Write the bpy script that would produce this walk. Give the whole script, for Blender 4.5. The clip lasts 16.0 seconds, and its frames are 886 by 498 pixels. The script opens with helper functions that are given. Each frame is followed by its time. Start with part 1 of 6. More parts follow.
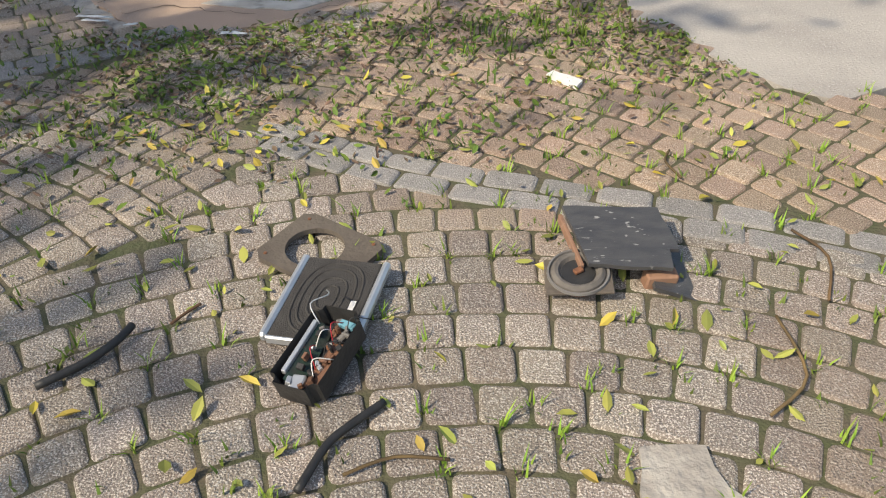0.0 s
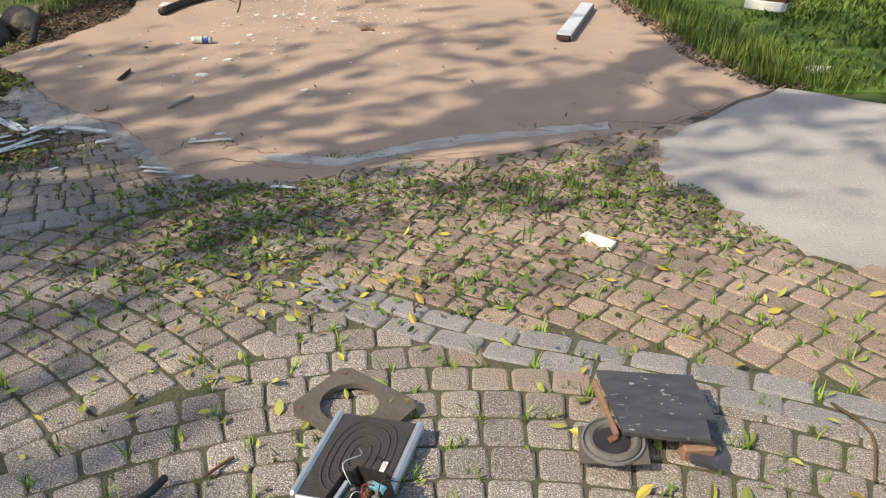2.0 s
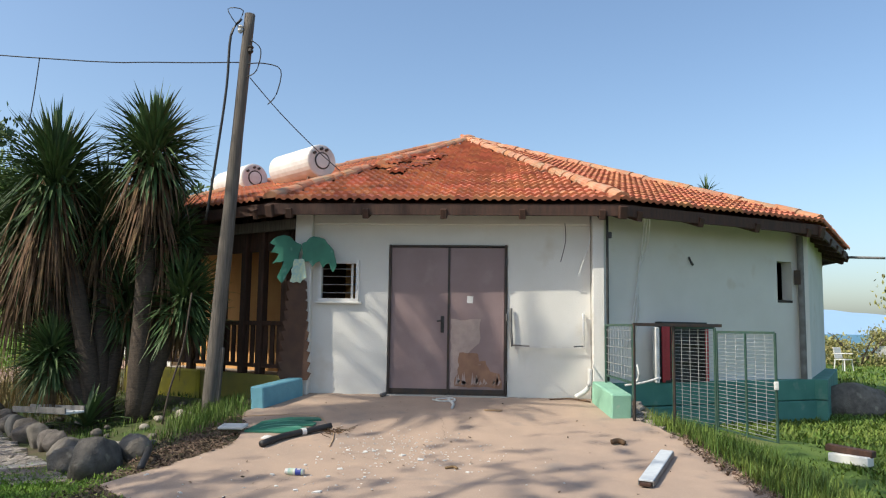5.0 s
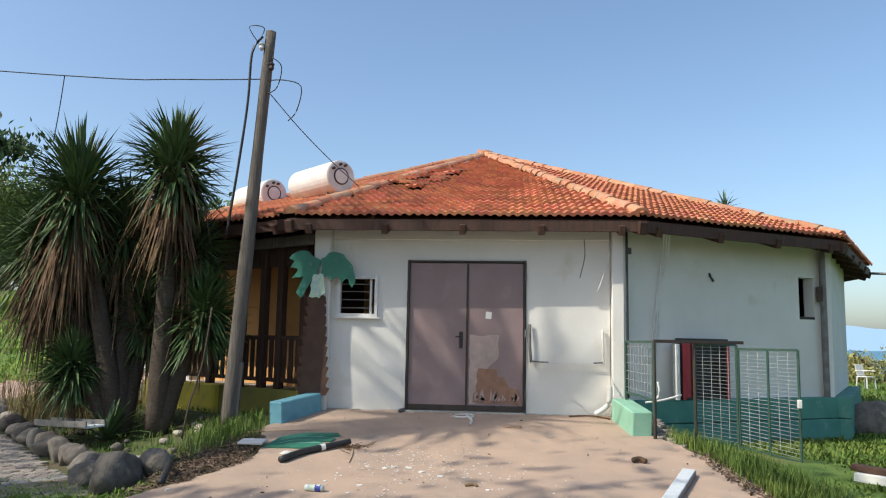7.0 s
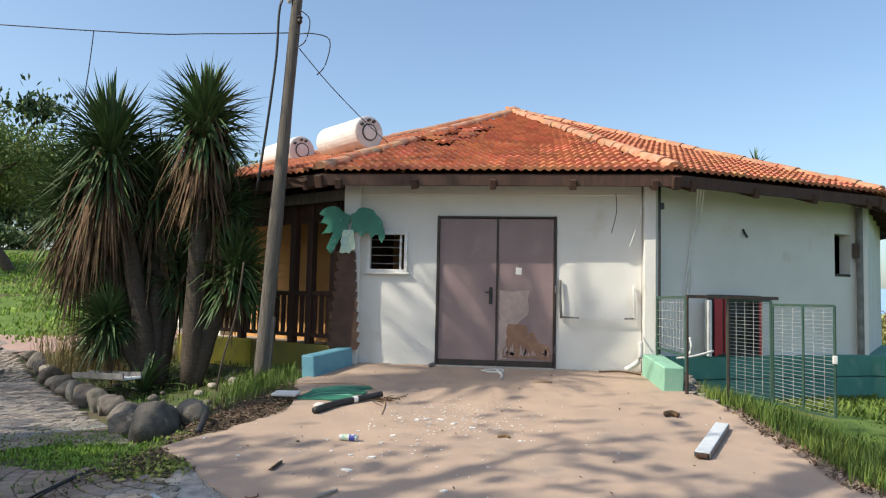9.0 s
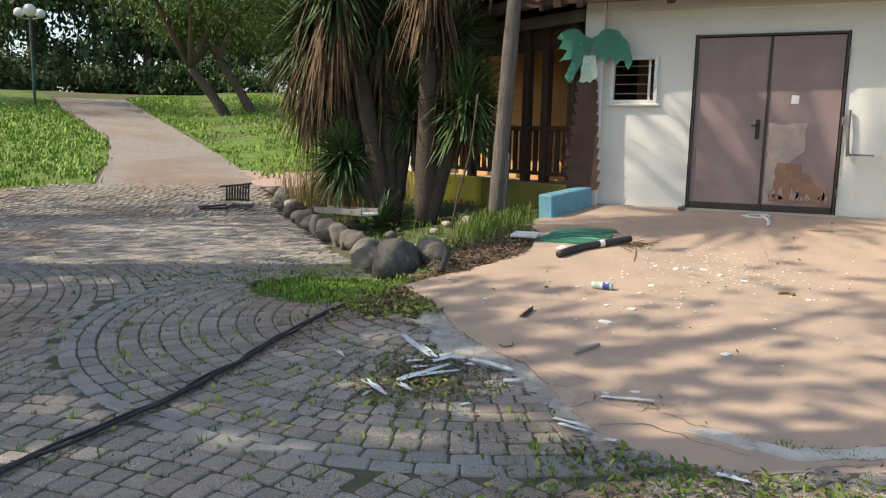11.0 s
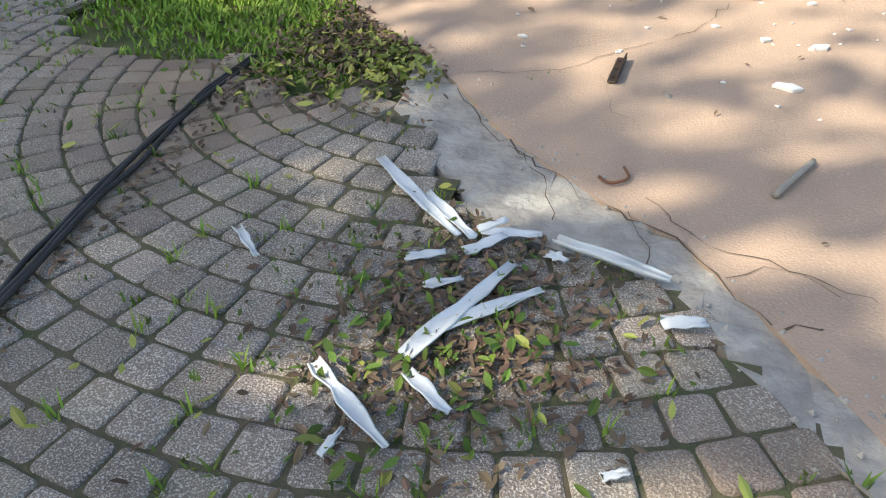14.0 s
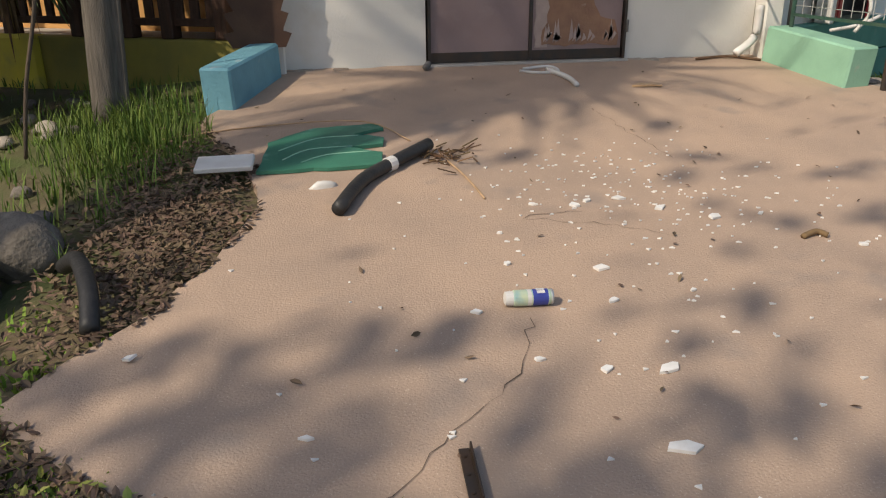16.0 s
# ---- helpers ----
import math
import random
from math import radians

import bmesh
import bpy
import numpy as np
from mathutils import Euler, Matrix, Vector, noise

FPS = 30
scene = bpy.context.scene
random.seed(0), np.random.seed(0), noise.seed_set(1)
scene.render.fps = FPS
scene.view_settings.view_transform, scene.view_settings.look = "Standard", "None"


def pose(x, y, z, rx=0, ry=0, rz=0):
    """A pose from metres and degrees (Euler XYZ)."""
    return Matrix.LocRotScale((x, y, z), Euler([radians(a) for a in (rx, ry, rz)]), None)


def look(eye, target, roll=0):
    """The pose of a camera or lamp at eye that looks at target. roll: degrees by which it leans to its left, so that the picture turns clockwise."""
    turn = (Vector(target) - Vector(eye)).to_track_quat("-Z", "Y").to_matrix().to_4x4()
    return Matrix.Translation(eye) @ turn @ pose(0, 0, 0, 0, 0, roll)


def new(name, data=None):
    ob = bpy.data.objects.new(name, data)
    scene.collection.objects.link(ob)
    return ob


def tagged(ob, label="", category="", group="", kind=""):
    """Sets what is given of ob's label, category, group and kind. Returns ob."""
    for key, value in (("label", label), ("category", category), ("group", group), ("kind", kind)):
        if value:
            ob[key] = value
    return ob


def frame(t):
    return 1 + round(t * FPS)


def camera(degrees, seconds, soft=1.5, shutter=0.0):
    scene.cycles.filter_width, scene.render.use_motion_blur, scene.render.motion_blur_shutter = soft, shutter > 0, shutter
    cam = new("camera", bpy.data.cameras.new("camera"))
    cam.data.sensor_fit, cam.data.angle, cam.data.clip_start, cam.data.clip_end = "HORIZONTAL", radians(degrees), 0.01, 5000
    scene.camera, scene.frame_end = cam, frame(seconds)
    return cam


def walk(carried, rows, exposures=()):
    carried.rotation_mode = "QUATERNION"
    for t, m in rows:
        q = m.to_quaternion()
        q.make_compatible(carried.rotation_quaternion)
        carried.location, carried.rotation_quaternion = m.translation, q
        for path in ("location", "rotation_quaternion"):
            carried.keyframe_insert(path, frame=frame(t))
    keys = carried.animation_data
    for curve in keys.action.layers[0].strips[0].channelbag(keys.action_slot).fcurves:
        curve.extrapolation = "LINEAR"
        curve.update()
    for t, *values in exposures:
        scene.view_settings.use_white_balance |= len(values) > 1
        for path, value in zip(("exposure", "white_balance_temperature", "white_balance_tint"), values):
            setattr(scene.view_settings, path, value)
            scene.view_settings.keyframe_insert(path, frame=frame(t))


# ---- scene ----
cam = camera(60.8, 16.0, 1.15)
PATH = [
    (0, (1.657, -0.668, 1.471), (1.776, 0.923, 0.265), -0.8),
    (0.5, (1.656, -0.668, 1.477), (1.767, 0.941, 0.294), -1.0),
    (1, (1.652, -0.67, 1.477), (1.764, 0.957, 0.32), -1.1),
    (1.5, (1.653, -0.678, 1.483), (1.764, 0.967, 0.351), -0.6),
    (2, (1.643, -0.677, 1.553), (1.692, 1.113, 0.661), -0.3),
    (2.5, (1.6, -0.88, 1.589), (1.614, 1.053, 1.075), -0.4),
    (3, (1.606, -0.852, 1.584), (1.573, 1.132, 1.337), -0.2),
    (3.5, (1.6, -0.881, 1.591), (1.519, 1.117, 1.581), -0.1),
    (4, (1.593, -0.915, 1.597), (1.477, 1.078, 1.72), 0.3),
    (6.5, (1.622, -0.905, 1.623), (1.454, 1.075, 1.856), 1.0),
    (7, (1.558, -0.92, 1.625), (1.365, 1.056, 1.866), 1.1),
    (7.5, (1.506, -0.922, 1.596), (1.256, 1.049, 1.824), 1.3),
    (8, (1.509, -0.908, 1.581), (1.278, 1.068, 1.79), 1.3),
    (10.3, (1.19, -0.677, 1.491), (0.659, 1.249, 1.398), 1.5),
    (10.5, (1.116, -0.546, 1.492), (0.453, 1.335, 1.344), 1.1),
    (11, (0.904, -0.168, 1.456), (0.134, 1.655, 1.165), 1.2),
    (11.5, (0.626, 0.23, 1.442), (-0.03, 2.068, 1.006), 1.3),
    (12, (0.391, 0.704, 1.411), (-0.29, 2.5, 0.855), 1.3),
    (12.5, (0.123, 1.179, 1.362), (-0.541, 2.962, 0.748), 0.7),
    (13, (-0.116, 1.671, 1.312), (-0.696, 3.44, 0.582), 0.7),
    (13.5, (-0.322, 2.124, 1.244), (-0.959, 3.772, 0.308), -0.0),
    (14, (-0.53, 2.53, 1.21), (-1.036, 4.10, 0.082), -0.9),
    (14.5, (-0.672, 2.945, 1.275), (-1.029, 4.685, 0.355), -2.2),
    (15, (-0.822, 3.284, 1.347), (-0.836, 5.138, 0.599), -2.1),
    (15.5, (-0.979, 3.564, 1.372), (-0.695, 5.412, 0.662), -2.1),
    (16, (-1.137, 3.796, 1.395), (-0.769, 5.631, 0.69), -0.5),
]
walk(cam, [(t, look(eye, target, roll)) for t, eye, target, roll in PATH],
     exposures=[(0, 0.45, 7000, 8), (2.0, 0.45, 6900, 8), (3.5, 0.4, 6350, 7), (8, 0.42, 6200, 6), (10.5, 0.66, 6700, 6), (12.5, 0.8, 6850, 6), (14, 1.1, 6850, 5), (15, 0.5, 6900, 9), (16, 0.0, 6900, 10)])

# ---- world, sun, exposure ----
SUN_EL, SUN_AZ = radians(44), math.atan2(-0.86, -0.51)
to_sun = Vector((math.sin(SUN_AZ) * math.cos(SUN_EL), math.cos(SUN_AZ) * math.cos(SUN_EL), math.sin(SUN_EL)))
world = bpy.data.worlds.new("world")
scene.world = world
world.use_nodes = True
wn = world.node_tree.nodes
sky = wn.new("ShaderNodeTexSky")
sky.sky_type = "NISHITA"
sky.sun_disc = False
sky.sun_elevation = SUN_EL
sky.sun_rotation = SUN_AZ % (2 * math.pi)
sky.dust_density = 2.2
sky.air_density = 1.0
sky.ozone_density = 1.6
world.node_tree.links.new(sky.outputs[0], wn["Background"].inputs[0])
wn["Background"].inputs[1].default_value = 0.15
sun = new("sun", bpy.data.lights.new("sun", "SUN"))
sun.data.energy = 3.4
sun.data.angle = radians(0.55)
sun.data.color = (1.0, 0.90, 0.76)
sun.matrix_world = look(to_sun * 60, (0, 0, 0))


# ---- materials ----
def material(name, c1, c2=None, scale=6.0, rough=0.8, bump=0.0, bump_scale=60.0, metal=0.0, speck=None, speck_scale=90.0,
             speck_at=0.62, stain=None, stain_scale=1.2, stain_at=0.6, per=0.0, spec=0.4, stretch=(1, 1, 1)):
    """Two-scale noise colour, optional specks and stains, fine bump, and a shift of value piece by piece."""
    m = bpy.data.materials.new(name)
    m.use_nodes = True
    n, l = m.node_tree.nodes, m.node_tree.links
    b = n["Principled BSDF"]
    b.inputs["Roughness"].default_value = rough
    b.inputs["Metallic"].default_value = metal
    b.inputs["Specular IOR Level"].default_value = spec
    geo = n.new("ShaderNodeNewGeometry")
    mp = n.new("ShaderNodeMapping")
    mp.inputs["Scale"].default_value = stretch
    l.new(geo.outputs["Position"], mp.inputs["Vector"])

    def tex(s, detail=5.0):
        t = n.new("ShaderNodeTexNoise")
        t.inputs["Scale"].default_value = s
        t.inputs["Detail"].default_value = detail
        l.new(mp.outputs[0], t.inputs["Vector"])
        return t.outputs["Fac"]

    def ramp(src, a, z):
        r = n.new("ShaderNodeMapRange")
        r.inputs["From Min"].default_value = a
        r.inputs["From Max"].default_value = z
        l.new(src, r.inputs["Value"])
        return r.outputs[0]

    def mix(fac, a, z, kind="MIX"):
        x = n.new("ShaderNodeMix")
        x.data_type, x.blend_type = "RGBA", kind
        if isinstance(fac, float):
            x.inputs[0].default_value = fac
        else:
            l.new(fac, x.inputs[0])
        for sock, v in ((x.inputs[6], a), (x.inputs[7], z)):
            if isinstance(v, tuple):
                sock.default_value = (*v, 1)
            else:
                l.new(v, sock)
        return x.outputs[2]

    c2 = c2 or tuple(v * 0.75 for v in c1)
    col = mix(ramp(tex(scale), 0.35, 0.65), c1, c2)
    if speck:
        col = mix(ramp(tex(speck_scale, 2.0), speck_at, speck_at + 0.06), col, speck)
    if stain:
        col = mix(ramp(tex(stain_scale), stain_at, stain_at + 0.14), col, stain)
    if per:
        info = n.new("ShaderNodeObjectInfo")
        add = n.new("ShaderNodeMath")
        add.operation = "ADD"
        l.new(info.outputs["Random"], add.inputs[0])
        l.new(geo.outputs["Random Per Island"], add.inputs[1])
        fr = n.new("ShaderNodeMath")
        fr.operation = "FRACT"
        l.new(add.outputs[0], fr.inputs[0])
        hsv = n.new("ShaderNodeHueSaturation")
        r = n.new("ShaderNodeMapRange")
        r.inputs["To Min"].default_value = 1 - per
        r.inputs["To Max"].default_value = 1 + per
        l.new(fr.outputs[0], r.inputs["Value"])
        l.new(r.outputs[0], hsv.inputs["Value"])
        r2 = n.new("ShaderNodeMapRange")
        r2.inputs["To Min"].default_value = 0.5 - per * 0.05
        r2.inputs["To Max"].default_value = 0.5 + per * 0.05
        mu = n.new("ShaderNodeMath")
        mu.operation = "MULTIPLY"
        mu.inputs[1].default_value = 7.31
        l.new(fr.outputs[0], mu.inputs[0])
        f2 = n.new("ShaderNodeMath")
        f2.operation = "FRACT"
        l.new(mu.outputs[0], f2.inputs[0])
        l.new(f2.outputs[0], r2.inputs["Value"])
        l.new(r2.outputs[0], hsv.inputs["Hue"])
        l.new(col, hsv.inputs["Color"])
        col = hsv.outputs[0]
    l.new(col, b.inputs["Base Color"])
    if bump:
        bn = n.new("ShaderNodeBump")
        bn.inputs["Strength"].default_value = bump
        bn.inputs["Distance"].default_value = 0.012
        l.new(tex(bump_scale), bn.inputs["Height"])
        l.new(bn.outputs[0], b.inputs["Normal"])
    return m


M_SOIL = material("soil", (0.13, 0.10, 0.06), (0.07, 0.085, 0.03), 2.2, 0.95, 0.8, 40, stain=(0.06, 0.10, 0.02), stain_scale=0.7, stain_at=0.5)
M_JOINT = material("joint_soil", (0.115, 0.095, 0.065), (0.075, 0.085, 0.04), 9, 0.95, 0.8, 60)
M_LAWN = material("lawn_soil", (0.08, 0.14, 0.02), (0.115, 0.175, 0.03), 3, 0.95, 0.9, 30, stain=(0.19, 0.17, 0.07), stain_scale=0.35, stain_at=0.6)
M_COBBLE = material("cobble", (0.235, 0.20, 0.172), (0.285, 0.235, 0.19), 3, 0.85, 1.0, 150, speck=(0.56, 0.51, 0.45), speck_scale=210, speck_at=0.53,
                    stain=(0.31, 0.235, 0.175), stain_scale=0.5, stain_at=0.5, per=0.2)
M_COBBLEWARM = material("reddish_cobble", (0.36, 0.255, 0.185), (0.30, 0.225, 0.17), 3, 0.85, 1.0, 150, speck=(0.55, 0.45, 0.36), speck_scale=210, speck_at=0.54,
                        stain=(0.25, 0.21, 0.175), stain_scale=1.2, stain_at=0.58, per=0.2)
M_COBBLEGREY = material("blue_grey_cobble", (0.24, 0.228, 0.215), (0.285, 0.268, 0.25), 3, 0.8, 0.8, 170, speck=(0.44, 0.42, 0.395), speck_scale=200, speck_at=0.56, per=0.14)
M_SLAB = material("worn_terracotta_concrete", (0.455, 0.328, 0.24), (0.38, 0.28, 0.212), 2.2, 0.85, 0.4, 110, speck=(0.52, 0.405, 0.31), speck_scale=150,
                  speck_at=0.63, stain=(0.30, 0.24, 0.20), stain_scale=2.3, stain_at=0.6)
M_CONC = material("grey_concrete", (0.42, 0.39, 0.35), (0.34, 0.315, 0.285), 2.5, 0.9, 0.6, 70, speck=(0.52, 0.49, 0.45), speck_scale=120)
M_CEMENT = material("crumbled_cement", (0.42, 0.39, 0.345), (0.29, 0.265, 0.235), 11, 0.95, 1.0, 34, stain=(0.56, 0.53, 0.47), stain_scale=5, stain_at=0.6)
M_SEAM = material("pale_cement", (0.56, 0.53, 0.475), (0.42, 0.38, 0.325), 7, 0.95, 0.9, 50, stain=(0.25, 0.22, 0.18), stain_scale=9, stain_at=0.6)
M_CRACK = material("crack", (0.13, 0.095, 0.07), None, 20, 1.0)
M_WALL = material("white_plaster", (0.72, 0.70, 0.65), (0.66, 0.64, 0.585), 1.3, 0.9, 0.25, 50, stain=(0.60, 0.55, 0.46), stain_scale=1.6, stain_at=0.63)
M_WALLDARK = material("interior_plaster", (0.30, 0.28, 0.25), None, 2, 0.95, 0.2)
M_TILE = material("clay_roof_tile", (0.52, 0.19, 0.095), (0.43, 0.155, 0.08), 4.0, 0.85, 0.6, 60, stain=(0.30, 0.16, 0.11), stain_scale=2.6, stain_at=0.62, per=0.22)
M_RIDGE = material("mortared_ridge_tile", (0.50, 0.20, 0.10), (0.42, 0.27, 0.17), 6, 0.9, 0.8, 30, per=0.15)
M_WOOD = material("dark_stained_wood", (0.075, 0.035, 0.022), (0.045, 0.024, 0.016), 8, 0.7, 0.5, 50, stretch=(3, 3, 0.4))
M_GREYWOOD = material("weathered_grey_wood", (0.185, 0.16, 0.135), (0.11, 0.095, 0.08), 10, 0.9, 0.9, 40, stretch=(6, 6, 0.35))
M_DOOR = material("mauve_laminate", (0.27, 0.195, 0.19), (0.24, 0.17, 0.165), 3, 0.45, 0.12, 60, stain=(0.30, 0.225, 0.21), stain_scale=2.5, stain_at=0.58)
M_PEEL = material("peeled_laminate", (0.42, 0.33, 0.29), (0.36, 0.28, 0.25), 10, 0.8, 0.4, 60)
M_RAWWOOD = material("bare_fibreboard", (0.29, 0.165, 0.105), (0.24, 0.135, 0.09), 9, 0.8, 0.5, 40, stain=(0.50, 0.43, 0.36), stain_scale=7, stain_at=0.64)
M_BLACK = material("black_plastic", (0.022, 0.022, 0.023), (0.035, 0.034, 0.033), 18, 0.5, 0.2, 60)
M_STEEL = material("grey_painted_steel", (0.20, 0.195, 0.19), (0.13, 0.12, 0.11), 8, 0.55, 0.2, 60)
M_DARKSTEEL = material("dark_steel", (0.05, 0.047, 0.045), (0.08, 0.055, 0.04), 9, 0.5, 0.2, metal=0.5)
M_WHITEPAINT = material("white_paint", (0.74, 0.73, 0.70), (0.62, 0.60, 0.56), 5, 0.6, 0.15)
M_GREENPAINT = material("pale_green_paint", (0.27, 0.50, 0.36), (0.23, 0.43, 0.31), 4, 0.8, 0.4, 40, stain=(0.45, 0.46, 0.38), stain_scale=6, stain_at=0.66)
M_TEAL = material("teal_green_paint", (0.085, 0.25, 0.20), (0.065, 0.20, 0.165), 3, 0.75, 0.3, 40, stain=(0.16, 0.28, 0.23), stain_scale=4, stain_at=0.6)
M_BLUE = material("faded_blue_paint", (0.155, 0.36, 0.44), (0.125, 0.30, 0.37), 4, 0.8, 0.4, 40, stain=(0.34, 0.42, 0.44), stain_scale=7, stain_at=0.66)
# olive-yellow of the plinth, darkened for the shade it stands in
M_OLIVE = material("shaded_olive_paint", (0.27, 0.23, 0.05), (0.20, 0.175, 0.05), 3, 0.85, 0.3, 40)
M_YELLOW = material("yellow_paint", (0.62, 0.52, 0.06), (0.48, 0.40, 0.07), 3, 0.85, 0.3, 40, stain=(0.30, 0.26, 0.09), stain_scale=2.5, stain_at=0.56)
M_ORANGE = material("orange_plaster", (0.62, 0.34, 0.13), (0.55, 0.28, 0.10), 2, 0.9, 0.3, 40)
M_FENCE = material("dark_green_steel", (0.028, 0.075, 0.055), (0.05, 0.085, 0.06), 9, 0.5, 0.2, 60)
M_WIREMESH = material("galvanised_wire", (0.50, 0.50, 0.48), (0.40, 0.40, 0.38), 9, 0.45, metal=0.5)
M_RED = material("red_enamel", (0.42, 0.03, 0.04), (0.33, 0.025, 0.035), 5, 0.4, 0.1)
M_PVC = material("white_pvc", (0.66, 0.69, 0.70), (0.55, 0.58, 0.60), 12, 0.4, 0.15, 60, stain=(0.40, 0.38, 0.34), stain_scale=14, stain_at=0.64)
M_SHARD = material("white_porcelain_shard", (0.80, 0.79, 0.76), (0.72, 0.70, 0.66), 30, 0.4)
M_ROCK = material("basalt_boulder", (0.19, 0.165, 0.14), (0.11, 0.095, 0.08), 9, 0.95, 1.0, 45, stain=(0.29, 0.26, 0.21), stain_scale=7, stain_at=0.6, per=0.2)
M_PALE = material("pale_limestone", (0.42, 0.37, 0.30), (0.33, 0.29, 0.24), 7, 0.95, 0.8, 30, per=0.25)
M_YUCCA = material("yucca_leaf", (0.085, 0.135, 0.045), (0.06, 0.105, 0.035), 8, 0.55, per=0.35)
M_DRYLEAF = material("dead_yucca_leaf", (0.19, 0.115, 0.055), (0.085, 0.055, 0.032), 9, 0.85, per=0.35)
M_TRUNK = material("fibrous_trunk", (0.10, 0.075, 0.055), (0.065, 0.05, 0.038), 12, 0.95, 1.0, 24, stretch=(1, 1, 4))
M_BARK = material("tree_bark", (0.12, 0.09, 0.065), (0.075, 0.058, 0.045), 6, 0.95, 1.0, 18, stretch=(3, 3, 0.6))
M_FOLIAGE = material("tree_foliage", (0.115, 0.175, 0.045), (0.16, 0.21, 0.055), 0.9, 0.7, per=0.35)
M_DARKFOL = material("dark_foliage", (0.07, 0.11, 0.04), (0.09, 0.13, 0.045), 0.7, 0.8, per=0.35)
M_OLIVEFOL = material("dry_foliage", (0.32, 0.29, 0.10), (0.22, 0.22, 0.08), 0.8, 0.8, per=0.35)
M_GRASS = material("grass_blades", (0.08, 0.14, 0.018), (0.135, 0.185, 0.03), 1.2, 0.7, per=0.35)
M_BANK = material("bank_grass_blades", (0.17, 0.29, 0.03), (0.23, 0.33, 0.045), 1.2, 0.7, per=0.3)
M_DRYGRASS = material("dry_grass", (0.36, 0.28, 0.13), (0.25, 0.20, 0.08), 2.5, 0.9, per=0.35)
M_LEAFGREEN = material("fallen_leaf_green", (0.23, 0.27, 0.06), (0.34, 0.33, 0.07), 1.5, 0.6, per=0.35)
M_LEAFYELLOW = material("fallen_leaf_yellow", (0.50, 0.42, 0.06), (0.36, 0.26, 0.06), 2.0, 0.6, per=0.3)
M_LEAFBROWN = material("fallen_leaf_brown", (0.185, 0.125, 0.08), (0.11, 0.075, 0.05), 3.0, 0.85, per=0.4)
M_MURAL = material("painted_green_plywood", (0.05, 0.215, 0.14), (0.035, 0.15, 0.10), 3.5, 0.55, 0.15, 30, stain=(0.17, 0.36, 0.28), stain_scale=5, stain_at=0.6)
M_MURALTRUNK = material("painted_brown_plywood", (0.095, 0.05, 0.03), (0.07, 0.036, 0.024), 6, 0.7, 0.3)
M_GREY = material("grey_cloth", (0.048, 0.045, 0.043), (0.06, 0.057, 0.054), 20, 0.9, 0.6, 250)
M_ALU = material("brushed_aluminium", (0.55, 0.57, 0.58), (0.46, 0.48, 0.50), 12, 0.4, 0.1, 60, metal=0.6)
M_MDF = material("grey_brown_board", (0.125, 0.105, 0.085), (0.10, 0.083, 0.068), 9, 0.85, 0.4, 60)
M_BOARDBLACK = material("black_laminated_board", (0.055, 0.055, 0.058), (0.085, 0.083, 0.082), 11, 0.4, 0.25, 60, speck=(0.36, 0.35, 0.33), speck_scale=26, speck_at=0.66, stretch=(1, 2.2, 1))
M_COPPER = material("brown_circuit_board", (0.20, 0.10, 0.06), (0.14, 0.075, 0.05), 25, 0.6, 0.3)
M_PCB = material("green_circuit_board", (0.022, 0.055, 0.042), (0.03, 0.035, 0.03), 25, 0.5, 0.3)
M_RUST = material("rusty_metal", (0.22, 0.09, 0.045), (0.13, 0.065, 0.04), 20, 0.85, 0.6)
M_RUBBER = material("grey_rubber", (0.16, 0.145, 0.13), (0.11, 0.10, 0.09), 20, 0.8, 0.3)
M_LABELBLUE = material("blue_label", (0.035, 0.05, 0.26), (0.05, 0.07, 0.32), 25, 0.4)
M_LABELPALE = material("pale_green_label", (0.55, 0.62, 0.42), (0.32, 0.50, 0.48), 28, 0.45)
M_TAN = material("tan_plastic", (0.50, 0.33, 0.19), None, 12, 0.5)
M_GLOBE = material("white_globe", (0.80, 0.80, 0.78), (0.75, 0.75, 0.73), 3, 0.3)
M_PINK = material("pink_paving", (0.40, 0.27, 0.23), (0.34, 0.23, 0.19), 2, 0.9, 0.5, 40)
# blue of the distance: the haze is put into the hills' colour
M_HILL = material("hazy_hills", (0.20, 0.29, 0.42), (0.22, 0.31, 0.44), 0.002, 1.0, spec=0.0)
M_LAKE = material("lake_water", (0.10, 0.22, 0.30), (0.11, 0.24, 0.33), 0.01, 0.6, 0.3, 0.6, spec=0.15)
M_GLASS = material("dark_window_glass", (0.02, 0.022, 0.025), None, 4, 0.12)


# ---- mesh helpers ----
def part(name, bm, mat, parent=None, label="", smooth=False):
    """Links a bmesh as one mesh object under a thing or a part."""
    me = bpy.data.meshes.new(name)
    bm.to_mesh(me)
    bm.free()
    return link(name, me, mat, parent, label, smooth)


def link(name, me, mat, parent=None, label="", smooth=False):
    if mat and not me.materials:
        me.materials.append(mat)
    if smooth:
        me.shade_smooth()
    ob = new(name, me)
    if parent:
        ob.parent = parent
    if label:
        tagged(ob, label)
    return ob


def raw(name, verts, faces, mat, parent=None, label="", smooth=False):
    me = bpy.data.meshes.new(name)
    me.from_pydata([tuple(v) for v in verts], [], faces)
    me.update()
    return link(name, me, mat, parent, label, smooth)


def thing(name, label, category, m=None, group="", kind=""):
    e = new(name)
    e.empty_display_size = 0.1
    if m is not None:
        e.matrix_basis = m
    return tagged(e, label, category, group, kind)


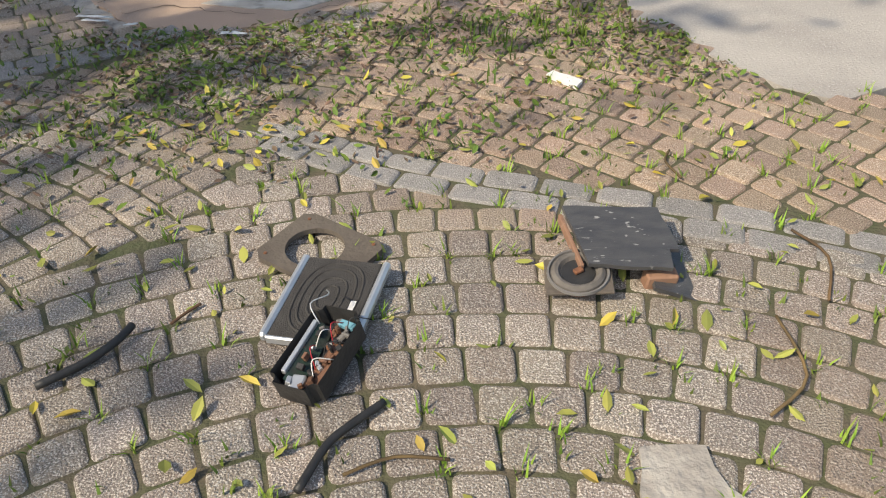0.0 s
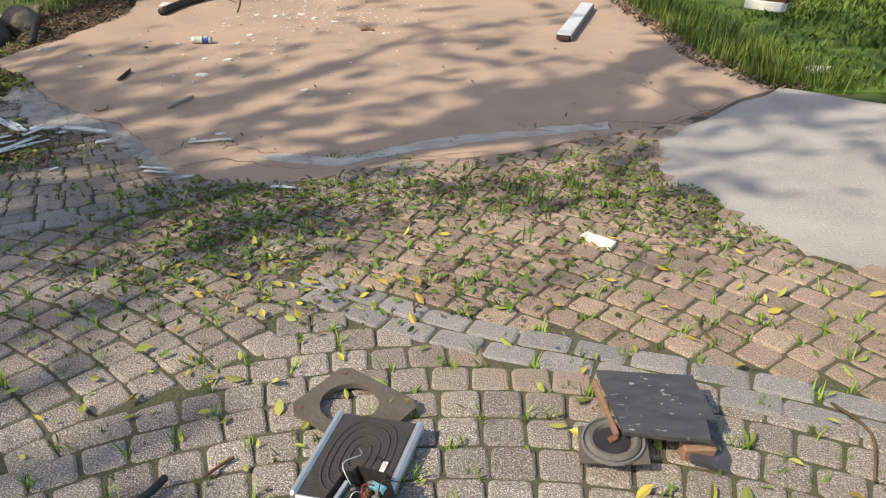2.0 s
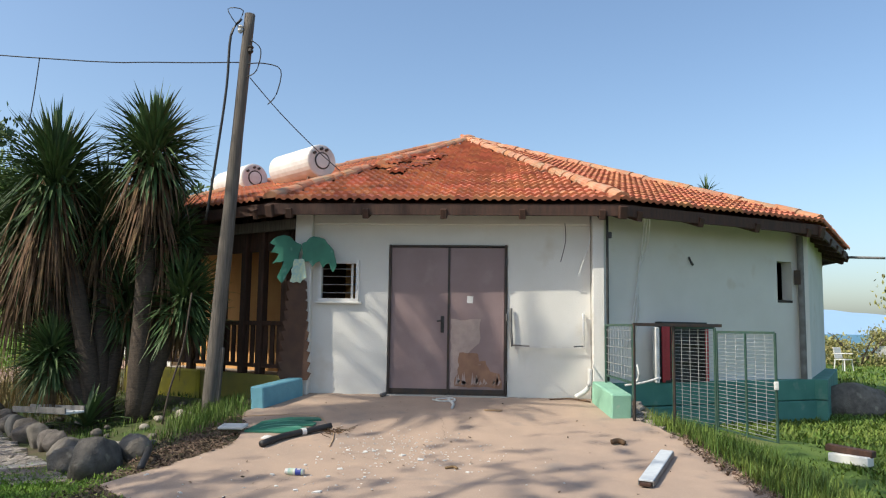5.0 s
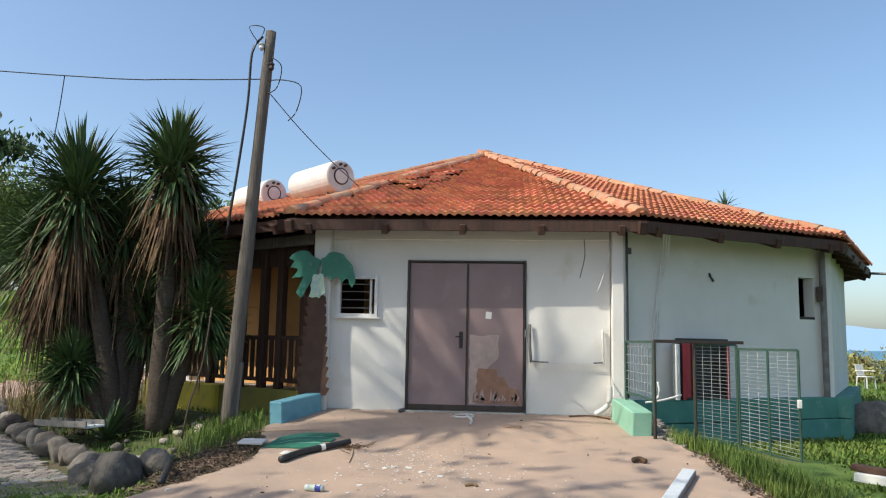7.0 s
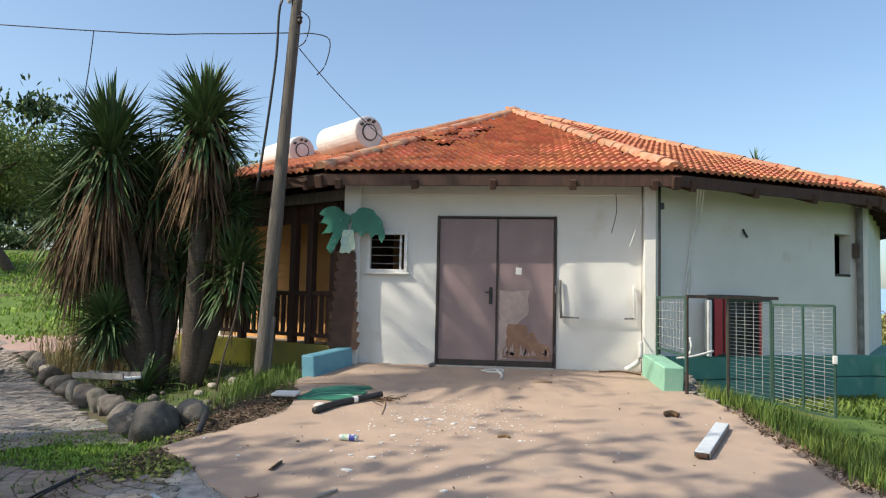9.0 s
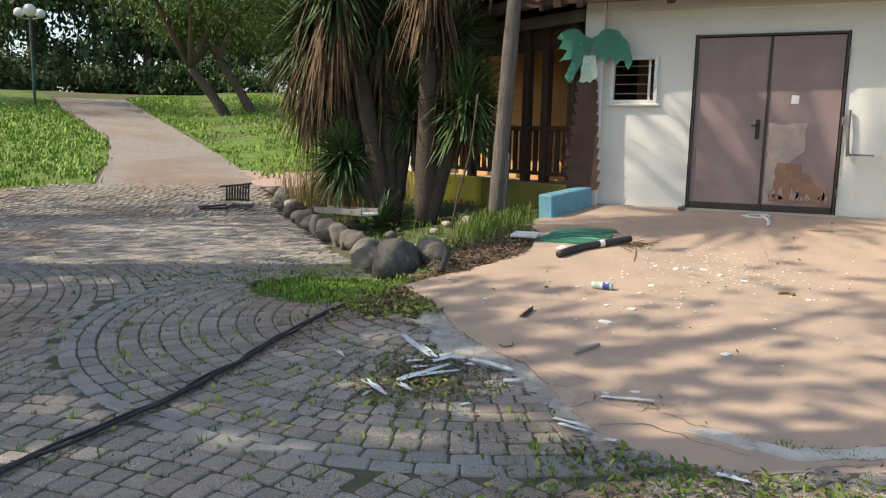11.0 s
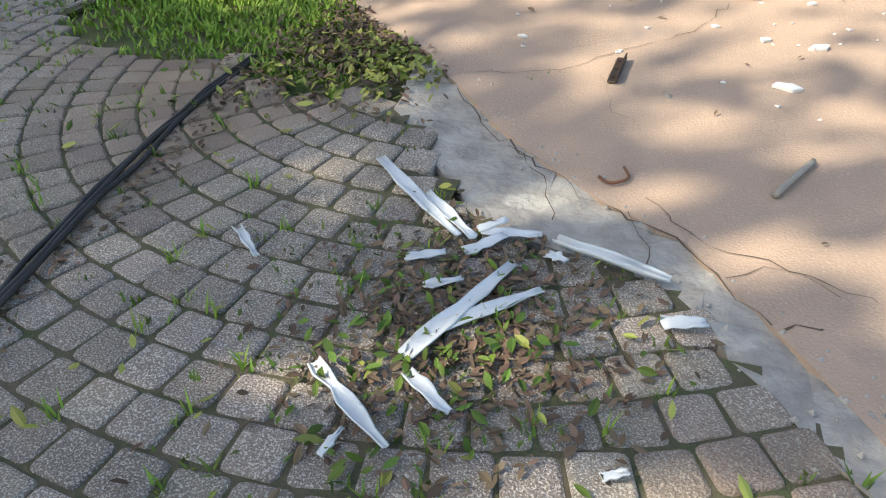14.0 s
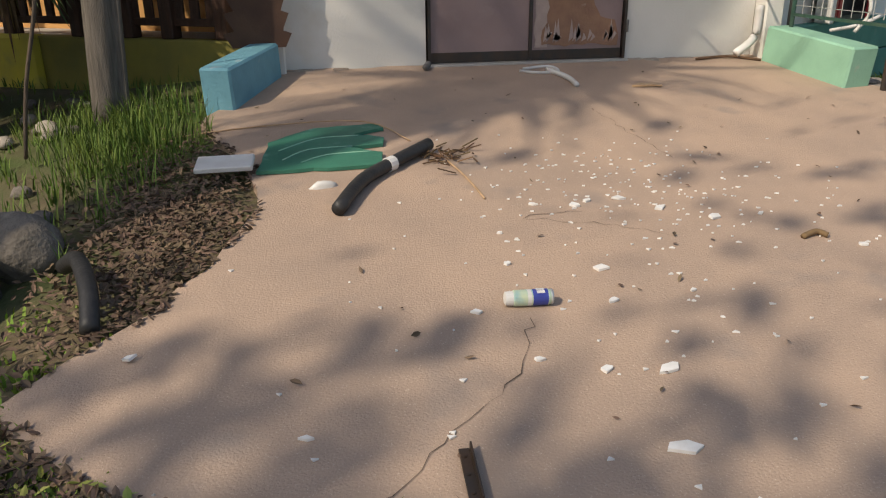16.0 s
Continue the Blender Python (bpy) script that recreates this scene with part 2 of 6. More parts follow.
def box(size, at=(0, 0, 0), rot=(0, 0, 0), bevel=0.0, bm=None):
    bm = bm or bmesh.new()
    made = bmesh.ops.create_cube(bm, size=1.0, matrix=pose(*at, *rot) @ Matrix.Diagonal((*size, 1)))
    if bevel:
        vs = set(made["verts"])
        es = [e for e in bm.edges if e.verts[0] in vs and e.verts[1] in vs]
        bmesh.ops.bevel(bm, geom=es, offset=bevel, segments=1, affect="EDGES")
    return bm


def beam(a, b, w, h, bevel=0.0, bm=None, roll=0):
    """A bar of section w x h from a to b."""
    a, b = Vector(a), Vector(b)
    q = (b - a).to_track_quat("Y", "Z").to_matrix().to_4x4()
    bm = bm or bmesh.new()
    made = bmesh.ops.create_cube(bm, size=1.0, matrix=Matrix.Translation((a + b) / 2) @ q @ pose(0, 0, 0, 0, roll, 0) @ Matrix.Diagonal((w, (b - a).length, h, 1)))
    if bevel:
        vs = set(made["verts"])
        bmesh.ops.bevel(bm, geom=[e for e in bm.edges if e.verts[0] in vs and e.verts[1] in vs], offset=bevel, segments=1, affect="EDGES")
    return bm


def rod(a, b, r1, r2=None, n=10, bm=None):
    a, b = Vector(a), Vector(b)
    bm = bm or bmesh.new()
    q = (b - a).to_track_quat("Z", "Y").to_matrix().to_4x4()
    bmesh.ops.create_cone(bm, cap_ends=True, segments=n, radius1=r1, radius2=r1 if r2 is None else r2, depth=(b - a).length,
                          matrix=Matrix.Translation((a + b) / 2) @ q)
    return bm


def lathe(profile, n=20, m=None, bm=None):
    """Turns (radius, height) pairs round z."""
    bm = bm or bmesh.new()
    m = m or Matrix()
    rings = [[bm.verts.new(m @ Vector((r * math.cos(2 * math.pi * i / n), r * math.sin(2 * math.pi * i / n), z))) for i in range(n)] for r, z in profile]
    for p, q in zip(rings, rings[1:]):
        for i in range(n):
            bm.faces.new((p[i], p[(i + 1) % n], q[(i + 1) % n], q[i]))
    for ring, flip in ((rings[0], True), (rings[-1], False)):
        bm.faces.new(ring[::-1] if flip else ring)
    return bm


def tube(name, points, r, mat, parent=None, label="", n=6, smooth=True, resample=4):
    """A smooth tube along points, as a mesh."""
    pts = [Vector(p) for p in points]
    path = []
    for i in range(len(pts) - 1):
        p0, p1, p2, p3 = pts[max(i - 1, 0)], pts[i], pts[i + 1], pts[min(i + 2, len(pts) - 1)]
        for k in range(resample):
            t = k / resample
            path.append(0.5 * ((2 * p1) + (p2 - p0) * t + (2 * p0 - 5 * p1 + 4 * p2 - p3) * t * t + (3 * p1 - p0 - 3 * p2 + p3) * t ** 3))
    path.append(pts[-1])
    verts, faces = [], []
    for i, p in enumerate(path):
        d = (path[min(i + 1, len(path) - 1)] - path[max(i - 1, 0)]).normalized()
        side = d.cross(Vector((0, 0, 1)) if abs(d.z) < 0.9 else Vector((1, 0, 0))).normalized()
        up = side.cross(d)
        rr = r[min(i * len(r) // len(path), len(r) - 1)] if isinstance(r, (list, tuple)) else r
        for k in range(n):
            a = 2 * math.pi * k / n
            verts.append(p + side * rr * math.cos(a) + up * rr * math.sin(a))
    for i in range(len(path) - 1):
        for k in range(n):
            faces.append((i * n + k, i * n + (k + 1) % n, (i + 1) * n + (k + 1) % n, (i + 1) * n + k))
    faces.append(tuple(range(n))[::-1])
    faces.append(tuple((len(path) - 1) * n + k for k in range(n)))
    return raw(name, verts, faces, mat, parent, label, smooth)


def prism(outline, depth, m=None, bm=None):
    """An outline in x and y, thickened upwards by depth, in the pose m."""
    bm = bm or bmesh.new()
    m = m or Matrix()
    lo = [bm.verts.new(m @ Vector((x, y, 0))) for x, y in outline]
    hi = [bm.verts.new(m @ Vector((x, y, depth))) for x, y in outline]
    k = len(outline)
    bm.faces.new(hi)
    bm.faces.new(lo[::-1])
    for i in range(k):
        bm.faces.new((lo[i], lo[(i + 1) % k], hi[(i + 1) % k], hi[i]))
    return bm


# ---- the lie of the land ----
def clamp(v, a=0.0, b=1.0):
    return max(a, min(b, v))


def ramp_y(y):
    return float(np.interp(y, [-50, 4.2, 5.4, 6.1, 7.2, 9, 10, 14], [0, 0, 0.10, 0.18, 0.28, 0.50, 0.63, 0.64]))


def bed_in(x, y):
    """Distance behind the row of boulders, towards the building."""
    return (x + 2.55) * 0.726 + (y - 6.63) * 0.687


def slab_right(y):
    return float(np.interp(y, [0, 4.95, 5.7, 8.0, 8.75, 20], [4.4, 4.37, 4.01, 3.72, 3.4, 3.4]))


def land(x, y):
    left = clamp(0.2 * bed_in(x, y), 0, 0.45)
    w = clamp((x + 2.7) / 1.2)
    z = left * (1 - w) + ramp_y(y) * w
    r = clamp((x - slab_right(y) - 0.05) / 0.9)
    z = z * (1 - r) + 0.2 * clamp(ramp_y(y) / 0.3) * r
    s = -0.75 * x + 0.66 * y
    z += 0.115 * clamp(s - 13, 0, 30) * clamp((-2 - x) / 4)
    if y > 46:
        z -= clamp((y - 46) / 26) * 14 * clamp((x + 30) / 40)
    return z


def inside(p, poly):
    x, y = p
    c = False
    for i in range(len(poly)):
        (x1, y1), (x2, y2) = poly[i - 1], poly[i]
        if (y1 > y) != (y2 > y) and x < (x2 - x1) * (y - y1) / (y2 - y1) + x1:
            c = not c
    return c


def ragged(points, amp, step, seed):
    """An outline with its long edges broken up irregularly."""
    rnd = random.Random(seed)
    out = []
    for i in range(len(points)):
        a, b = Vector(points[i]), Vector(points[(i + 1) % len(points)])
        k = max(1, int((b - a).length / step))
        nrm = Vector((-(b - a).y, (b - a).x)).normalized()
        for j in range(k):
            o = a.lerp(b, j / k) + nrm * (rnd.uniform(-amp, amp) if j else 0)
            out.append((o.x, o.y))
    return out


def sheet(name, outline, mat, lift=0.0, thick=0.08, cut=0.35, parent=None, smooth=False):
    """A slab with that outline, laid over the land."""
    bm = bmesh.new()
    bm.faces.new([bm.verts.new((x, y, 0)) for x, y in outline])
    ys = [p[1] for p in outline]
    xs = [p[0] for p in outline]
    y = min(ys) + cut
    while y < max(ys):
        bmesh.ops.bisect_plane(bm, geom=bm.verts[:] + bm.edges[:] + bm.faces[:], plane_co=(0, y, 0), plane_no=(0, 1, 0))
        y += cut
    x = min(xs) + cut * 2
    while x < max(xs):
        bmesh.ops.bisect_plane(bm, geom=bm.verts[:] + bm.edges[:] + bm.faces[:], plane_co=(x, 0, 0), plane_no=(1, 0, 0))
        x += cut * 2
    bmesh.ops.triangulate(bm, faces=bm.faces[:])
    for f in bm.faces:
        if f.normal.z < 0:
            f.normal_flip()
    rim = [e for e in bm.edges if e.is_boundary]
    for v in bm.verts:
        v.co.z = land(v.co.x, v.co.y) + lift
    made = bmesh.ops.extrude_edge_only(bm, edges=rim)["geom"]
    for v in made:
        if isinstance(v, bmesh.types.BMVert):
            v.co.z -= thick
    bmesh.ops.recalc_face_normals(bm, faces=bm.faces[:])
    return part(name, bm, mat, parent, smooth=smooth)


SLAB = ragged([(-1.54, 5.47), (-1.32, 5.2), (-1.12, 4.95), (-0.89, 4.73), (-0.68, 4.56), (-0.42, 4.41), (-0.22, 4.15), (0.0, 3.80), (0.33, 3.42), (0.75, 3.30), (1.01, 3.34), (1.34, 3.52),
               (1.62, 3.66), (1.9, 3.68), (2.44, 3.87), (2.87, 4.1), (3.31, 4.27), (4.34, 4.96), (4.16, 5.48), (3.95, 7.24), (3.72, 8.03), (3.36, 8.76), (2.95, 9.98), (-1.3, 9.98), (-1.70, 8.75),
               (-1.45, 8.1), (-1.33, 7.6), (-1.39, 7.2), (-1.51, 6.79), (-1.7, 6.49), (-1.95, 6.29), (-2.13, 6.11), (-1.88, 5.76)], 0.03, 0.16, 3)
CEMENT = ragged([(-1.56, 5.40), (-1.53, 5.2), (-1.5, 4.97), (-1.27, 4.68), (-1.06, 4.42), (-0.75, 4.30), (-0.44, 4.2), (-0.3, 3.98), (-0.19, 3.86), (-0.03, 3.64), (0.2, 3.40), (0.33, 3.46), (0.02, 3.82),
                 (-0.2, 4.17), (-0.40, 4.43), (-0.66, 4.58), (-0.87, 4.75), (-1.10, 4.97), (-1.30, 5.22), (-1.45, 5.40)], 0.028, 0.1, 5)
SEAM = ragged([(0.62, 3.72), (1.12, 3.55), (1.7, 3.86), (2.25, 4.05), (2.9, 4.2), (2.92, 4.33), (2.25, 4.19), (1.69, 4.02), (1.13, 3.69), (0.72, 3.80)], 0.02, 0.09, 9)
PAD = ragged([(3.2, 4.05), (2.98, 3.2), (3.2, 3.1), (3.2, 2.75), (3.42, 2.32), (3.6, 2.16), (4.1, 2.35), (6.5, 1.6), (9.5, 2.0), (9.5, 4.5), (5.1, 4.6), (4.4, 5.0)], 0.03, 0.25, 7)

# ---- ground, paving, lake and hills ----
axis_x = np.concatenate([[-3000, -1500, -700, -350, -200, -120, -80], np.arange(-60, -14, 2.0), np.arange(-14, 8, 0.3), np.arange(8, 30, 1.5), [32, 40, 55, 80, 130, 250, 600, 1500, 3000]])
axis_y = np.concatenate([[-3000, -1200, -500, -200, -80, -40, -20, -10], np.arange(-5, 15, 0.3), np.arange(15, 75, 1.5), [80, 100, 150, 300]])
gv = [(x, y, land(x, y) - 0.045) for y in axis_y for x in axis_x]
nx = len(axis_x)
gf = [(j * nx + i, j * nx + i + 1, (j + 1) * nx + i + 1, (j + 1) * nx + i) for j in range(len(axis_y) - 1) for i in range(nx - 1)]
ground = raw("ground", gv, gf, M_SOIL, smooth=True)
tagged(ground, "mixed bare soil and weedy grass ground", "ground", kind="structure")
slab = sheet("driveway", SLAB, M_SLAB, 0.0, 0.09)
tagged(slab, "worn terracotta-coloured concrete forecourt slab with cracks", "driveway", kind="structure")
cem = sheet("cement_edge", CEMENT, M_CEMENT, -0.008, 0.07, 0.12)
rj = random.Random(3)
for v in cem.data.vertices:
    v.co.z += rj.uniform(-0.016, 0.010)
tagged(cem, "crumbled grey cement edge of the concrete slab", "kerb", kind="structure")
seam = sheet("cement_seam", SEAM, M_SEAM, 0.006, 0.02, 0.2)
tagged(seam, "pale cement band along the crack in the slab", "kerb", kind="structure")
pad = sheet("concrete_pad", PAD, M_CONC, -0.002, 0.08)
tagged(pad, "pale grey concrete pavement with a broken edge", "pavement", kind="structure")


def lawn_sheet(name, outline, label):
    ob = sheet(name, outline, M_LAWN, -0.02, 0.03, 1.2)
    return tagged(ob, label, "lawn", kind="structure")


LAWN_R = ragged([(4.55, 5.0), (9.5, 4.7), (30, 3), (45, 46), (4, 46), (6.8, 14), (4.0, 9.6), (3.5, 8.7), (3.9, 7.5), (4.1, 5.9)], 0.08, 0.6, 11)
lawn_sheet("lawn", LAWN_R, "lush green weedy lawn sloping to the lake")
LAWN_HILL = ragged([(-9.6, 14.2), (-10.4, 14.6), (-12.4, 16.35), (-16.3, 19.3), (-21.3, 23.05), (-27.2, 27.6), (-32, 36), (-14, 46), (-6, 20), (-6.6, 14.8)], 0.15, 1.0, 12)
lawn_sheet("lawn", LAWN_HILL, "sunlit green grass bank beside the paved path")
LAWN_L = ragged([(-11.8, 11.3), (-12.0, 10.5), (-12.5, 9.7), (-20, 7), (-40, 10), (-44, 24), (-31, 26), (-29.3, 25.1), (-24.5, 21.5), (-20.85, 19.2), (-16.54, 16.2), (-13.53, 13.25)], 0.15, 1.0, 13)
lawn_sheet("lawn", LAWN_L, "shaded green grass bank at the turn of the path")

# faint blue glow on the hills stands in for haze over the lake
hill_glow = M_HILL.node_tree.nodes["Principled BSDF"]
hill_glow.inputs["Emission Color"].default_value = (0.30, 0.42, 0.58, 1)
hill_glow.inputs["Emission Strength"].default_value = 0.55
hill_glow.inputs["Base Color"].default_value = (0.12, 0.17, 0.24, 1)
lake = raw("lake", [(-2600, 60, -9), (2600, 60, -9), (2600, 4250, -9), (-2600, 4250, -9)], [(0, 1, 2, 3)], M_LAKE)
tagged(lake, "calm blue lake in the haze", "lake", kind="structure")
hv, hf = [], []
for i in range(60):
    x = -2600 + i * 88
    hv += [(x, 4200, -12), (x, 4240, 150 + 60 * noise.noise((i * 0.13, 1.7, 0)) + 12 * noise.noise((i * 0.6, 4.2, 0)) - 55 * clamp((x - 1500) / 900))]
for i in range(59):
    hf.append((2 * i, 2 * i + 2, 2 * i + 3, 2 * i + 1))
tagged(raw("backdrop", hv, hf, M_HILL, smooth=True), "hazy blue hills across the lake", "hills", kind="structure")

# paved path up the hill
PATH_L = [(-11.4, 11.1), (-11.75, 11.37), (-13.53, 13.35), (-16.54, 16.3), (-20.85, 19.31), (-24.5, 21.6), (-29.3, 25.2)]
PATH_R = [(-8.9, 13.6), (-10.32, 14.51), (-12.38, 16.25), (-16.29, 19.17), (-21.3, 22.94), (-24.0, 25.0), (-27.2, 27.4)]
pv, pf = [], []
for i in range(37):
    q = i / 36 * 5.999
    k, f = int(q), q % 1
    a, b = Vector(PATH_L[k]).lerp(Vector(PATH_L[k + 1]), f), Vector(PATH_R[k]).lerp(Vector(PATH_R[k + 1]), f)
    for m in range(7):
        p = a.lerp(b, m / 6)
        pv.append((p.x, p.y, land(p.x, p.y) - 0.005))
for i in range(36):
    for k in range(6):
        a = i * 7 + k
        pf.append((a, a + 7, a + 8, a + 1))
tagged(raw("path", pv, pf, M_COBBLE, smooth=True), "paved path climbing the grassy hill", "path", kind="structure")
pink = sheet("pink_path", [(-8.9, 13.4), (-9.5, 13.5), (-10.9, 15.0), (-8.6, 14.9), (-5.4, 17.2), (-4.8, 16.0), (-8.3, 13.5)], M_PINK, -0.01, 0.04, 0.5)
tagged(pink, "pink paving branching off behind the rockery", "path", kind="structure")

# ---- the building ----
EAVE = [(-1.65, 9.45), (3.27, 9.5), (6.7, 11.5), (9.1, 16.0), (9.1, 21.0), (6.7, 25.5), (3.2, 27.5), (-1.7, 27.5), (-5.1, 25.5), (-7.6, 21.0), (-7.6, 16.0), (-5.1, 11.5)]
APEX, EZ = Vector((0.74, 18.5, 6.45)), 3.36
CX, CY = 0.74, 18.5


def eave3(i, dz=0.0):
    x, y = EAVE[i % 12]
    return Vector((x, y, EZ + dz))


building = thing("building", "abandoned white plastered round building with orange clay tile roof", "building", pose(0, 0, 0))

for x0, x1, z0, z1 in ((-1.14, -1.05, 0.3, 3.25), (-1.05, -0.45, 0.3, 1.95), (-1.05, -0.45, 2.55, 3.25), (-0.45, -0.02, 0.3, 3.25), (-0.02, 1.71, 2.79, 3.25), (1.71, 2.89, 0.3, 3.25)):
    part("wall_front", box((x1 - x0, 0.2, z1 - z0), ((x0 + x1) / 2, 10.1, (z0 + z1) / 2)), M_WALL, building)
part("pilaster", box((0.25, 0.34, 2.95), (-1.265, 10.03, 1.775), bevel=0.012), M_WALL, building)
part("pilaster", box((0.17, 0.36, 2.95), (2.985, 10.02, 1.775), bevel=0.012), M_WALL, building)
part("lintel_beam", box((4.02, 0.06, 0.17), (0.875, 9.965, 3.165), bevel=0.01), M_WALL, building)
part("threshold", box((1.73, 0.3, 0.10), (0.845, 10.06, 0.585), bevel=0.01), M_CONC, building)


def wall_between(a, b, z0, z1, th, mat, name="wall", parent=None):
    a, b = Vector(a), Vector(b)
    return part(name, beam((a.x, a.y, (z0 + z1) / 2), (b.x, b.y, (z0 + z1) / 2), th, z1 - z0), mat, parent or building)


R0, R1 = Vector((3.09, 10.12)), Vector((6.62, 12.12))
RD = (R1 - R0).normalized()
RN = Vector((RD.y, -RD.x))


def on_right(u, off=0.0):
    p = R0 + RD * u + RN * off
    return p.x, p.y


RL = (R1 - R0).length
# wall with a window opening near its far end
WU0, WU1, WZ0, WZ1 = 3.50, 3.84, 2.10, 2.76
for u0, u1, z0, z1 in ((0, WU0, 0.15, 3.45), (WU0, WU1, 0.15, WZ0), (WU0, WU1, WZ1, 3.45), (WU1, RL, 0.15, 3.45)):
    wall_between(on_right(u0, -0.1), on_right(u1, -0.1), z0, z1, 0.2, M_WALL, "wall_right")
INNER = [(6.62, 12.12), (8.5, 16.1), (8.5, 20.9), (6.4, 25.0), (3.0, 26.9), (-1.5, 26.9), (-4.8, 25.0), (-7.0, 20.9), (-7.0, 16.2), (-4.6, 13.3)]
for a, b in zip(INNER, INNER[1:]):
    wall_between(a, b, 0.0, 3.45, 0.2, M_WALL, "wall_side")
part("corner_pilaster", beam((6.62, 12.1, 0.8), (6.62, 12.1, 3.3), 0.16, 0.2, 0.01), M_WALL, building)
part("drain_pipe", rod((6.57, 11.99, 0.8), (6.57, 11.99, 3.2), 0.05), M_STEEL, building)
# teal plinth in two bands
for z0, z1, o in ((0.05, 0.50, 0.09), (0.51, 0.84, 0.07)):
    part("plinth", beam((*on_right(0.15, o), (z0 + z1) / 2), (*on_right(RL + 0.12, o), (z0 + z1) / 2), 0.16, z1 - z0, 0.012), M_TEAL, building)
    part("plinth", beam((6.78, 12.0, (z0 + z1) / 2), (8.6, 15.9, (z0 + z1) / 2), 0.3, z1 - z0, 0.012), M_TEAL, building)
part("side_window_frame", beam((*on_right(WU0, -0.02), WZ0), (*on_right(WU1, -0.02), WZ0), 0.05, 0.04), M_DARKSTEEL, building)
part("side_window_shutter", beam((*on_right(WU1 + 0.02, 0.03), WZ1 - 0.26), (*on_right(WU1 + 0.07, 0.12), WZ1 - 0.26), 0.03, 0.24), M_DARKSTEEL, building)
part("interior_floor", prism(INNER + [(-1.2, 10.4), (3.0, 10.4)], 0.05, pose(0, 0, 0.55)), M_CONC, building)
part("interior_wall", box((4.4, 0.1, 2.7), (0.9, 13.0, 1.95)), M_WALLDARK, building)

# roof: boarded deck, fascia, rafter tails
dv = [tuple(eave3(i, -0.05)) for i in range(12)] + [tuple(APEX - Vector((0, 0, 0.05)))] + [tuple(eave3(i, -0.13)) for i in range(12)] + [tuple(APEX - Vector((0, 0, 0.15)))]
df = [(i, (i + 1) % 12, 12) for i in range(12)] + [((i + 1) % 12 + 13, i + 13, 25) for i in range(12)] + [(i, i + 13, (i + 1) % 12 + 13, (i + 1) % 12) for i in range(12)]
deck = raw("roof_deck", dv, df, M_WOOD, building)
for i in (11, 0, 1, 2, 10, 3):
    a, b = eave3(i, -0.13), eave3(i + 1, -0.13)
    part("fascia", beam(a, b, 0.035, 0.16, 0.004), M_WOOD, building)
    n = int((b - a).length / 1.22)
    nrm = Vector((CX - (a.x + b.x) / 2, CY - (a.y + b.y) / 2, 0)).normalized()
    for k in range(n + 1):
        p = a.lerp(b, (k + 0.25) / (n + 0.5))
        q = p + nrm * 0.8 + Vector((0, 0, 0.8 * 0.34))
        part("rafter_tail", beam(p - nrm * 0.04 + Vector((0, 0, -0.07)), q + Vector((0, 0, -0.07)), 0.09, 0.14, 0.008), M_WOOD, building)
for i in (0, 1, 2):
    p = eave3(i, -0.17)
    nrm = Vector((CX - p.x, CY - p.y, 0)).normalized()
    part("hip_rafter", beam(p - nrm * 0.05, p + nrm * 1.0 + Vector((0, 0, 0.3)), 0.12, 0.18, 0.01), M_WOOD, building)


def tile_points(jit=0.0):
    vs, fs = [], []
    n = 9
    for j, (y, dz) in enumerate(((0.0, 0.035), (0.0, 0.055), (0.37, 0.012))):
        for i in range(n):
            x = -0.128 + 0.256 * i / (n - 1)
            wv = 0.5 - 0.5 * math.cos(4 * math.pi * i / (n - 1) + 0.6)
            vs.append((x, y, dz - (0.03 if j == 0 else 0) + 0.034 * wv))
    for j in (0, 1):
        for i in range(n - 1):
            fs.append((j * n + i, j * n + i + 1, (j + 1) * n + i + 1, (j + 1) * n + i))
    return vs, fs


TV, TF = tile_points()
tile_mesh = bpy.data.meshes.new("tile")
tile_mesh.from_pydata(TV, [], TF)
tile_mesh.materials.append(M_TILE)
rt = random.Random(4)
for i in (0, 1, 2, 11, 10):
    a, b = eave3(i), eave3(i + 1)
    u = (b - a).normalized()
    mid = (a + b) / 2
    up = APEX - mid
    v = (up - u * up.dot(u)).normalized()
    nrm = u.cross(v)
    base = Matrix((u, v, nrm)).transposed().to_4x4()
    W, L = (b - a).length, (up - u * up.dot(u)).length
    ap = (APEX - a).dot(u)
    jv, jf = [], []
    rows = int(L / 0.325)
    for r in range(rows):
        y = r * 0.325 - 0.05
        lo, hi = ap * (y + 0.12) / L + 0.05, W - (W - ap) * (y + 0.12) / L - 0.05
        k0 = int(math.ceil((lo - ap) / 0.252))
        k1 = int(math.floor((hi - ap) / 0.252))
        for k in range(k0, k1 + 1):
            x = ap + k * 0.252
            hurt = i == 0 and 7 < r < 17 and x - lo < 0.8 and rt.random() < 0.55
            m = Matrix.Translation(a + u * x + v * y + nrm * (rt.uniform(-0.004, 0.006) + (0.05 if hurt else 0))) @ base
            m = m @ pose(0, 0, 0, rt.uniform(-1, 1), rt.uniform(-1, 1), rt.uniform(-1.2, 1.2) + (rt.uniform(-28, 28) if hurt else 0))
            if i == 0:
                ob = new("roof_tile", tile_mesh)
                ob.parent = building
                ob.matrix_basis = m
            else:
                o = len(jv)
                jv += [tuple(m @ Vector(p)) for p in TV]
                jf += [tuple(q + o for q in f) for f in TF]
    if i:
        tagged(raw("roof_tiles", jv, jf, M_TILE, building), kind="stuff")
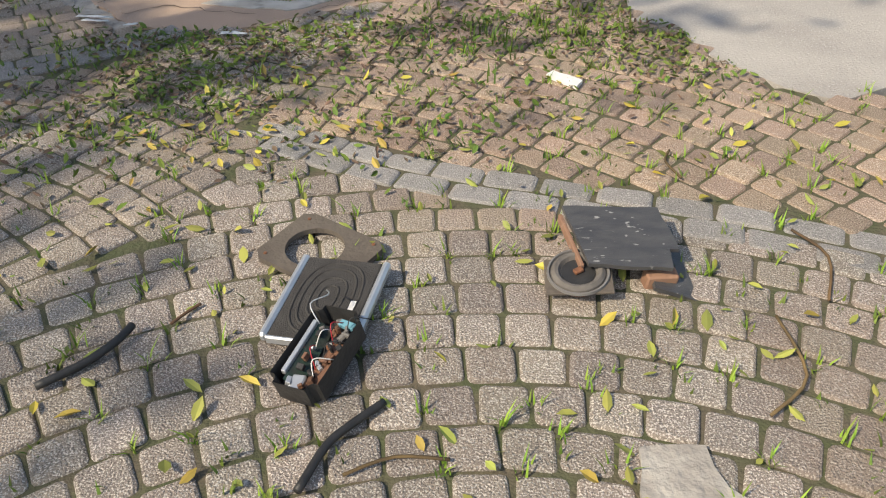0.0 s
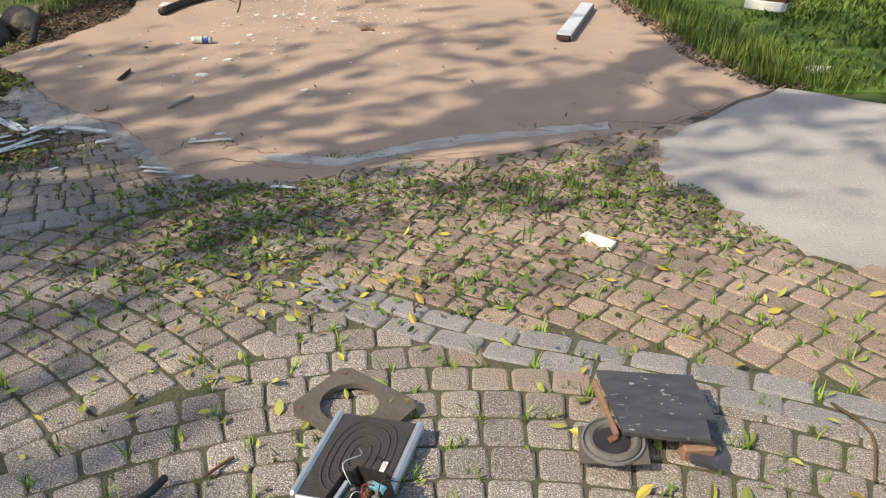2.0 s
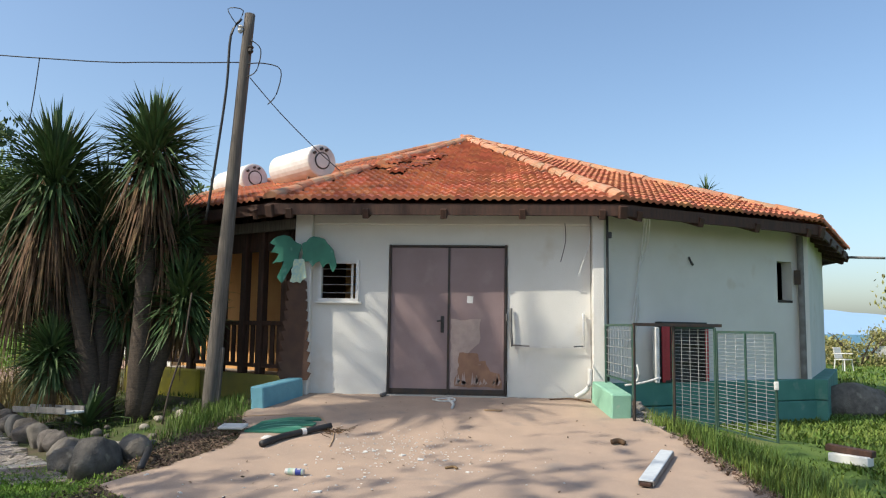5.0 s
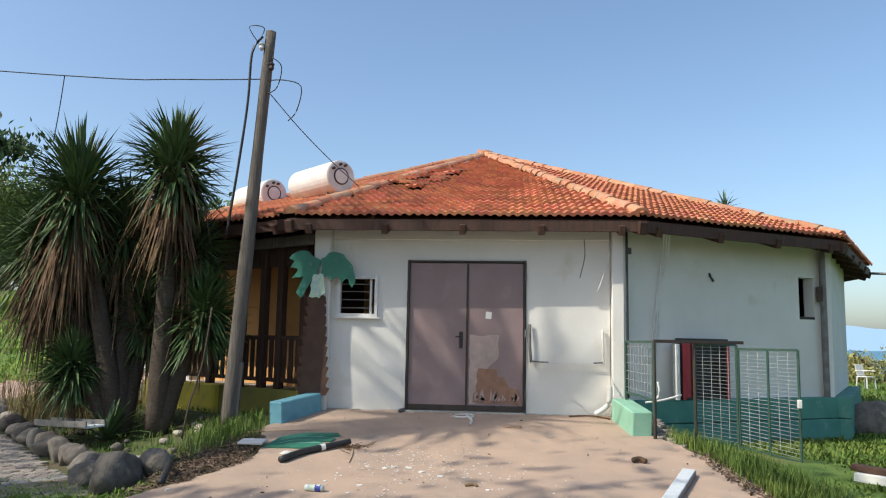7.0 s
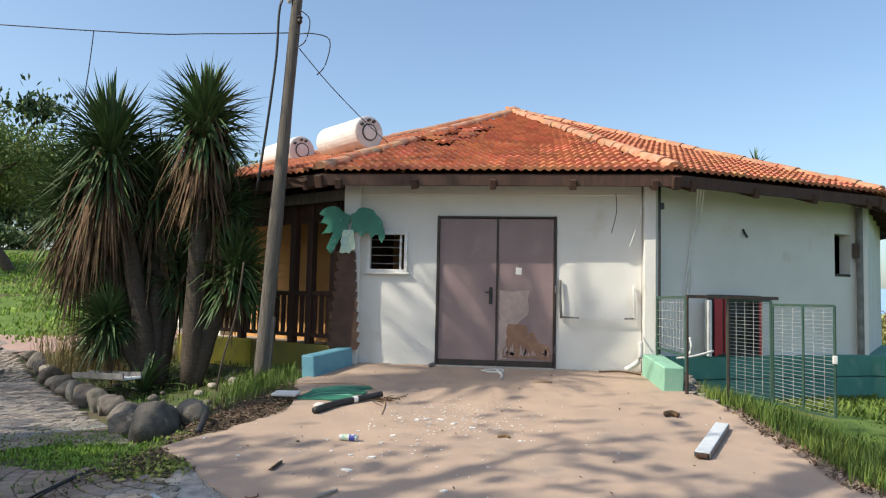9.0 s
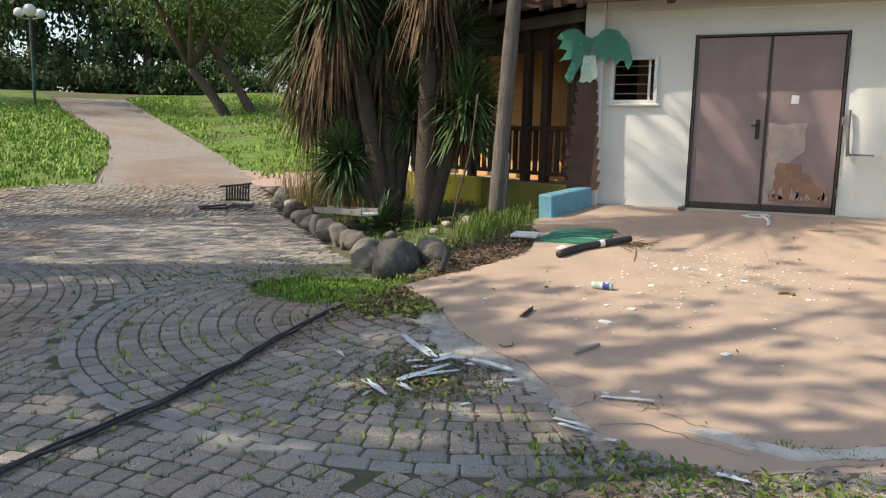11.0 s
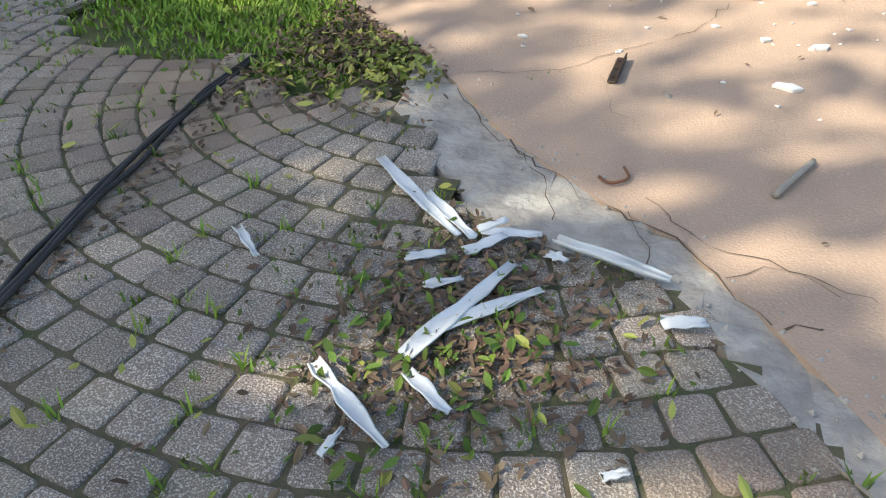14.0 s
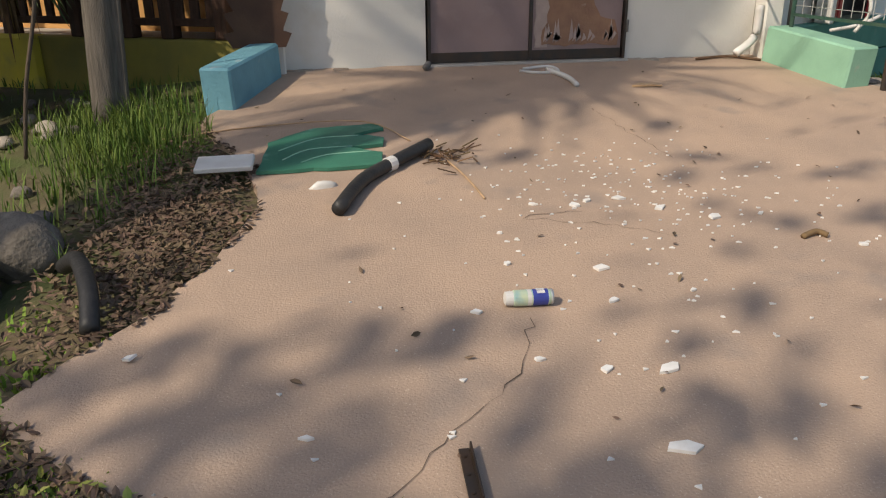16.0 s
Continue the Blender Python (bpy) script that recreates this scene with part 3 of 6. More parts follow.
# rest of the roof, plain courses
rv = [tuple(eave3(i, 0.0)) for i in range(12)] + [tuple(APEX)]
raw("roof_covering", rv, [(i, (i + 1) % 12, 12) for i in (3, 4, 5, 6, 7, 8, 9)], M_TILE, building)

cap_v, cap_f = [], []
for j, (y, r) in enumerate(((0.0, 0.125), (0.44, 0.10))):
    for i in range(8):
        an = math.pi * i / 7
        cap_v.append((r * math.cos(an), y, r * 0.8 * math.sin(an)))
for i in range(7):
    cap_f.append((i, i + 8, i + 9, i + 1))
cap_f.append(tuple(range(8)))
cap_mesh = bpy.data.meshes.new("ridge_tile")
cap_mesh.from_pydata(cap_v, [], cap_f)
cap_mesh.materials.append(M_RIDGE)
for i in (0, 1, 2, 3, 11):
    a = eave3(i, 0.03)
    d = (APEX + Vector((0, 0, 0.04))) - a
    q = d.to_track_quat("Y", "Z").to_matrix().to_4x4()
    n = int(d.length / 0.37)
    for k in range(n + 1):
        if i == 0 and k in (9, 10, 13):
            continue
        ob = new("ridge_tile", cap_mesh)
        ob.parent = building
        ob.matrix_basis = Matrix.Translation(a + d * (k / (n + 0.6)) + Vector((0, 0, rt.uniform(-0.01, 0.015)))) @ q @ pose(0, 0, 0, 2, rt.uniform(-5, 5), rt.uniform(-4, 4))
part("ridge_knob", lathe([(0.2, -0.05), (0.19, 0.08), (0.1, 0.16)], 12, Matrix.Translation(APEX)), M_RIDGE, building)

# ---- veranda on the tank side ----
V0, V1 = Vector((-1.5, 10.12)), Vector((-5.0, 12.25))
VD = (V1 - V0).normalized()
VN = Vector((-VD.y, VD.x)) * -1
if VN.y < 0:
    VN = -VN
veranda = thing("veranda", "dark wooden veranda with balustrade on a yellow plinth", "veranda", pose(0, 0, 0))


def on_ver(u, off=0.0):
    p = V0 + VD * u + VN * off
    return p.x, p.y


VL = (V1 - V0).length
part("plinth_wall", beam((*on_ver(-0.05, 0), 0.52), (*on_ver(VL, 0), 0.52), 0.16, 0.66, 0.012), M_OLIVE, veranda)
part("plinth_panel", beam((*on_ver(1.95, -0.05), 0.52), (*on_ver(3.0, -0.05), 0.52), 0.16, 0.68, 0.03), M_YELLOW, veranda, "bright yellow painted stretch of the plinth")
part("veranda_floor", prism([on_ver(0, 0.08), on_ver(VL, 0.08), on_ver(VL, 2.4), on_ver(0, 2.4)], 0.06, pose(0, 0, 0.74)), M_CONC, veranda)
for u in (0.12, 0.62, 1.02, 1.55, 2.3, 3.1, 3.9):
    x, y = on_ver(u, 0.02 if u < 0.3 else 0.0)
    part("post", box((0.12, 0.12, 2.4), (x, y, 2.05), (0, 0, 149), 0.01), M_WOOD, veranda)
part("top_rail", beam((*on_ver(0.12), 1.62), (*on_ver(VL), 1.62), 0.09, 0.07, 0.008), M_WOOD, veranda)
part("bottom_rail", beam((*on_ver(0.12), 0.98), (*on_ver(VL), 0.98), 0.05, 0.06, 0.006), M_WOOD, veranda)
for k in range(26):
    u = 0.22 + k * 0.148
    x, y = on_ver(u)
    part("baluster", box((0.085, 0.03, 0.66), (x, y, 1.29), (0, 0, 149), 0.006), M_WOOD, veranda)
part("eave_beam", beam((*on_ver(-0.2, -0.12), 3.08), (*on_ver(VL, -0.12), 3.08), 0.08, 0.16, 0.008), M_GREYWOOD, veranda)
part("header_panel", beam((*on_ver(0, 0.03), 2.88), (*on_ver(VL, 0.03), 2.88), 0.04, 0.32), M_WOOD, veranda)
part("back_wall", beam((*on_ver(-0.2, 1.25), 2.0), (*on_ver(VL + 1, 1.25), 2.0), 0.15, 2.7), M_ORANGE, veranda)
part("end_wall", beam((*on_ver(0.02, 0.1), 2.0), (*on_ver(0.02, 1.2), 2.0), 0.05, 2.6), M_WOOD, veranda)
part("blue_notice", box((0.22, 0.02, 0.26), (*on_ver(2.45, 0.2), 1.35), (0, 0, 149)), M_BLUE, veranda, "pale blue notice behind the balusters")

# ---- double door ----
door = thing("door_1", "closed mauve laminated double door with peeled patches", "door", kind="structure", m=pose(0, 0, 0))
bm = bmesh.new()
box((0.022, 0.13, 2.16), (0.006, 10.035, 1.71), bm=bm)
box((0.022, 0.13, 2.16), (1.684, 10.035, 1.71), bm=bm)
box((1.655, 0.13, 0.022), (0.845, 10.035, 2.772), bm=bm)
part("door_frame", bm, M_DARKSTEEL, door)
left = part("door_leaf", box((0.835, 0.045, 2.115), (0.437, 10.03, 1.695), bevel=0.004), M_DOOR, door)
right = part("door_leaf", box((0.790, 0.045, 2.115), (1.272, 10.03, 1.695), bevel=0.004), M_DOOR, door)
part("kick_strip", box((0.83, 0.006, 0.08), (0.437, 10.002, 0.68)), M_DARKSTEEL, left)
part("kick_strip", box((0.785, 0.006, 0.08), (1.272, 10.002, 0.68)), M_DARKSTEEL, right)
part("meeting_strip", box((0.03, 0.012, 2.1), (0.862, 10.0, 1.695)), M_DARKSTEEL, left)
part("worn_patch", prism(ragged([(0.90, 0.74), (0.90, 1.72), (1.10, 1.70), (1.33, 1.72), (1.31, 1.38), (1.16, 1.24), (1.04, 1.22), (1.01, 0.74)], 0.012, 0.06, 1), 0.003, pose(0, 10.006, 0, 90, 0, 0)), M_PEEL, right, "paler patch where the laminate peeled")
part("bare_patch", prism(ragged([(0.96, 0.76), (1.0, 1.0), (1.03, 1.24), (1.29, 1.23), (1.31, 1.12), (1.40, 1.13), (1.47, 0.98), (1.60, 0.95), (1.63, 0.74)], 0.018, 0.05, 2), 0.003, pose(0, 10.002, 0, 90, 0, 0)), M_RAWWOOD, right, "bare reddish fibreboard patch")
rp = random.Random(8)
for k in range(22):
    x = rp.uniform(0.93, 1.58)
    part("paint_flake", prism([(x, 0.78), (x + 0.02, 0.78 + rp.uniform(0.05, 0.2)), (x + 0.045, 0.78 + rp.uniform(0.02, 0.08))], 0.002, pose(0, 9.998, 0, 90, 0, 0)), M_PEEL, right)
part("paper_sticker", box((0.085, 0.004, 0.10), (1.17, 10.005, 2.0), (0, 4, 0)), M_WHITEPAINT, right, "torn white paper sticker")
lockset = part("lock_plate", box((0.05, 0.012, 0.24), (0.775, 10.002, 1.64), bevel=0.005), M_BLACK, left, "black lock plate")
part("door_handle", beam((0.775, 9.95, 1.69), (0.70, 9.95, 1.685), 0.02, 0.02, 0.004), M_BLACK, lockset)
part("handle_rose", rod((0.775, 10.0, 1.69), (0.775, 9.94, 1.69), 0.022), M_BLACK, lockset)
for z in (0.9, 1.75, 2.55):
    part("hinge", rod((1.70, 9.965, z - 0.05), (1.70, 9.965, z + 0.05), 0.012), M_STEEL, right)

# ---- small barred window ----
win = thing("window_1", "small open window in a white steel frame with bars", "window", kind="structure", m=pose(0, 0, 0))
bm = bmesh.new()
for s, c in (((0.045, 0.10, 0.60), (-1.0275, 10.0, 2.25)), ((0.045, 0.10, 0.60), (-0.4725, 10.0, 2.25)), ((0.51, 0.10, 0.045), (-0.75, 10.0, 2.5275)), ((0.51, 0.10, 0.045), (-0.75, 10.0, 1.9725))):
    box(s, c, bm=bm)
part("window_frame", bm, M_WHITEPAINT, win)
for x in (-0.56,):
    part("window_bar", box((0.03, 0.03, 0.51), (x, 10.02, 2.25)), M_WHITEPAINT, win)
for z in (2.08, 2.2, 2.32, 2.43):
    part("grille_bar", rod((-1.0, 10.05, z), (-0.5, 10.05, z), 0.008, n=6), M_STEEL, win)
part("window_sill", box((0.68, 0.09, 0.03), (-0.75, 9.98, 1.935), bevel=0.005), M_WALL, win)

# ---- painted palm cut-out beside the window ----
palm = thing("palm_cutout", "painted plywood palm tree cut-out, green fronds on brown trunk", "decoration", pose(0, 9.80, 0))
fr = pose(0, 0, 0, 90, 0, 0)


def frond(points, seed):
    return prism(ragged(points, 0.018, 0.06, seed), 0.018, fr)


part("frond", frond([(-1.26, 2.78), (-1.10, 2.88), (-0.93, 2.84), (-0.80, 2.68), (-0.75, 2.45), (-0.80, 2.36), (-0.86, 2.5), (-0.95, 2.42), (-1.0, 2.52), (-1.10, 2.44), (-1.16, 2.52), (-1.24, 2.5)], 1), M_MURAL, palm)
part("frond", frond([(-1.27, 2.76), (-1.45, 2.88), (-1.62, 2.88), (-1.74, 2.78), (-1.66, 2.74), (-1.72, 2.64), (-1.60, 2.62), (-1.70, 2.48), (-1.52, 2.52), (-1.62, 2.28), (-1.55, 2.2), (-1.42, 2.42), (-1.30, 2.5)], 2), M_MURAL, palm)
part("frond", prism(ragged([(-1.36, 2.55), (-1.22, 2.55), (-1.18, 2.28), (-1.27, 2.2), (-1.42, 2.22)], 0.015, 0.05, 3), 0.018, pose(0, -0.021, 0, 90, 0, 0)), M_LABELPALE, palm, "pale heart of the palm")
tr = []
for k in range(10):
    z = 0.82 + k * 0.145
    tr += [(-1.13 - 0.005 * k, z), (-1.08 - 0.012 * k, z + 0.10), (-1.14 - 0.008 * k, z + 0.12)]
tl = []
for k in range(10):
    z = 0.82 + k * 0.145
    tl += [(-1.52 + 0.008 * k, z), (-1.58 + 0.012 * k, z + 0.10), (-1.50 + 0.01 * k, z + 0.12)]
part("trunk", prism(tr + tl[::-1], 0.018, pose(0, 0.022, 0, 90, 0, 0)), M_MURALTRUNK, palm)

# ---- low painted walls at the ends of the slab ----
bw = part("low_wall", beam((-1.60, 9.03, 0.57), (-1.28, 9.84, 0.65), 0.22, 0.41, 0.015), M_BLUE)
tagged(bw, "low faded blue painted concrete end wall", "low wall", kind="structure")
gw = part("low_wall", beam((3.14, 8.90, 0.58), (3.0, 9.8, 0.68), 0.26, 0.42, 0.015), M_GREENPAINT)
tagged(gw, "low pale green painted concrete end wall", "low wall", kind="structure")

# ---- wire fence and gate ----


def mesh_panel(name, a, b, z0a, z0b, z1, label, step=0.042, vstep=0.10, mid=True):
    a, b = Vector(a), Vector(b)
    f = thing(name, label, "fence", pose(0, 0, 0), group="wire fence panels")
    q = 0.018
    for p, z0 in ((a, z0a), (b, z0b)):
        part("post", rod((p.x, p.y, z0 - 0.08), (p.x, p.y, z1), q, n=8), M_FENCE, f)
    part("top_bar", beam((*a, z1), (*b, z1), 0.03, 0.03), M_FENCE, f)
    part("bottom_bar", beam((*a, z0a + 0.12), (*b, z0b + 0.12), 0.025, 0.025), M_FENCE, f)
    n = int((z1 - max(z0a, z0b) - 0.15) / step)
    for k in range(n):
        t = (k + 0.5) / n
        part("cross_wire", rod((*a, z0a + 0.14 + (z1 - z0a - 0.15) * t), (*b, z0b + 0.14 + (z1 - z0b - 0.15) * t), 0.0032, n=4), M_WIREMESH, f)
    n = max(2, int((b - a).length / vstep))
    for k in range(1, n):
        p = a.lerp(b, k / n)
        part("upright_wire", rod((*p, max(z0a, z0b) + 0.12), (*p, z1), 0.004, n=4), M_WIREMESH, f)
    return f


mesh_panel("wire_fence", (3.06, 9.70), (3.27, 8.80), 0.86, 0.82, 1.66, "rusty wire mesh panel with bent wires", 0.10, 0.09)
mesh_panel("wire_fence", (3.80, 8.95), (4.33, 9.0), 0.36, 0.27, 1.64, "green steel framed wire mesh fence panel")
gate = mesh_panel("wire_gate", (4.35, 9.0), (4.97, 8.70), 0.27, 0.14, 1.59, "green steel framed wire mesh gate standing ajar")
p = Vector((4.35, 9.0)).lerp(Vector((4.97, 8.7)), 0.5)
part("middle_post", rod((p.x, p.y, 0.22), (p.x, p.y, 1.6), 0.016, n=8), M_FENCE, gate)
part("latch", box((0.05, 0.04, 0.10), (4.96, 8.67, 0.95), bevel=0.006), M_WHITEPAINT, gate)
fr2 = thing("steel_fence", "dark steel pipe frame of a missing fence panel", "fence", pose(0, 0, 0))
part("post", rod((3.28, 8.80, 0.42), (3.28, 8.80, 1.68), 0.022, n=8), M_DARKSTEEL, fr2)
part("top_bar", beam((3.28, 8.80, 1.67), (4.42, 9.02, 1.67), 0.04, 0.04), M_DARKSTEEL, fr2)
part("post", rod((3.80, 8.92, 0.33), (3.80, 8.92, 1.67), 0.018, n=8), M_DARKSTEEL, fr2)

# red cabinet behind the fence
x, y = on_right(1.36, 0.09)
ang = math.degrees(math.atan2(RD.y, RD.x))
cab = thing("drinks_cabinet", "open red metal cabinet with a dark empty interior", "cabinet", pose(x, y, 0.845, 0, 0, ang))
for side in (-1, 1):
    part("side_panel", box((0.05, 0.14, 0.84), (side * 0.42, 0, 0.42), bevel=0.006), M_BLACK, cab)
    part("edge_strip", box((0.06, 0.02, 0.84), (side * 0.42, -0.082, 0.42), bevel=0.004), M_RED, cab, "red enamelled edge strip")
part("top_panel", box((0.89, 0.14, 0.04), (0, 0, 0.862), bevel=0.004), M_BLACK, cab)
part("bottom_panel", box((0.79, 0.14, 0.05), (0, 0, 0.025)), M_BLACK, cab)
part("back_panel", box((0.79, 0.02, 0.79), (0, 0.05, 0.445)), M_BLACK, cab)
for z in (0.3, 0.56):
    part("shelf", box((0.79, 0.10, 0.018), (0, 0, z)), M_BLACK, cab)
part("door_post", box((0.09, 0.03, 0.8), (-0.34, -0.066, 0.43), bevel=0.004), M_RED, cab)
part("door_post", box((0.06, 0.03, 0.8), (-0.22, -0.06, 0.43), bevel=0.004), M_RED, cab)
x, y = on_right(0.80, 0.17)
ac = thing("grille_panel", "white louvred grille standing on the plinth", "grille", pose(x, y, 0.845, 0, 0, ang + 60))
part("frame", box((0.22, 0.06, 0.80), (0, 0, 0.40), bevel=0.01), M_WHITEPAINT, ac)
for k in range(15):
    part("slat", box((0.18, 0.012, 0.02), (0, -0.034, 0.06 + k * 0.048), (35, 0, 0)), M_STEEL, ac)

# ---- pipes and cables on the walls ----


def run(name, pts, r, mat, label, cat="cable", n=6):
    return tagged(tube(name, pts, r, mat, n=n), label, cat)


run("drain_pipe", [(3.10, 9.79, 0.85), (3.10, 9.79, 2.0), (3.10, 9.79, 3.2)], 0.02, M_BLACK, "thin black pipe up the corner of the wall", "pipe")
tagged(part("junction_box", box((0.06, 0.05, 0.09), (3.13, 9.77, 2.92), bevel=0.008), M_BLACK), "small black junction box under the eave", "junction box")
for k in range(3):
    run("hanging_cable", [(*on_right(0.35 + k * 0.05, 0.5), 3.25), (*on_right(0.62 + k * 0.04, 0.12), 2.9 - k * 0.05), (*on_right(0.60, 0.03), 2.4), (*on_right(0.52 + k * 0.05, 0.03), 1.9), (*on_right(0.40 + 0.06 * k, 0.03), 1.35)],
        0.010, M_WHITEPAINT, "loose grey cable hanging down the plaster wall")
run("hanging_wire", [(2.52, 9.9, 3.1), (2.53, 9.9, 2.85), (2.46, 9.9, 2.55)], 0.006, M_BLACK, "short black wire hanging from the eave")
run("hanging_wire", [(2.87, 9.8, 2.9), (2.80, 9.78, 2.65), (2.70, 9.8, 2.35)], 0.009, M_WHITEPAINT, "loose white wire curling off the pilaster")
run("waste_pipe", [(2.86, 9.88, 1.05), (2.86, 9.88, 0.85), (2.80, 9.86, 0.75), (2.66, 9.84, 0.66)], 0.035, M_WHITEPAINT, "white waste pipe elbow at the wall foot", "pipe", 10)
run("bracket", [(1.76, 9.96, 1.88), (1.76, 9.94, 1.6), (1.78, 9.96, 1.34)], 0.022, M_STEEL, "grey steel bracket screwed to the wall", "bracket")
run("bracket", [(2.78, 9.96, 1.82), (2.78, 9.94, 1.6), (2.79, 9.96, 1.34)], 0.02, M_WHITEPAINT, "white steel bracket screwed to the wall", "bracket")
tagged(part("wall_rail", beam((1.78, 9.93, 1.34), (2.79, 9.93, 1.34), 0.02, 0.02), M_WHITEPAINT), "thin white rail between two wall brackets", "rail")
run("shelf_arm", [(1.78, 9.95, 1.36), (2.0, 9.55, 1.36)], 0.012, M_STEEL, "thin steel arm sticking out of the wall", "bracket")
run("shelf_arm", [(2.77, 9.95, 1.36), (2.62, 9.6, 1.36)], 0.012, M_STEEL, "thin steel arm sticking out of the wall", "bracket")
run("pipe_stub", [(3.35, 9.3, 0.86), (3.42, 9.25, 1.0), (3.40, 9.25, 1.15)], 0.016, M_WHITEPAINT, "bent white pipe stub by the plinth", "pipe")
run("pipe_stub", [(3.28, 9.5, 0.86), (3.5, 9.45, 0.90), (3.75, 9.5, 0.97)], 0.016, M_WHITEPAINT, "white hose end lying on the plinth", "pipe")
run("hole_plug", [(*on_right(1.62, 0.0), 2.72), (*on_right(1.60, 0.05), 2.66), (*on_right(1.64, 0.06), 2.6)], 0.018, M_BLACK, "black cable end sticking out of the wall", "cable")

# ---- solar water tanks on the roof ----


def tank(at, d, length, r, label):
    d = Vector(d).normalized()
    t = thing("water_tank", label, "water tank", Matrix.Translation(at) @ d.to_track_quat("Z", "Y").to_matrix().to_4x4(), group="solar water tanks")
    part("drum", lathe([(r * 0.9, 0.0), (r * 0.985, 0.012), (r, 0.03), (r, length - 0.03), (r * 0.9, length)], 28), M_WHITEPAINT, t, smooth=False)
    part("end_ring", lathe([(r * 0.46, -0.012), (r * 0.52, -0.012), (r * 0.52, 0.004), (r * 0.46, 0.004)], 24), M_DARKSTEEL, t)
    part("end_cap", lathe([(r * 0.30, -0.02), (r * 0.44, -0.014), (r * 0.44, 0.004)], 20), M_WHITEPAINT, t)
    for a in (0.6, 1.4, 1.9):
        part("fitting", rod((r * 0.72 * math.cos(a), r * 0.72 * math.sin(a), 0.0), (r * 0.72 * math.cos(a), r * 0.72 * math.sin(a), -0.05), 0.025), M_DARKSTEEL, t)
    return t


tank((-1.45, 11.6, 4.40), (-0.72, 0.69, 0.0), 1.35, 0.285, "white cylindrical solar water tank lying on the roof")
tank((-3.22, 13.4, 4.46), (-0.72, 0.69, 0.0), 1.3, 0.285, "white cylindrical solar water tank farther along the roof")
for (bx, by, bz) in ((-1.62, 11.76, 3.86), (-2.2, 12.3, 3.86)):
    stand = thing("tank_stand", "thin dark steel stand under the water tank", "stand", pose(bx, by, bz))
    for s in (-1, 1):
        part("leg", rod((s * 0.16, s * 0.16, 0.02), (s * 0.03, s * 0.03, 0.42), 0.016, n=6), M_DARKSTEEL, stand)
    part("foot_bar", rod((-0.2, -0.2, 0.03), (0.2, 0.2, 0.03), 0.016, n=6), M_DARKSTEEL, stand)

# ---- scattered stuff: blades and leaves, built from arrays ----
def blades(name, spots, rnd, mat, h=(0.05, 0.12), w=0.008, lean=0.5, per=5, spread=0.03, label="", cat="grass"):
    vs, fs = [], []
    for x, y in spots:
        z = land(x, y) - 0.03
        for _ in range(per):
            a = rnd.uniform(0, 6.28)
            px, py = x + rnd.gauss(0, spread), y + rnd.gauss(0, spread)
            hh = rnd.uniform(*h)
            ln = hh * rnd.uniform(0.1, lean)
            dx, dy = math.cos(a), math.sin(a)
            o = len(vs)
            vs += [(px - dy * w, py + dx * w, z), (px + dy * w, py - dx * w, z), (px + dx * ln * 0.4 + dy * w * 0.8, py + dy * ln * 0.4 - dx * w * 0.8, z + hh * 0.6),
                   (px + dx * ln * 0.4 - dy * w * 0.8, py + dy * ln * 0.4 + dx * w * 0.8, z + hh * 0.6), (px + dx * ln, py + dy * ln, z + hh)]
            fs += [(o, o + 1, o + 2, o + 3), (o + 3, o + 2, o + 4)]
    return tagged(raw(name, vs, fs, mat), label, cat, kind="stuff")


def leaves(name, spots, rnd, mat, size=(0.03, 0.07), lift=0.006, tilt=0.35, label="", cat="leaves"):
    vs, fs = [], []
    for x, y in spots:
        s = rnd.uniform(*size)
        w = s * rnd.uniform(0.36, 0.5)
        m = Matrix.Translation((x, y, land(x, y) + lift + s * 0.12)) @ Euler((rnd.gauss(0, tilt), rnd.gauss(0, tilt), rnd.uniform(0, 6.28))).to_matrix().to_4x4()
        cup = s * rnd.uniform(-0.1, 0.16)
        o = len(vs)
        for p in ((-s * 0.5, 0, 0), (-s * 0.2, w * 0.42, cup), (s * 0.15, w * 0.46, cup), (s * 0.5, 0, cup * 0.5), (s * 0.15, -w * 0.46, cup), (-s * 0.2, -w * 0.42, cup), (0, 0, 0)):
            vs.append(tuple(m @ Vector(p)))
        fs += [(o, o + 6, o + 1), (o + 1, o + 6, o + 2), (o + 2, o + 6, o + 3), (o + 3, o + 6, o + 4), (o + 4, o + 6, o + 5), (o + 5, o + 6, o)]
    return tagged(raw(name, vs, fs, mat), label, cat, kind="stuff")


def scatter(rnd, n, x0, x1, y0, y1, ok=lambda x, y: True):
    out = []
    for _ in range(n * 4):
        if len(out) >= n:
            break
        x, y = rnd.uniform(x0, x1), rnd.uniform(y0, y1)
        if ok(x, y):
            out.append((x, y))
    return out


def blob(rnd, n, cx, cy, sx, sy, ok=lambda x, y: True):
    return [p for p in ((rnd.gauss(cx, sx), rnd.gauss(cy, sy)) for _ in range(n)) if ok(*p)]


def paved(x, y):
    if inside((x, y), SLAB) or inside((x, y), CEMENT) or inside((x, y), PAD):
        return False
    if bed_in(x, y) > -0.12 and x < -1.3 and y > 5.2:
        return False
    if ((x + 2.75) / 0.95) ** 2 + ((y - 5.95) / 0.62) ** 2 < 1 or ((x + 1.85) / 0.5) ** 2 + ((y - 5.45) / 0.38) ** 2 < 1:
        return False
    return -12.4 < x < 4.5 and -2.5 < y < 13.6 and -0.75 * x + 0.66 * y < 16.3 and not (x > 3.6 and y > 2.2)


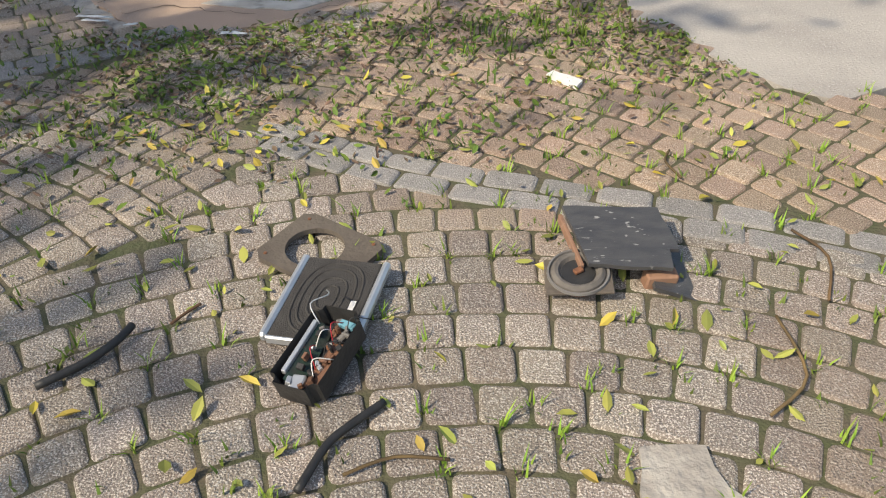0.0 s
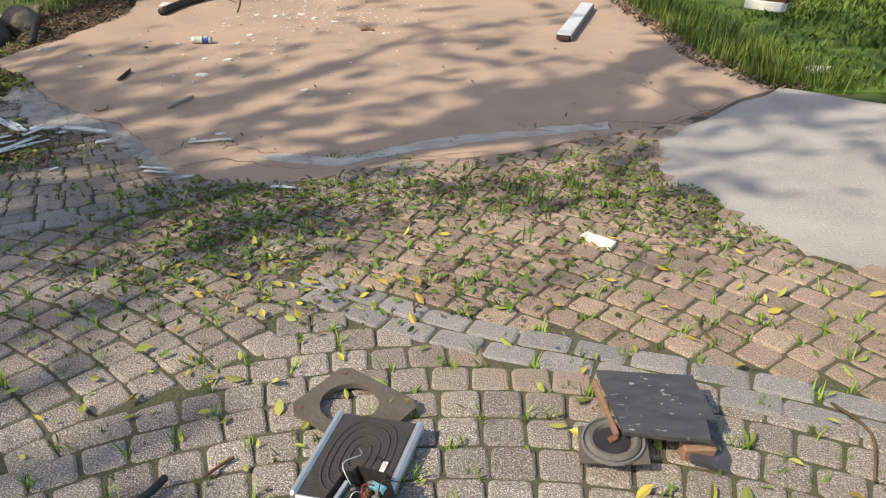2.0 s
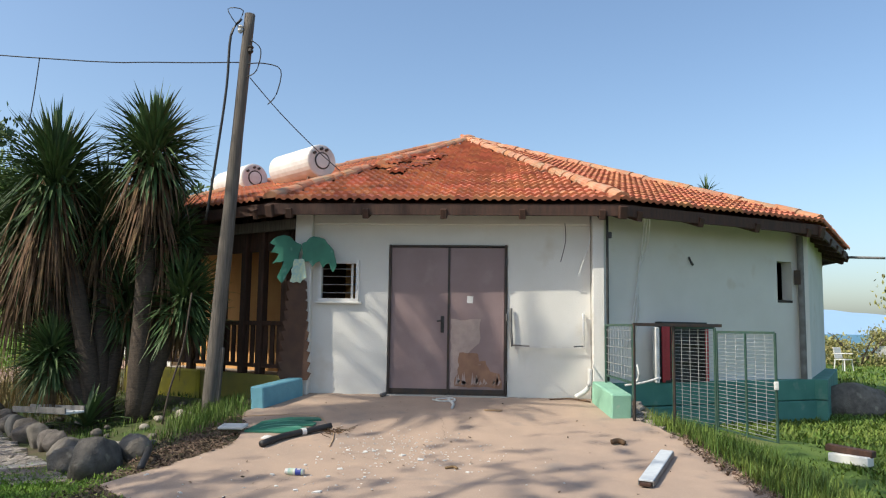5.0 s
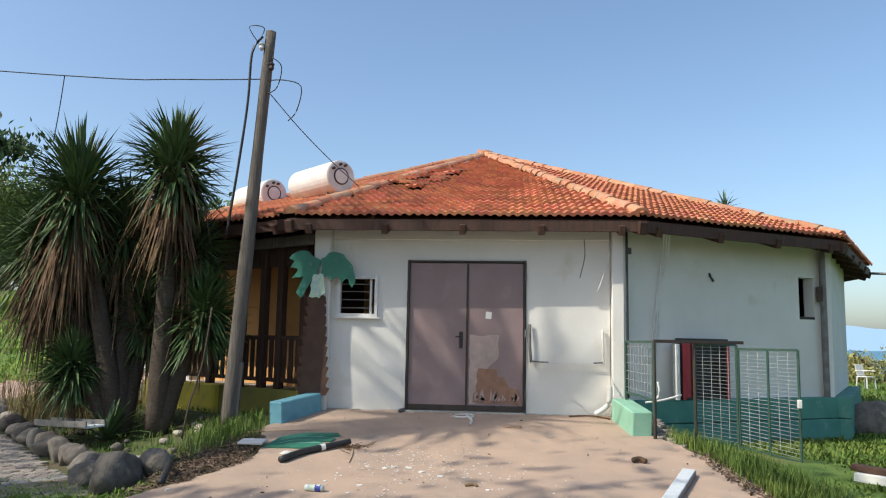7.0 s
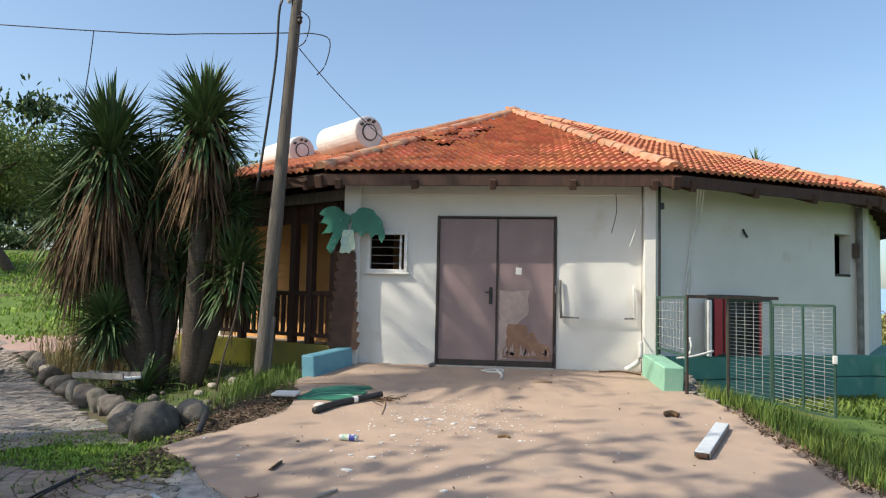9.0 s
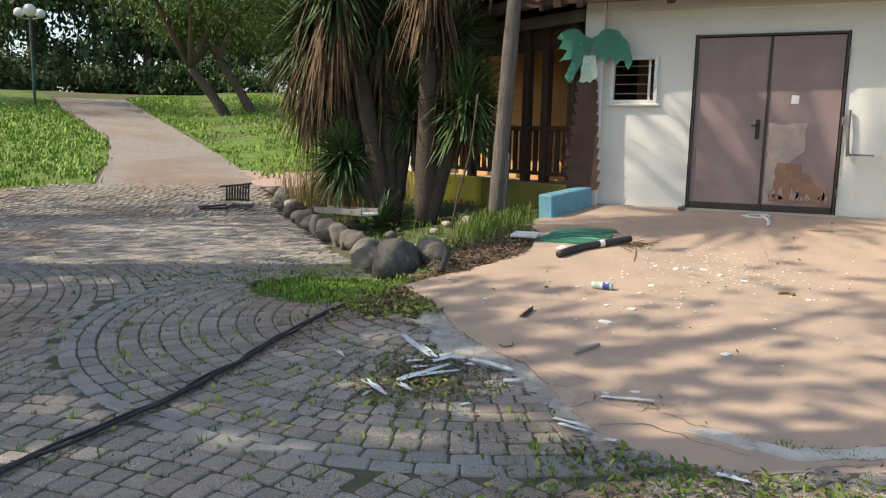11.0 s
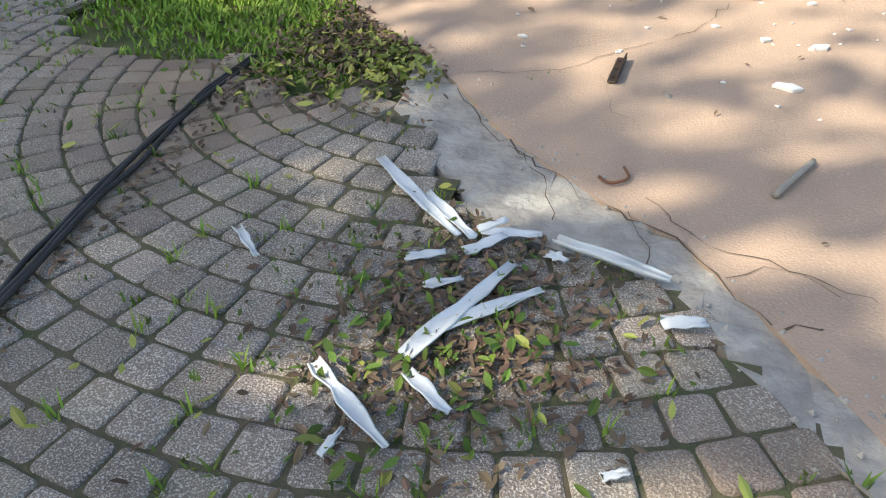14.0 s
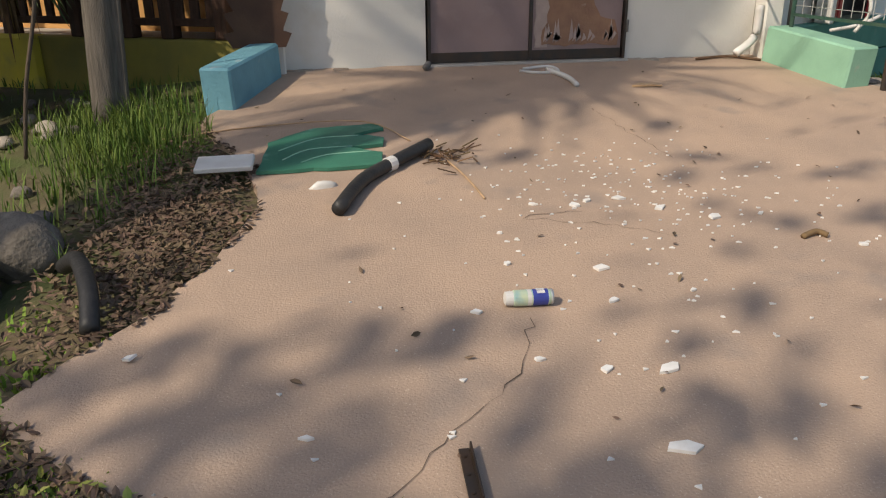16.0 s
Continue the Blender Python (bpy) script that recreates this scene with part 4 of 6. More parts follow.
rv = random.Random(21)
on_pave = lambda x, y: paved(x, y)
off_slab = lambda x, y: not inside((x, y), SLAB)
WEEDS = [(0.45, 2.3, 0.38, 0.30), (0.75, 2.62, 0.3, 0.2), (1.55, 3.2, 0.42, 0.14), (2.3, 3.15, 0.42, 0.26), (2.9, 3.3, 0.26, 0.35), (3.0, 2.75, 0.28, 0.25), (1.7, 2.2, 0.5, 0.25),
         (-0.95, 3.85, 0.22, 0.28), (0.6, 3.15, 0.4, 0.12), (-3.5, 6.2, 0.6, 0.35), (-4.5, 5.5, 0.9, 0.5), (1.2, 2.9, 0.6, 0.15)]
spots = []
for i, (cx, cy, sx, sy) in enumerate(WEEDS):
    spots += blob(rv, 130, cx, cy, sx, sy, on_pave)
blades("weeds", spots, rv, M_GRASS, (0.015, 0.05), 0.008, 1.4, 4, 0.03, "low green weeds in the paving joints", "weeds")
spots = scatter(rv, 260, 0.0, 4.0, -0.2, 3.4, on_pave) + scatter(rv, 300, -4, 1, 1.5, 5.2, on_pave)
blades("joint_grass", spots, rv, M_GRASS, (0.02, 0.065), 0.005, 0.9, 6, 0.014, "small grass tufts between the paving stones")
spots = blob(rv, 34, 2.35, 3.05, 0.36, 0.2, on_pave)
blades("tall_weeds", spots, rv, M_GRASS, (0.05, 0.14), 0.005, 0.6, 5, 0.02, "taller grass tufts at the edge of the paving")
spots = []
for cx, cy, sx, sy in ((-2.75, 6.0, 0.5, 0.33), (-2.0, 5.6, 0.3, 0.25), (-3.3, 6.6, 0.35, 0.35)):
    spots += blob(rv, 620 if cx < -2.5 else 300, cx, cy, sx, sy, off_slab)
blades("grass", spots, rv, M_BANK, (0.02, 0.055), 0.007, 1.4, 5, 0.03, "sunny patch of green grass beside the boulders")
bed_ok = lambda x, y: bed_in(x, y) > 0.1 and off_slab(x, y)
spots = blob(rv, 230, -2.1, 8.5, 0.22, 0.4, bed_ok) + blob(rv, 160, -2.3, 9.2, 0.35, 0.3, bed_ok)
blades("tall_grass", spots, rv, M_GRASS, (0.07, 0.22), 0.004, 0.7, 5, 0.03, "tall green grass around the wooden pole")
spots = scatter(rv, 1200, -8.5, -2.2, 7.0, 13.5, bed_ok)
blades("bed_grass", spots, rv, M_GRASS, (0.03, 0.10), 0.006, 0.9, 4, 0.04, "sparse grass in the rockery bed")
spots = blob(rv, 170, -6.6, 12.3, 0.55, 0.5, bed_ok) + blob(rv, 60, -5.3, 11.2, 0.3, 0.4, bed_ok)
blades("dry_grass", spots, rv, M_DRYGRASS, (0.35, 1.0), 0.006, 0.55, 7, 0.05, "tall dry yellow grass stalks")
lawn_r = lambda x, y: inside((x, y), LAWN_R)
spots = scatter(rv, 5200, 3.5, 9.5, 4.8, 14.0, lawn_r)
blades("lawn_grass", spots, rv, M_GRASS, (0.03, 0.10), 0.014, 1.3, 4, 0.06, "lush broad-leaved green weeds of the lawn")
spots = [(slab_right(y) + rv.uniform(0.05, 0.75), y) for y in (rv.uniform(5.0, 9.0) for _ in range(900))]
blades("verge_grass", spots, rv, M_GRASS, (0.08, 0.26), 0.005, 0.8, 5, 0.04, "long grass along the edge of the slab")
spots = scatter(rv, 3500, 8, 26, 12, 44, lawn_r)
blades("lawn_grass", spots, rv, M_GRASS, (0.06, 0.15), 0.03, 0.8, 4, 0.15, "green grass of the far lawn")
hill = lambda x, y: inside((x, y), LAWN_HILL) or inside((x, y), LAWN_L)
spots = scatter(rv, 9000, -28, -7, 7.5, 32, hill)
blades("bank_grass", spots, rv, M_BANK, (0.05, 0.14), 0.022, 0.8, 4, 0.10, "bright green grass of the path banks")

leaves("fallen_leaves", scatter(rv, 150, 0.2, 3.6, -0.2, 2.6, on_pave) + scatter(rv, 120, -3, 1, 2, 5, on_pave), rv, M_LEAFGREEN, (0.035, 0.075), label="fresh green fallen leaves on the paving")
leaves("fallen_leaves", scatter(rv, 60, 0.2, 3.6, -0.2, 2.8, on_pave) + blob(rv, 40, 1.0, 2.1, 0.4, 0.3, on_pave), rv, M_LEAFYELLOW, (0.035, 0.075), label="yellow fallen leaves on the paving")
spots = []
for cx, cy, sx, sy in WEEDS:
    spots += blob(rv, 190, cx, cy, sx, sy, on_pave)
leaves("dead_leaves", spots + blob(rv, 900, -0.92, 3.92, 0.2, 0.24, on_pave), rv, M_LEAFBROWN, (0.022, 0.048), label="brown dead leaves caught among the weeds")
leaves("weed_leaves", [p for q in WEEDS for p in blob(rv, 240, *q, on_pave)], rv, M_GRASS, (0.02, 0.055), 0.012, 0.5, label="small broad weed leaves in the joints")
litter = blob(rv, 5200, -1.75, 7.15, 0.24, 0.75, lambda x, y: bed_in(x, y) > -0.25 and not inside((x - 0.03 + 0.07 * noise.noise((x * 5, y * 5, 0)), y), SLAB)) + blob(rv, 1500, -1.85, 5.55, 0.27, 0.27, off_slab)
leaves("leaf_litter", litter, rv, M_LEAFBROWN, (0.025, 0.055), 0.004, 0.4, label="thick brown leaf litter along the slab edge")
spots = [(slab_right(y) + rv.uniform(-0.12, 0.3), y) for y in (rv.uniform(4.95, 8.2) for _ in range(1300))]
leaves("leaf_litter", spots, rv, M_LEAFBROWN, (0.03, 0.06), 0.004, 0.5, label="brown leaf litter between slab and lawn")
on_slab = lambda x, y: inside((x, y), SLAB)
leaves("slab_leaves", scatter(rv, 110, -1.6, 4.0, 3.6, 9.7, on_slab), rv, M_LEAFBROWN, (0.02, 0.05), label="scattered dry leaf scraps on the slab")
leaves("edge_leaves", blob(rv, 400, -1.75, 5.35, 0.25, 0.2, off_slab), rv, M_LEAFGREEN, (0.03, 0.06), 0.01, 0.5, label="green and yellow leaves on the grass edge")


# ---- trees ----
def crown(name, rnd, centres, n, size, mat, parent):
    vs, fs = [], []
    for _ in range(n):
        c, r = rnd.choice(centres)
        p = Vector(c) + Vector((rnd.gauss(0, 1), rnd.gauss(0, 1), rnd.gauss(0, 0.55))) * r * 0.55
        m = Euler((rnd.uniform(0, 6.28), rnd.uniform(0, 6.28), rnd.uniform(0, 6.28))).to_matrix()
        s = size * rnd.uniform(0.6, 1.4)
        o = len(vs)
        for q in ((-s, 0, 0), (0, s * 0.45, s * 0.1), (s, 0, 0), (0, -s * 0.45, s * 0.1)):
            vs.append(tuple(p + m @ Vector(q)))
        fs.append((o, o + 1, o + 2, o + 3))
    return raw(name, vs, fs, mat, parent)


def tree(at, height, spread, seed, mat, label, n=5000, leaf=0.11, trunk_r=0.16, fork=0.25, limbs=7, lean=0.12, crown_from=0.4):
    rnd = random.Random(seed)
    x, y = at
    t = thing("tree", label, "tree", pose(x, y, land(x, y) - 0.1))
    top = Vector((rnd.uniform(-lean, lean) * height, rnd.uniform(-lean, lean) * height, height * fork))
    tube("trunk", [(0, 0, 0), tuple(top * 0.5 + Vector((0.05, 0.03, 0))), tuple(top)], [trunk_r * 1.2, trunk_r, trunk_r * 0.85], M_BARK, t, n=9)
    centres = []
    for k in range(limbs):
        a = 6.28 * k / limbs + rnd.uniform(-0.4, 0.4)
        rr = spread * rnd.uniform(0.35, 0.85)
        tip = Vector((top.x + math.cos(a) * rr, top.y + math.sin(a) * rr, height * rnd.uniform(crown_from + 0.15, 0.92)))
        mid = top.lerp(tip, 0.5) + Vector((rnd.uniform(-0.3, 0.3), rnd.uniform(-0.3, 0.3), height * 0.06))
        tube("limb", [tuple(top), tuple(mid), tuple(tip)], [trunk_r * 0.6, trunk_r * 0.4, trunk_r * 0.16], M_BARK, t, n=7)
        centres += [(tuple(tip), spread * rnd.uniform(0.34, 0.52)), (tuple(mid.lerp(tip, 0.6) + Vector((rnd.uniform(-1, 1) * spread * 0.25, rnd.uniform(-1, 1) * spread * 0.25, height * 0.04))), spread * rnd.uniform(0.28, 0.46))]
    crown("crown", rnd, centres, n, leaf, mat, t)
    return t


def shrub(at, h, r, seed, mat, label, n=900, leaf=0.14):
    rnd = random.Random(seed)
    x, y = at
    t = thing("shrub", label, "shrub", pose(x, y, land(x, y) - 0.05))
    for k in range(5):
        a = rnd.uniform(0, 6.28)
        tube("stem", [(0, 0, 0), (math.cos(a) * r * 0.3, math.sin(a) * r * 0.3, h * 0.4), (math.cos(a) * r * 0.6, math.sin(a) * r * 0.6, h * 0.75)], [0.05, 0.03, 0.015], M_BARK, t, n=5)
    crown("foliage", rnd, [((rnd.uniform(-r, r) * 0.6, rnd.uniform(-r, r) * 0.6, h * rnd.uniform(0.06, 0.72)), h * 0.33) for _ in range(9)], n, leaf, mat, t)
    return t


# the spreading tree on the bank has two stems
tree((-19.6, 25.3), 6.9, 4.6, 31, M_FOLIAGE, "spreading green tree with forked dark trunks on the bank", 8500, 0.10, 0.2, 0.28, 8, 0.16)
tree((-18.6, 25.7), 6.0, 3.2, 32, M_FOLIAGE, "leaning green tree beside the forked tree", 6500, 0.10, 0.17, 0.36, 5, 0.22)
tree((-30.5, 20.0), 8.5, 4.6, 33, M_FOLIAGE, "leafy green tree over the paved path", 8000, 0.10, 0.2, 0.35, 7, crown_from=0.35)
for k, (x, y, h) in enumerate(((-40, 33, 15), (-44, 37, 17), (-37, 39, 16), (-33, 43, 11), (-28, 47, 7), (-47, 30, 16), (-22, 50, 6), (-50, 24, 15), (-40, 45, 18), (-15, 52, 6), (-9, 55, 6), (-52, 38, 16), (-47, 44, 16), (-35, 50, 9), (-29, 54, 7), (-55, 31, 16), (-57, 22, 15), (-34, 36, 9), (-45, 20, 9), (-26, 42, 6), (-19, 45, 6), (-12, 47, 5))):
    tree((x, y), h, 3.8, 50 + k, M_DARKFOL, "tall dark eucalyptus in the woods behind the path", 3600, 0.26, 0.32, 0.4, 9, 0.04, 0.05)
for k, (x, y, h, r) in enumerate(((-27.5, 36, 2.6, 3), (-31, 34.5, 2.4, 2.6), (-36, 33, 2.8, 3), (-22, 38, 3, 3.2), (-17, 38, 3.2, 3.2), (-13, 35, 3, 3), (-37, 28, 2.6, 2.5), (-42, 26, 3, 3), (-33, 40, 4.5, 4), (-39, 36, 4.5, 4), (-45, 31, 4.5, 4), (-28, 44, 4.5, 4), (-23, 46, 4.5, 4), (-18, 47, 4.5, 4), (-49, 25, 4.5, 4), (-13, 48, 4, 4), (-40, 31, 3, 3), (-35, 36, 3, 3), (-21, 12.5, 1.7, 2.0), (-26, 15, 1.9, 2.2), (-9, 33, 2.8, 3))):
    shrub((x, y), h, r, 80 + k, M_DARKFOL, "dark green shrub at the edge of the woods", 3500, 0.15)
tree((16.6, 23.5), 4.8, 2.3, 40, M_OLIVEFOL, "sparse olive-yellow tree on the lakeside lawn", 9000, 0.075, 0.16, 0.3, 7, 0.2, 0.35)
for k, (x, y) in enumerate(((17.2, 33.5), (20.5, 36), (24, 38), (14.2, 37))):
    shrub((x, y), 1.9, 2.1, 95 + k, M_OLIVEFOL, "dry yellowish shrub near the lake shore", 2600, 0.08)
# tall trees behind the walker, out of sight, that dapple the forecourt
for k, (x, y, h) in enumerate(((-11.6, -2.6, 13.5), (-11.0, -7.2, 13.0), (-14.8, -1.5, 15), (-8.6, -0.3, 13.0), (-4.6, 0.1, 14.0), (-17.2, 4.2, 14.0), (-19.5, 0.5, 15.0))):
    tree((x, y), h, 3.4, 60 + k, M_DARKFOL, "tall eucalyptus tree casting dappled shade", (1700, 1700, 2600, 380, 900, 2200, 2400)[k], 0.17, 0.28, 0.5, 6, 0.05, 0.45)


def yucca_head(rnd, parent, top, r, n=360, skirt=110, hang=1.25):
    for nm, mat, cnt, lo, hi, dry in (("green_leaves", M_YUCCA, n, -52, 88, False), ("dead_leaves", M_DRYLEAF, skirt, -88, -52, True)):
        vs, fs = [], []
        for k in range(cnt):
            az = rnd.uniform(0, 6.28)
            el = radians(lo + (hi - lo) * rnd.random() ** (0.9))
            ln = r * rnd.uniform(0.75, 1.12)
            if dry:
                ln *= rnd.uniform(0.6, 1.0) * hang
            d = Vector((math.cos(az) * math.cos(el), math.sin(az) * math.cos(el), math.sin(el)))
            side = Vector((-math.sin(az), math.cos(az), 0))
            start = Vector(top) + Vector((0, 0, rnd.uniform(-0.6, 0.05) * r)) + d * 0.05
            if dry:
                depth = rnd.random()
                start = Vector(top) + Vector((0, 0, (-0.15 - hang * 0.75 * depth) * r)) + Vector((math.cos(az), math.sin(az), 0)) * rnd.uniform(0.05, 0.40 - 0.26 * depth) * r
            droop = ln * (rnd.uniform(0.02, 0.16) if el > -0.2 else rnd.uniform(0.08, 0.3))
            mid = start + d * ln * 0.55
            tip = start + d * ln + Vector((0, 0, -droop))
            w = (0.025 if not dry else 0.016) * max(1.0, r / 1.1)
            keel = Vector((0, 0, -w * 0.5))
            o = len(vs)
            vs += [tuple(start - side * w * 0.6), tuple(start + keel), tuple(start + side * w * 0.6), tuple(mid + side * w), tuple(mid + keel), tuple(mid - side * w), tuple(tip)]
            fs += [(o, o + 1, o + 4, o + 5), (o + 1, o + 2, o + 3, o + 4), (o + 5, o + 4, o + 6), (o + 4, o + 3, o + 6)]
        raw(nm, vs, fs, mat, parent)


def yucca(at, heads, label, seed):
    rnd = random.Random(seed)
    x, y = at
    t = thing("yucca", label, "yucca", pose(x, y, land(x, y) - 0.05))
    for hx, hy, hz, r in heads:
        tube("trunk", [(0, 0, 0), (hx * 0.5, hy * 0.5, hz * 0.5), (hx, hy, hz)], [0.15, 0.13, 0.11, 0.10], M_TRUNK, t, n=10)
        yucca_head(rnd, t, (hx, hy, hz), r, 600, 360 if hz > 2.6 else 110, 1.3 if hz > 2.6 else 0.9)
    return t


yucca((-3.50, 9.55), ((0.05, 0.0, 4.05, 0.88), (0.15, 0.45, 2.85, 0.78), (0.45, 0.35, 1.9, 0.75)), "tall yucca with green head and brown dead-leaf skirt", 1)
yucca((-4.15, 9.75), ((-0.75, -0.25, 3.72, 1.02), (-1.35, 0.1, 3.05, 0.98), (-0.30, 0.35, 3.15, 0.85), (-0.95, 0.5, 2.3, 0.85), (0.1, 0.5, 1.9, 0.75), (-0.5, 0.5, 1.4, 0.7), (-0.7, -0.1, 1.1, 0.6)), "many-headed yucca with hanging dead leaves", 2)
# agave at their foot
ag = thing("agave", "grey-green agave rosette at the foot of the yuccas", "agave", pose(-4.10, 9.35, land(-4.10, 9.35)))
ra = random.Random(5)
for k in range(26):
    az, el, ln = ra.uniform(0, 6.28), radians(ra.uniform(15, 80)), ra.uniform(0.6, 0.95)
    d, sd = Vector((math.cos(az), math.sin(az), 0)), Vector((-math.sin(az), math.cos(az), 0))
    vs, fs = [], []
    for j in range(5):
        q = j / 4
        p = d * ln * q * math.cos(el) + Vector((0, 0, ln * q * math.sin(el) - 0.28 * q * q * ln))
        w = 0.035 * (1 - q ** 2.2) + 0.002
        vs += [tuple(p - sd * w + Vector((0, 0, 0.012))), tuple(p), tuple(p + sd * w + Vector((0, 0, 0.012)))]
    for j in range(4):
        fs += [(j * 3, j * 3 + 1, j * 3 + 4, j * 3 + 3), (j * 3 + 1, j * 3 + 2, j * 3 + 5, j * 3 + 4)]
    raw("leaf", vs, fs, M_YUCCA, ag)
# tall fan palm behind the walker, out of sight, whose fronds shade the door
sp = thing("palm_tree", "tall fan palm shading the door", "palm tree", pose(-6.9, 4.7, land(-6.9, 4.7)))
tube("trunk", [(0, 0, 0), (0.1, 0, 5), (0, 0, 10.6)], [0.22, 0.18, 0.16], M_BARK, sp, n=8)
yucca_head(random.Random(19), sp, (0, 0, 10.8), 1.8, 55, 8)
# second palm out of sight, added to shade the wall left of the door
sp = thing("palm_tree", "tall unseen fan palm beside the first, shading the wall", "palm tree", pose(-8.3, 4.3, land(-8.3, 4.3)))
tube("trunk", [(0, 0, 0), (0.1, 0, 5), (0, 0, 10.9)], [0.22, 0.18, 0.16], M_BARK, sp, n=8)
yucca_head(random.Random(23), sp, (0, 0, 11.1), 1.6, 170, 60)
# far palm behind the roof
fp = thing("palm_tree", "distant fan palm showing above the roof", "palm tree", pose(9.9, 30.0, land(9.9, 30.0)))
tube("trunk", [(0, 0, 0), (0.1, 0, 4), (0, 0, 7.0)], [0.22, 0.18, 0.16], M_BARK, fp, n=8)
yucca_head(random.Random(9), fp, (0, 0, 7.1), 0.75, 90, 30)


# ---- rockery ----
def boulder(at, size, seed, mat=M_ROCK, label="rounded dark basalt boulder bordering the bed", sub=3, name="boulder", sink=0.25):
    rnd = random.Random(seed)
    bm = bmesh.new()
    bmesh.ops.create_icosphere(bm, subdivisions=sub, radius=1.0)
    off = Vector((seed * 3.7, seed * 1.3, 0))
    cuts = [(Vector((rnd.gauss(0, 1), rnd.gauss(0, 1), rnd.gauss(0.2, 0.8))).normalized(), rnd.uniform(0.62, 0.85)) for _ in range(8)]
    for v in bm.verts:
        k = 1 + 0.22 * noise.noise(v.co * 1.1 + off) + 0.07 * noise.noise(v.co * 3.3 + off)
        co = v.co * k
        for cut, depth in cuts:
            over = co.dot(cut) - depth
            if over > 0:
                co = co - cut * over * 0.85
        co *= 1 + 0.04 * noise.noise(v.co * 6 + off)
        v.co = Vector((co.x * size[0], co.y * size[1], co.z * size[2])) * 1.08
    bmesh.ops.rotate(bm, verts=bm.verts[:], cent=(0, 0, 0), matrix=Matrix.Rotation(rnd.uniform(0, 6.28), 3, "Z"))
    ob = part(name, bm, mat, None, smooth=True)
    ob.location = (at[0], at[1], land(*at) - 0.03 + size[2] * (1 - sink * 1.6))
    return tagged(ob, label, name, group="rockery stones")


boulder((-2.62, 6.9), (0.29, 0.25, 0.24), 1, label="large rounded basalt boulder at the corner of the bed")
boulder((-3.10, 7.25), (0.22, 0.18, 0.16), 2)
boulder((-2.38, 7.28), (0.21, 0.18, 0.16), 3)
rr = random.Random(6)
line = [(-3.45, 7.75), (-3.75, 8.1), (-4.05, 8.45), (-4.38, 8.72), (-4.7, 9.05), (-5.0, 9.38), (-5.3, 9.62), (-5.62, 9.98), (-5.95, 10.3), (-6.35, 10.7), (-6.75, 11.2), (-7.15, 11.7), (-7.55, 12.1), (-7.95, 12.5), (-8.4, 12.95)]
for k, p in enumerate(line):
    boulder(p, (rr.uniform(0.17, 0.25), rr.uniform(0.14, 0.2), rr.uniform(0.12, 0.19)), 10 + k, M_PALE if k in (6, 11) else M_ROCK,
            "pale limestone in the boulder row" if k in (6, 11) else "rounded dark basalt boulder bordering the bed")
boulder((-5.95, 12.0), (0.35, 0.28, 0.24), 40, label="big brown-grey boulder inside the bed")
boulder((-4.6, 10.4), (0.18, 0.15, 0.13), 41)
for k in range(46):
    x, y = rr.uniform(-6.0, -2.4), rr.uniform(7.6, 10.3)
    if bed_in(x, y) > 0.25:
        s = rr.uniform(0.04, 0.11)
        boulder((x, y), (s, s * 0.8, s * 0.6), 60 + k, M_PALE if rr.random() < 0.55 else M_ROCK, "small loose stone in the rockery bed", 2, "stone")
fl = tagged(part("flat_stone", prism(ragged([(-0.22, -0.1), (0.2, -0.12), (0.24, 0.08), (-0.18, 0.12)], 0.03, 0.07, 2), 0.06, pose(-2.85, 7.85, land(-2.85, 7.85) + 0.01)), M_PALE), "flat pale stone slab in the bed", "stone")
pk = thing("plank", "long white-grey trough lying across the boulders", "plank", pose(-4.75, 9.45, 0.34, -3, 4, 140))
part("base_board", box((2.1, 0.24, 0.03), (0, 0, 0), bevel=0.006), M_PVC, pk)
for s in (-1, 1):
    part("side_board", box((2.1, 0.02, 0.08), (0, s * 0.12, 0.035), bevel=0.004), M_STEEL, pk)
run("bent_hose", [(-2.12, 7.0, 0.22), (-2.02, 6.85, 0.30), (-1.93, 6.6, 0.27), (-1.90, 6.42, 0.18)], 0.035, M_BLACK, "short bent black hose end in the leaf litter", "hose", 10)

# ---- wooden pole and overhead wires ----
pole = thing("utility_pole", "leaning weathered wooden pole with loose wires", "pole", pose(-2.36, 9.3, 0.33))
tube("shaft", [(0, 0, -0.05), (0.175, 0, 2.85), (0.35, 0, 5.70)], [0.105, 0.10, 0.09, 0.08, 0.075], M_GREYWOOD, pole, n=14, resample=6)
part("stub_post", box((0.10, 0.06, 1.0), (0.12, -0.02, 0.45), (0, 3, 0), 0.01), M_GREYWOOD, pole)
part("insulator", lathe([(0.02, 0), (0.04, 0.03), (0.03, 0.07), (0.045, 0.09), (0.02, 0.12)], 10, pose(0.24, -0.06, 5.4)), M_WHITEPAINT, pole)
part("insulator", lathe([(0.02, 0), (0.04, 0.03), (0.03, 0.07), (0.045, 0.09), (0.02, 0.12)], 10, pose(0.40, -0.05, 5.1)), M_DARKSTEEL, pole)
tube("down_cable", [(0.26, -0.08, 5.6), (0.12, -0.1, 5.35), (0.10, -0.12, 4.6), (0.0, -0.12, 3.6), (-0.12, -0.1, 2.7)], 0.018, M_BLACK, pole)
tube("loop_wire", [(0.2, -0.05, 5.5), (0.05, -0.08, 5.75), (0.28, -0.08, 5.72), (0.15, -0.08, 5.45)], 0.007, M_BLACK, pole)
tube("loose_wire", [(0.36, -0.05, 4.95), (0.6, -0.06, 4.95), (0.85, -0.06, 4.85), (0.80, -0.06, 4.5), (0.68, -0.06, 4.35)], 0.008, M_BLACK, pole)
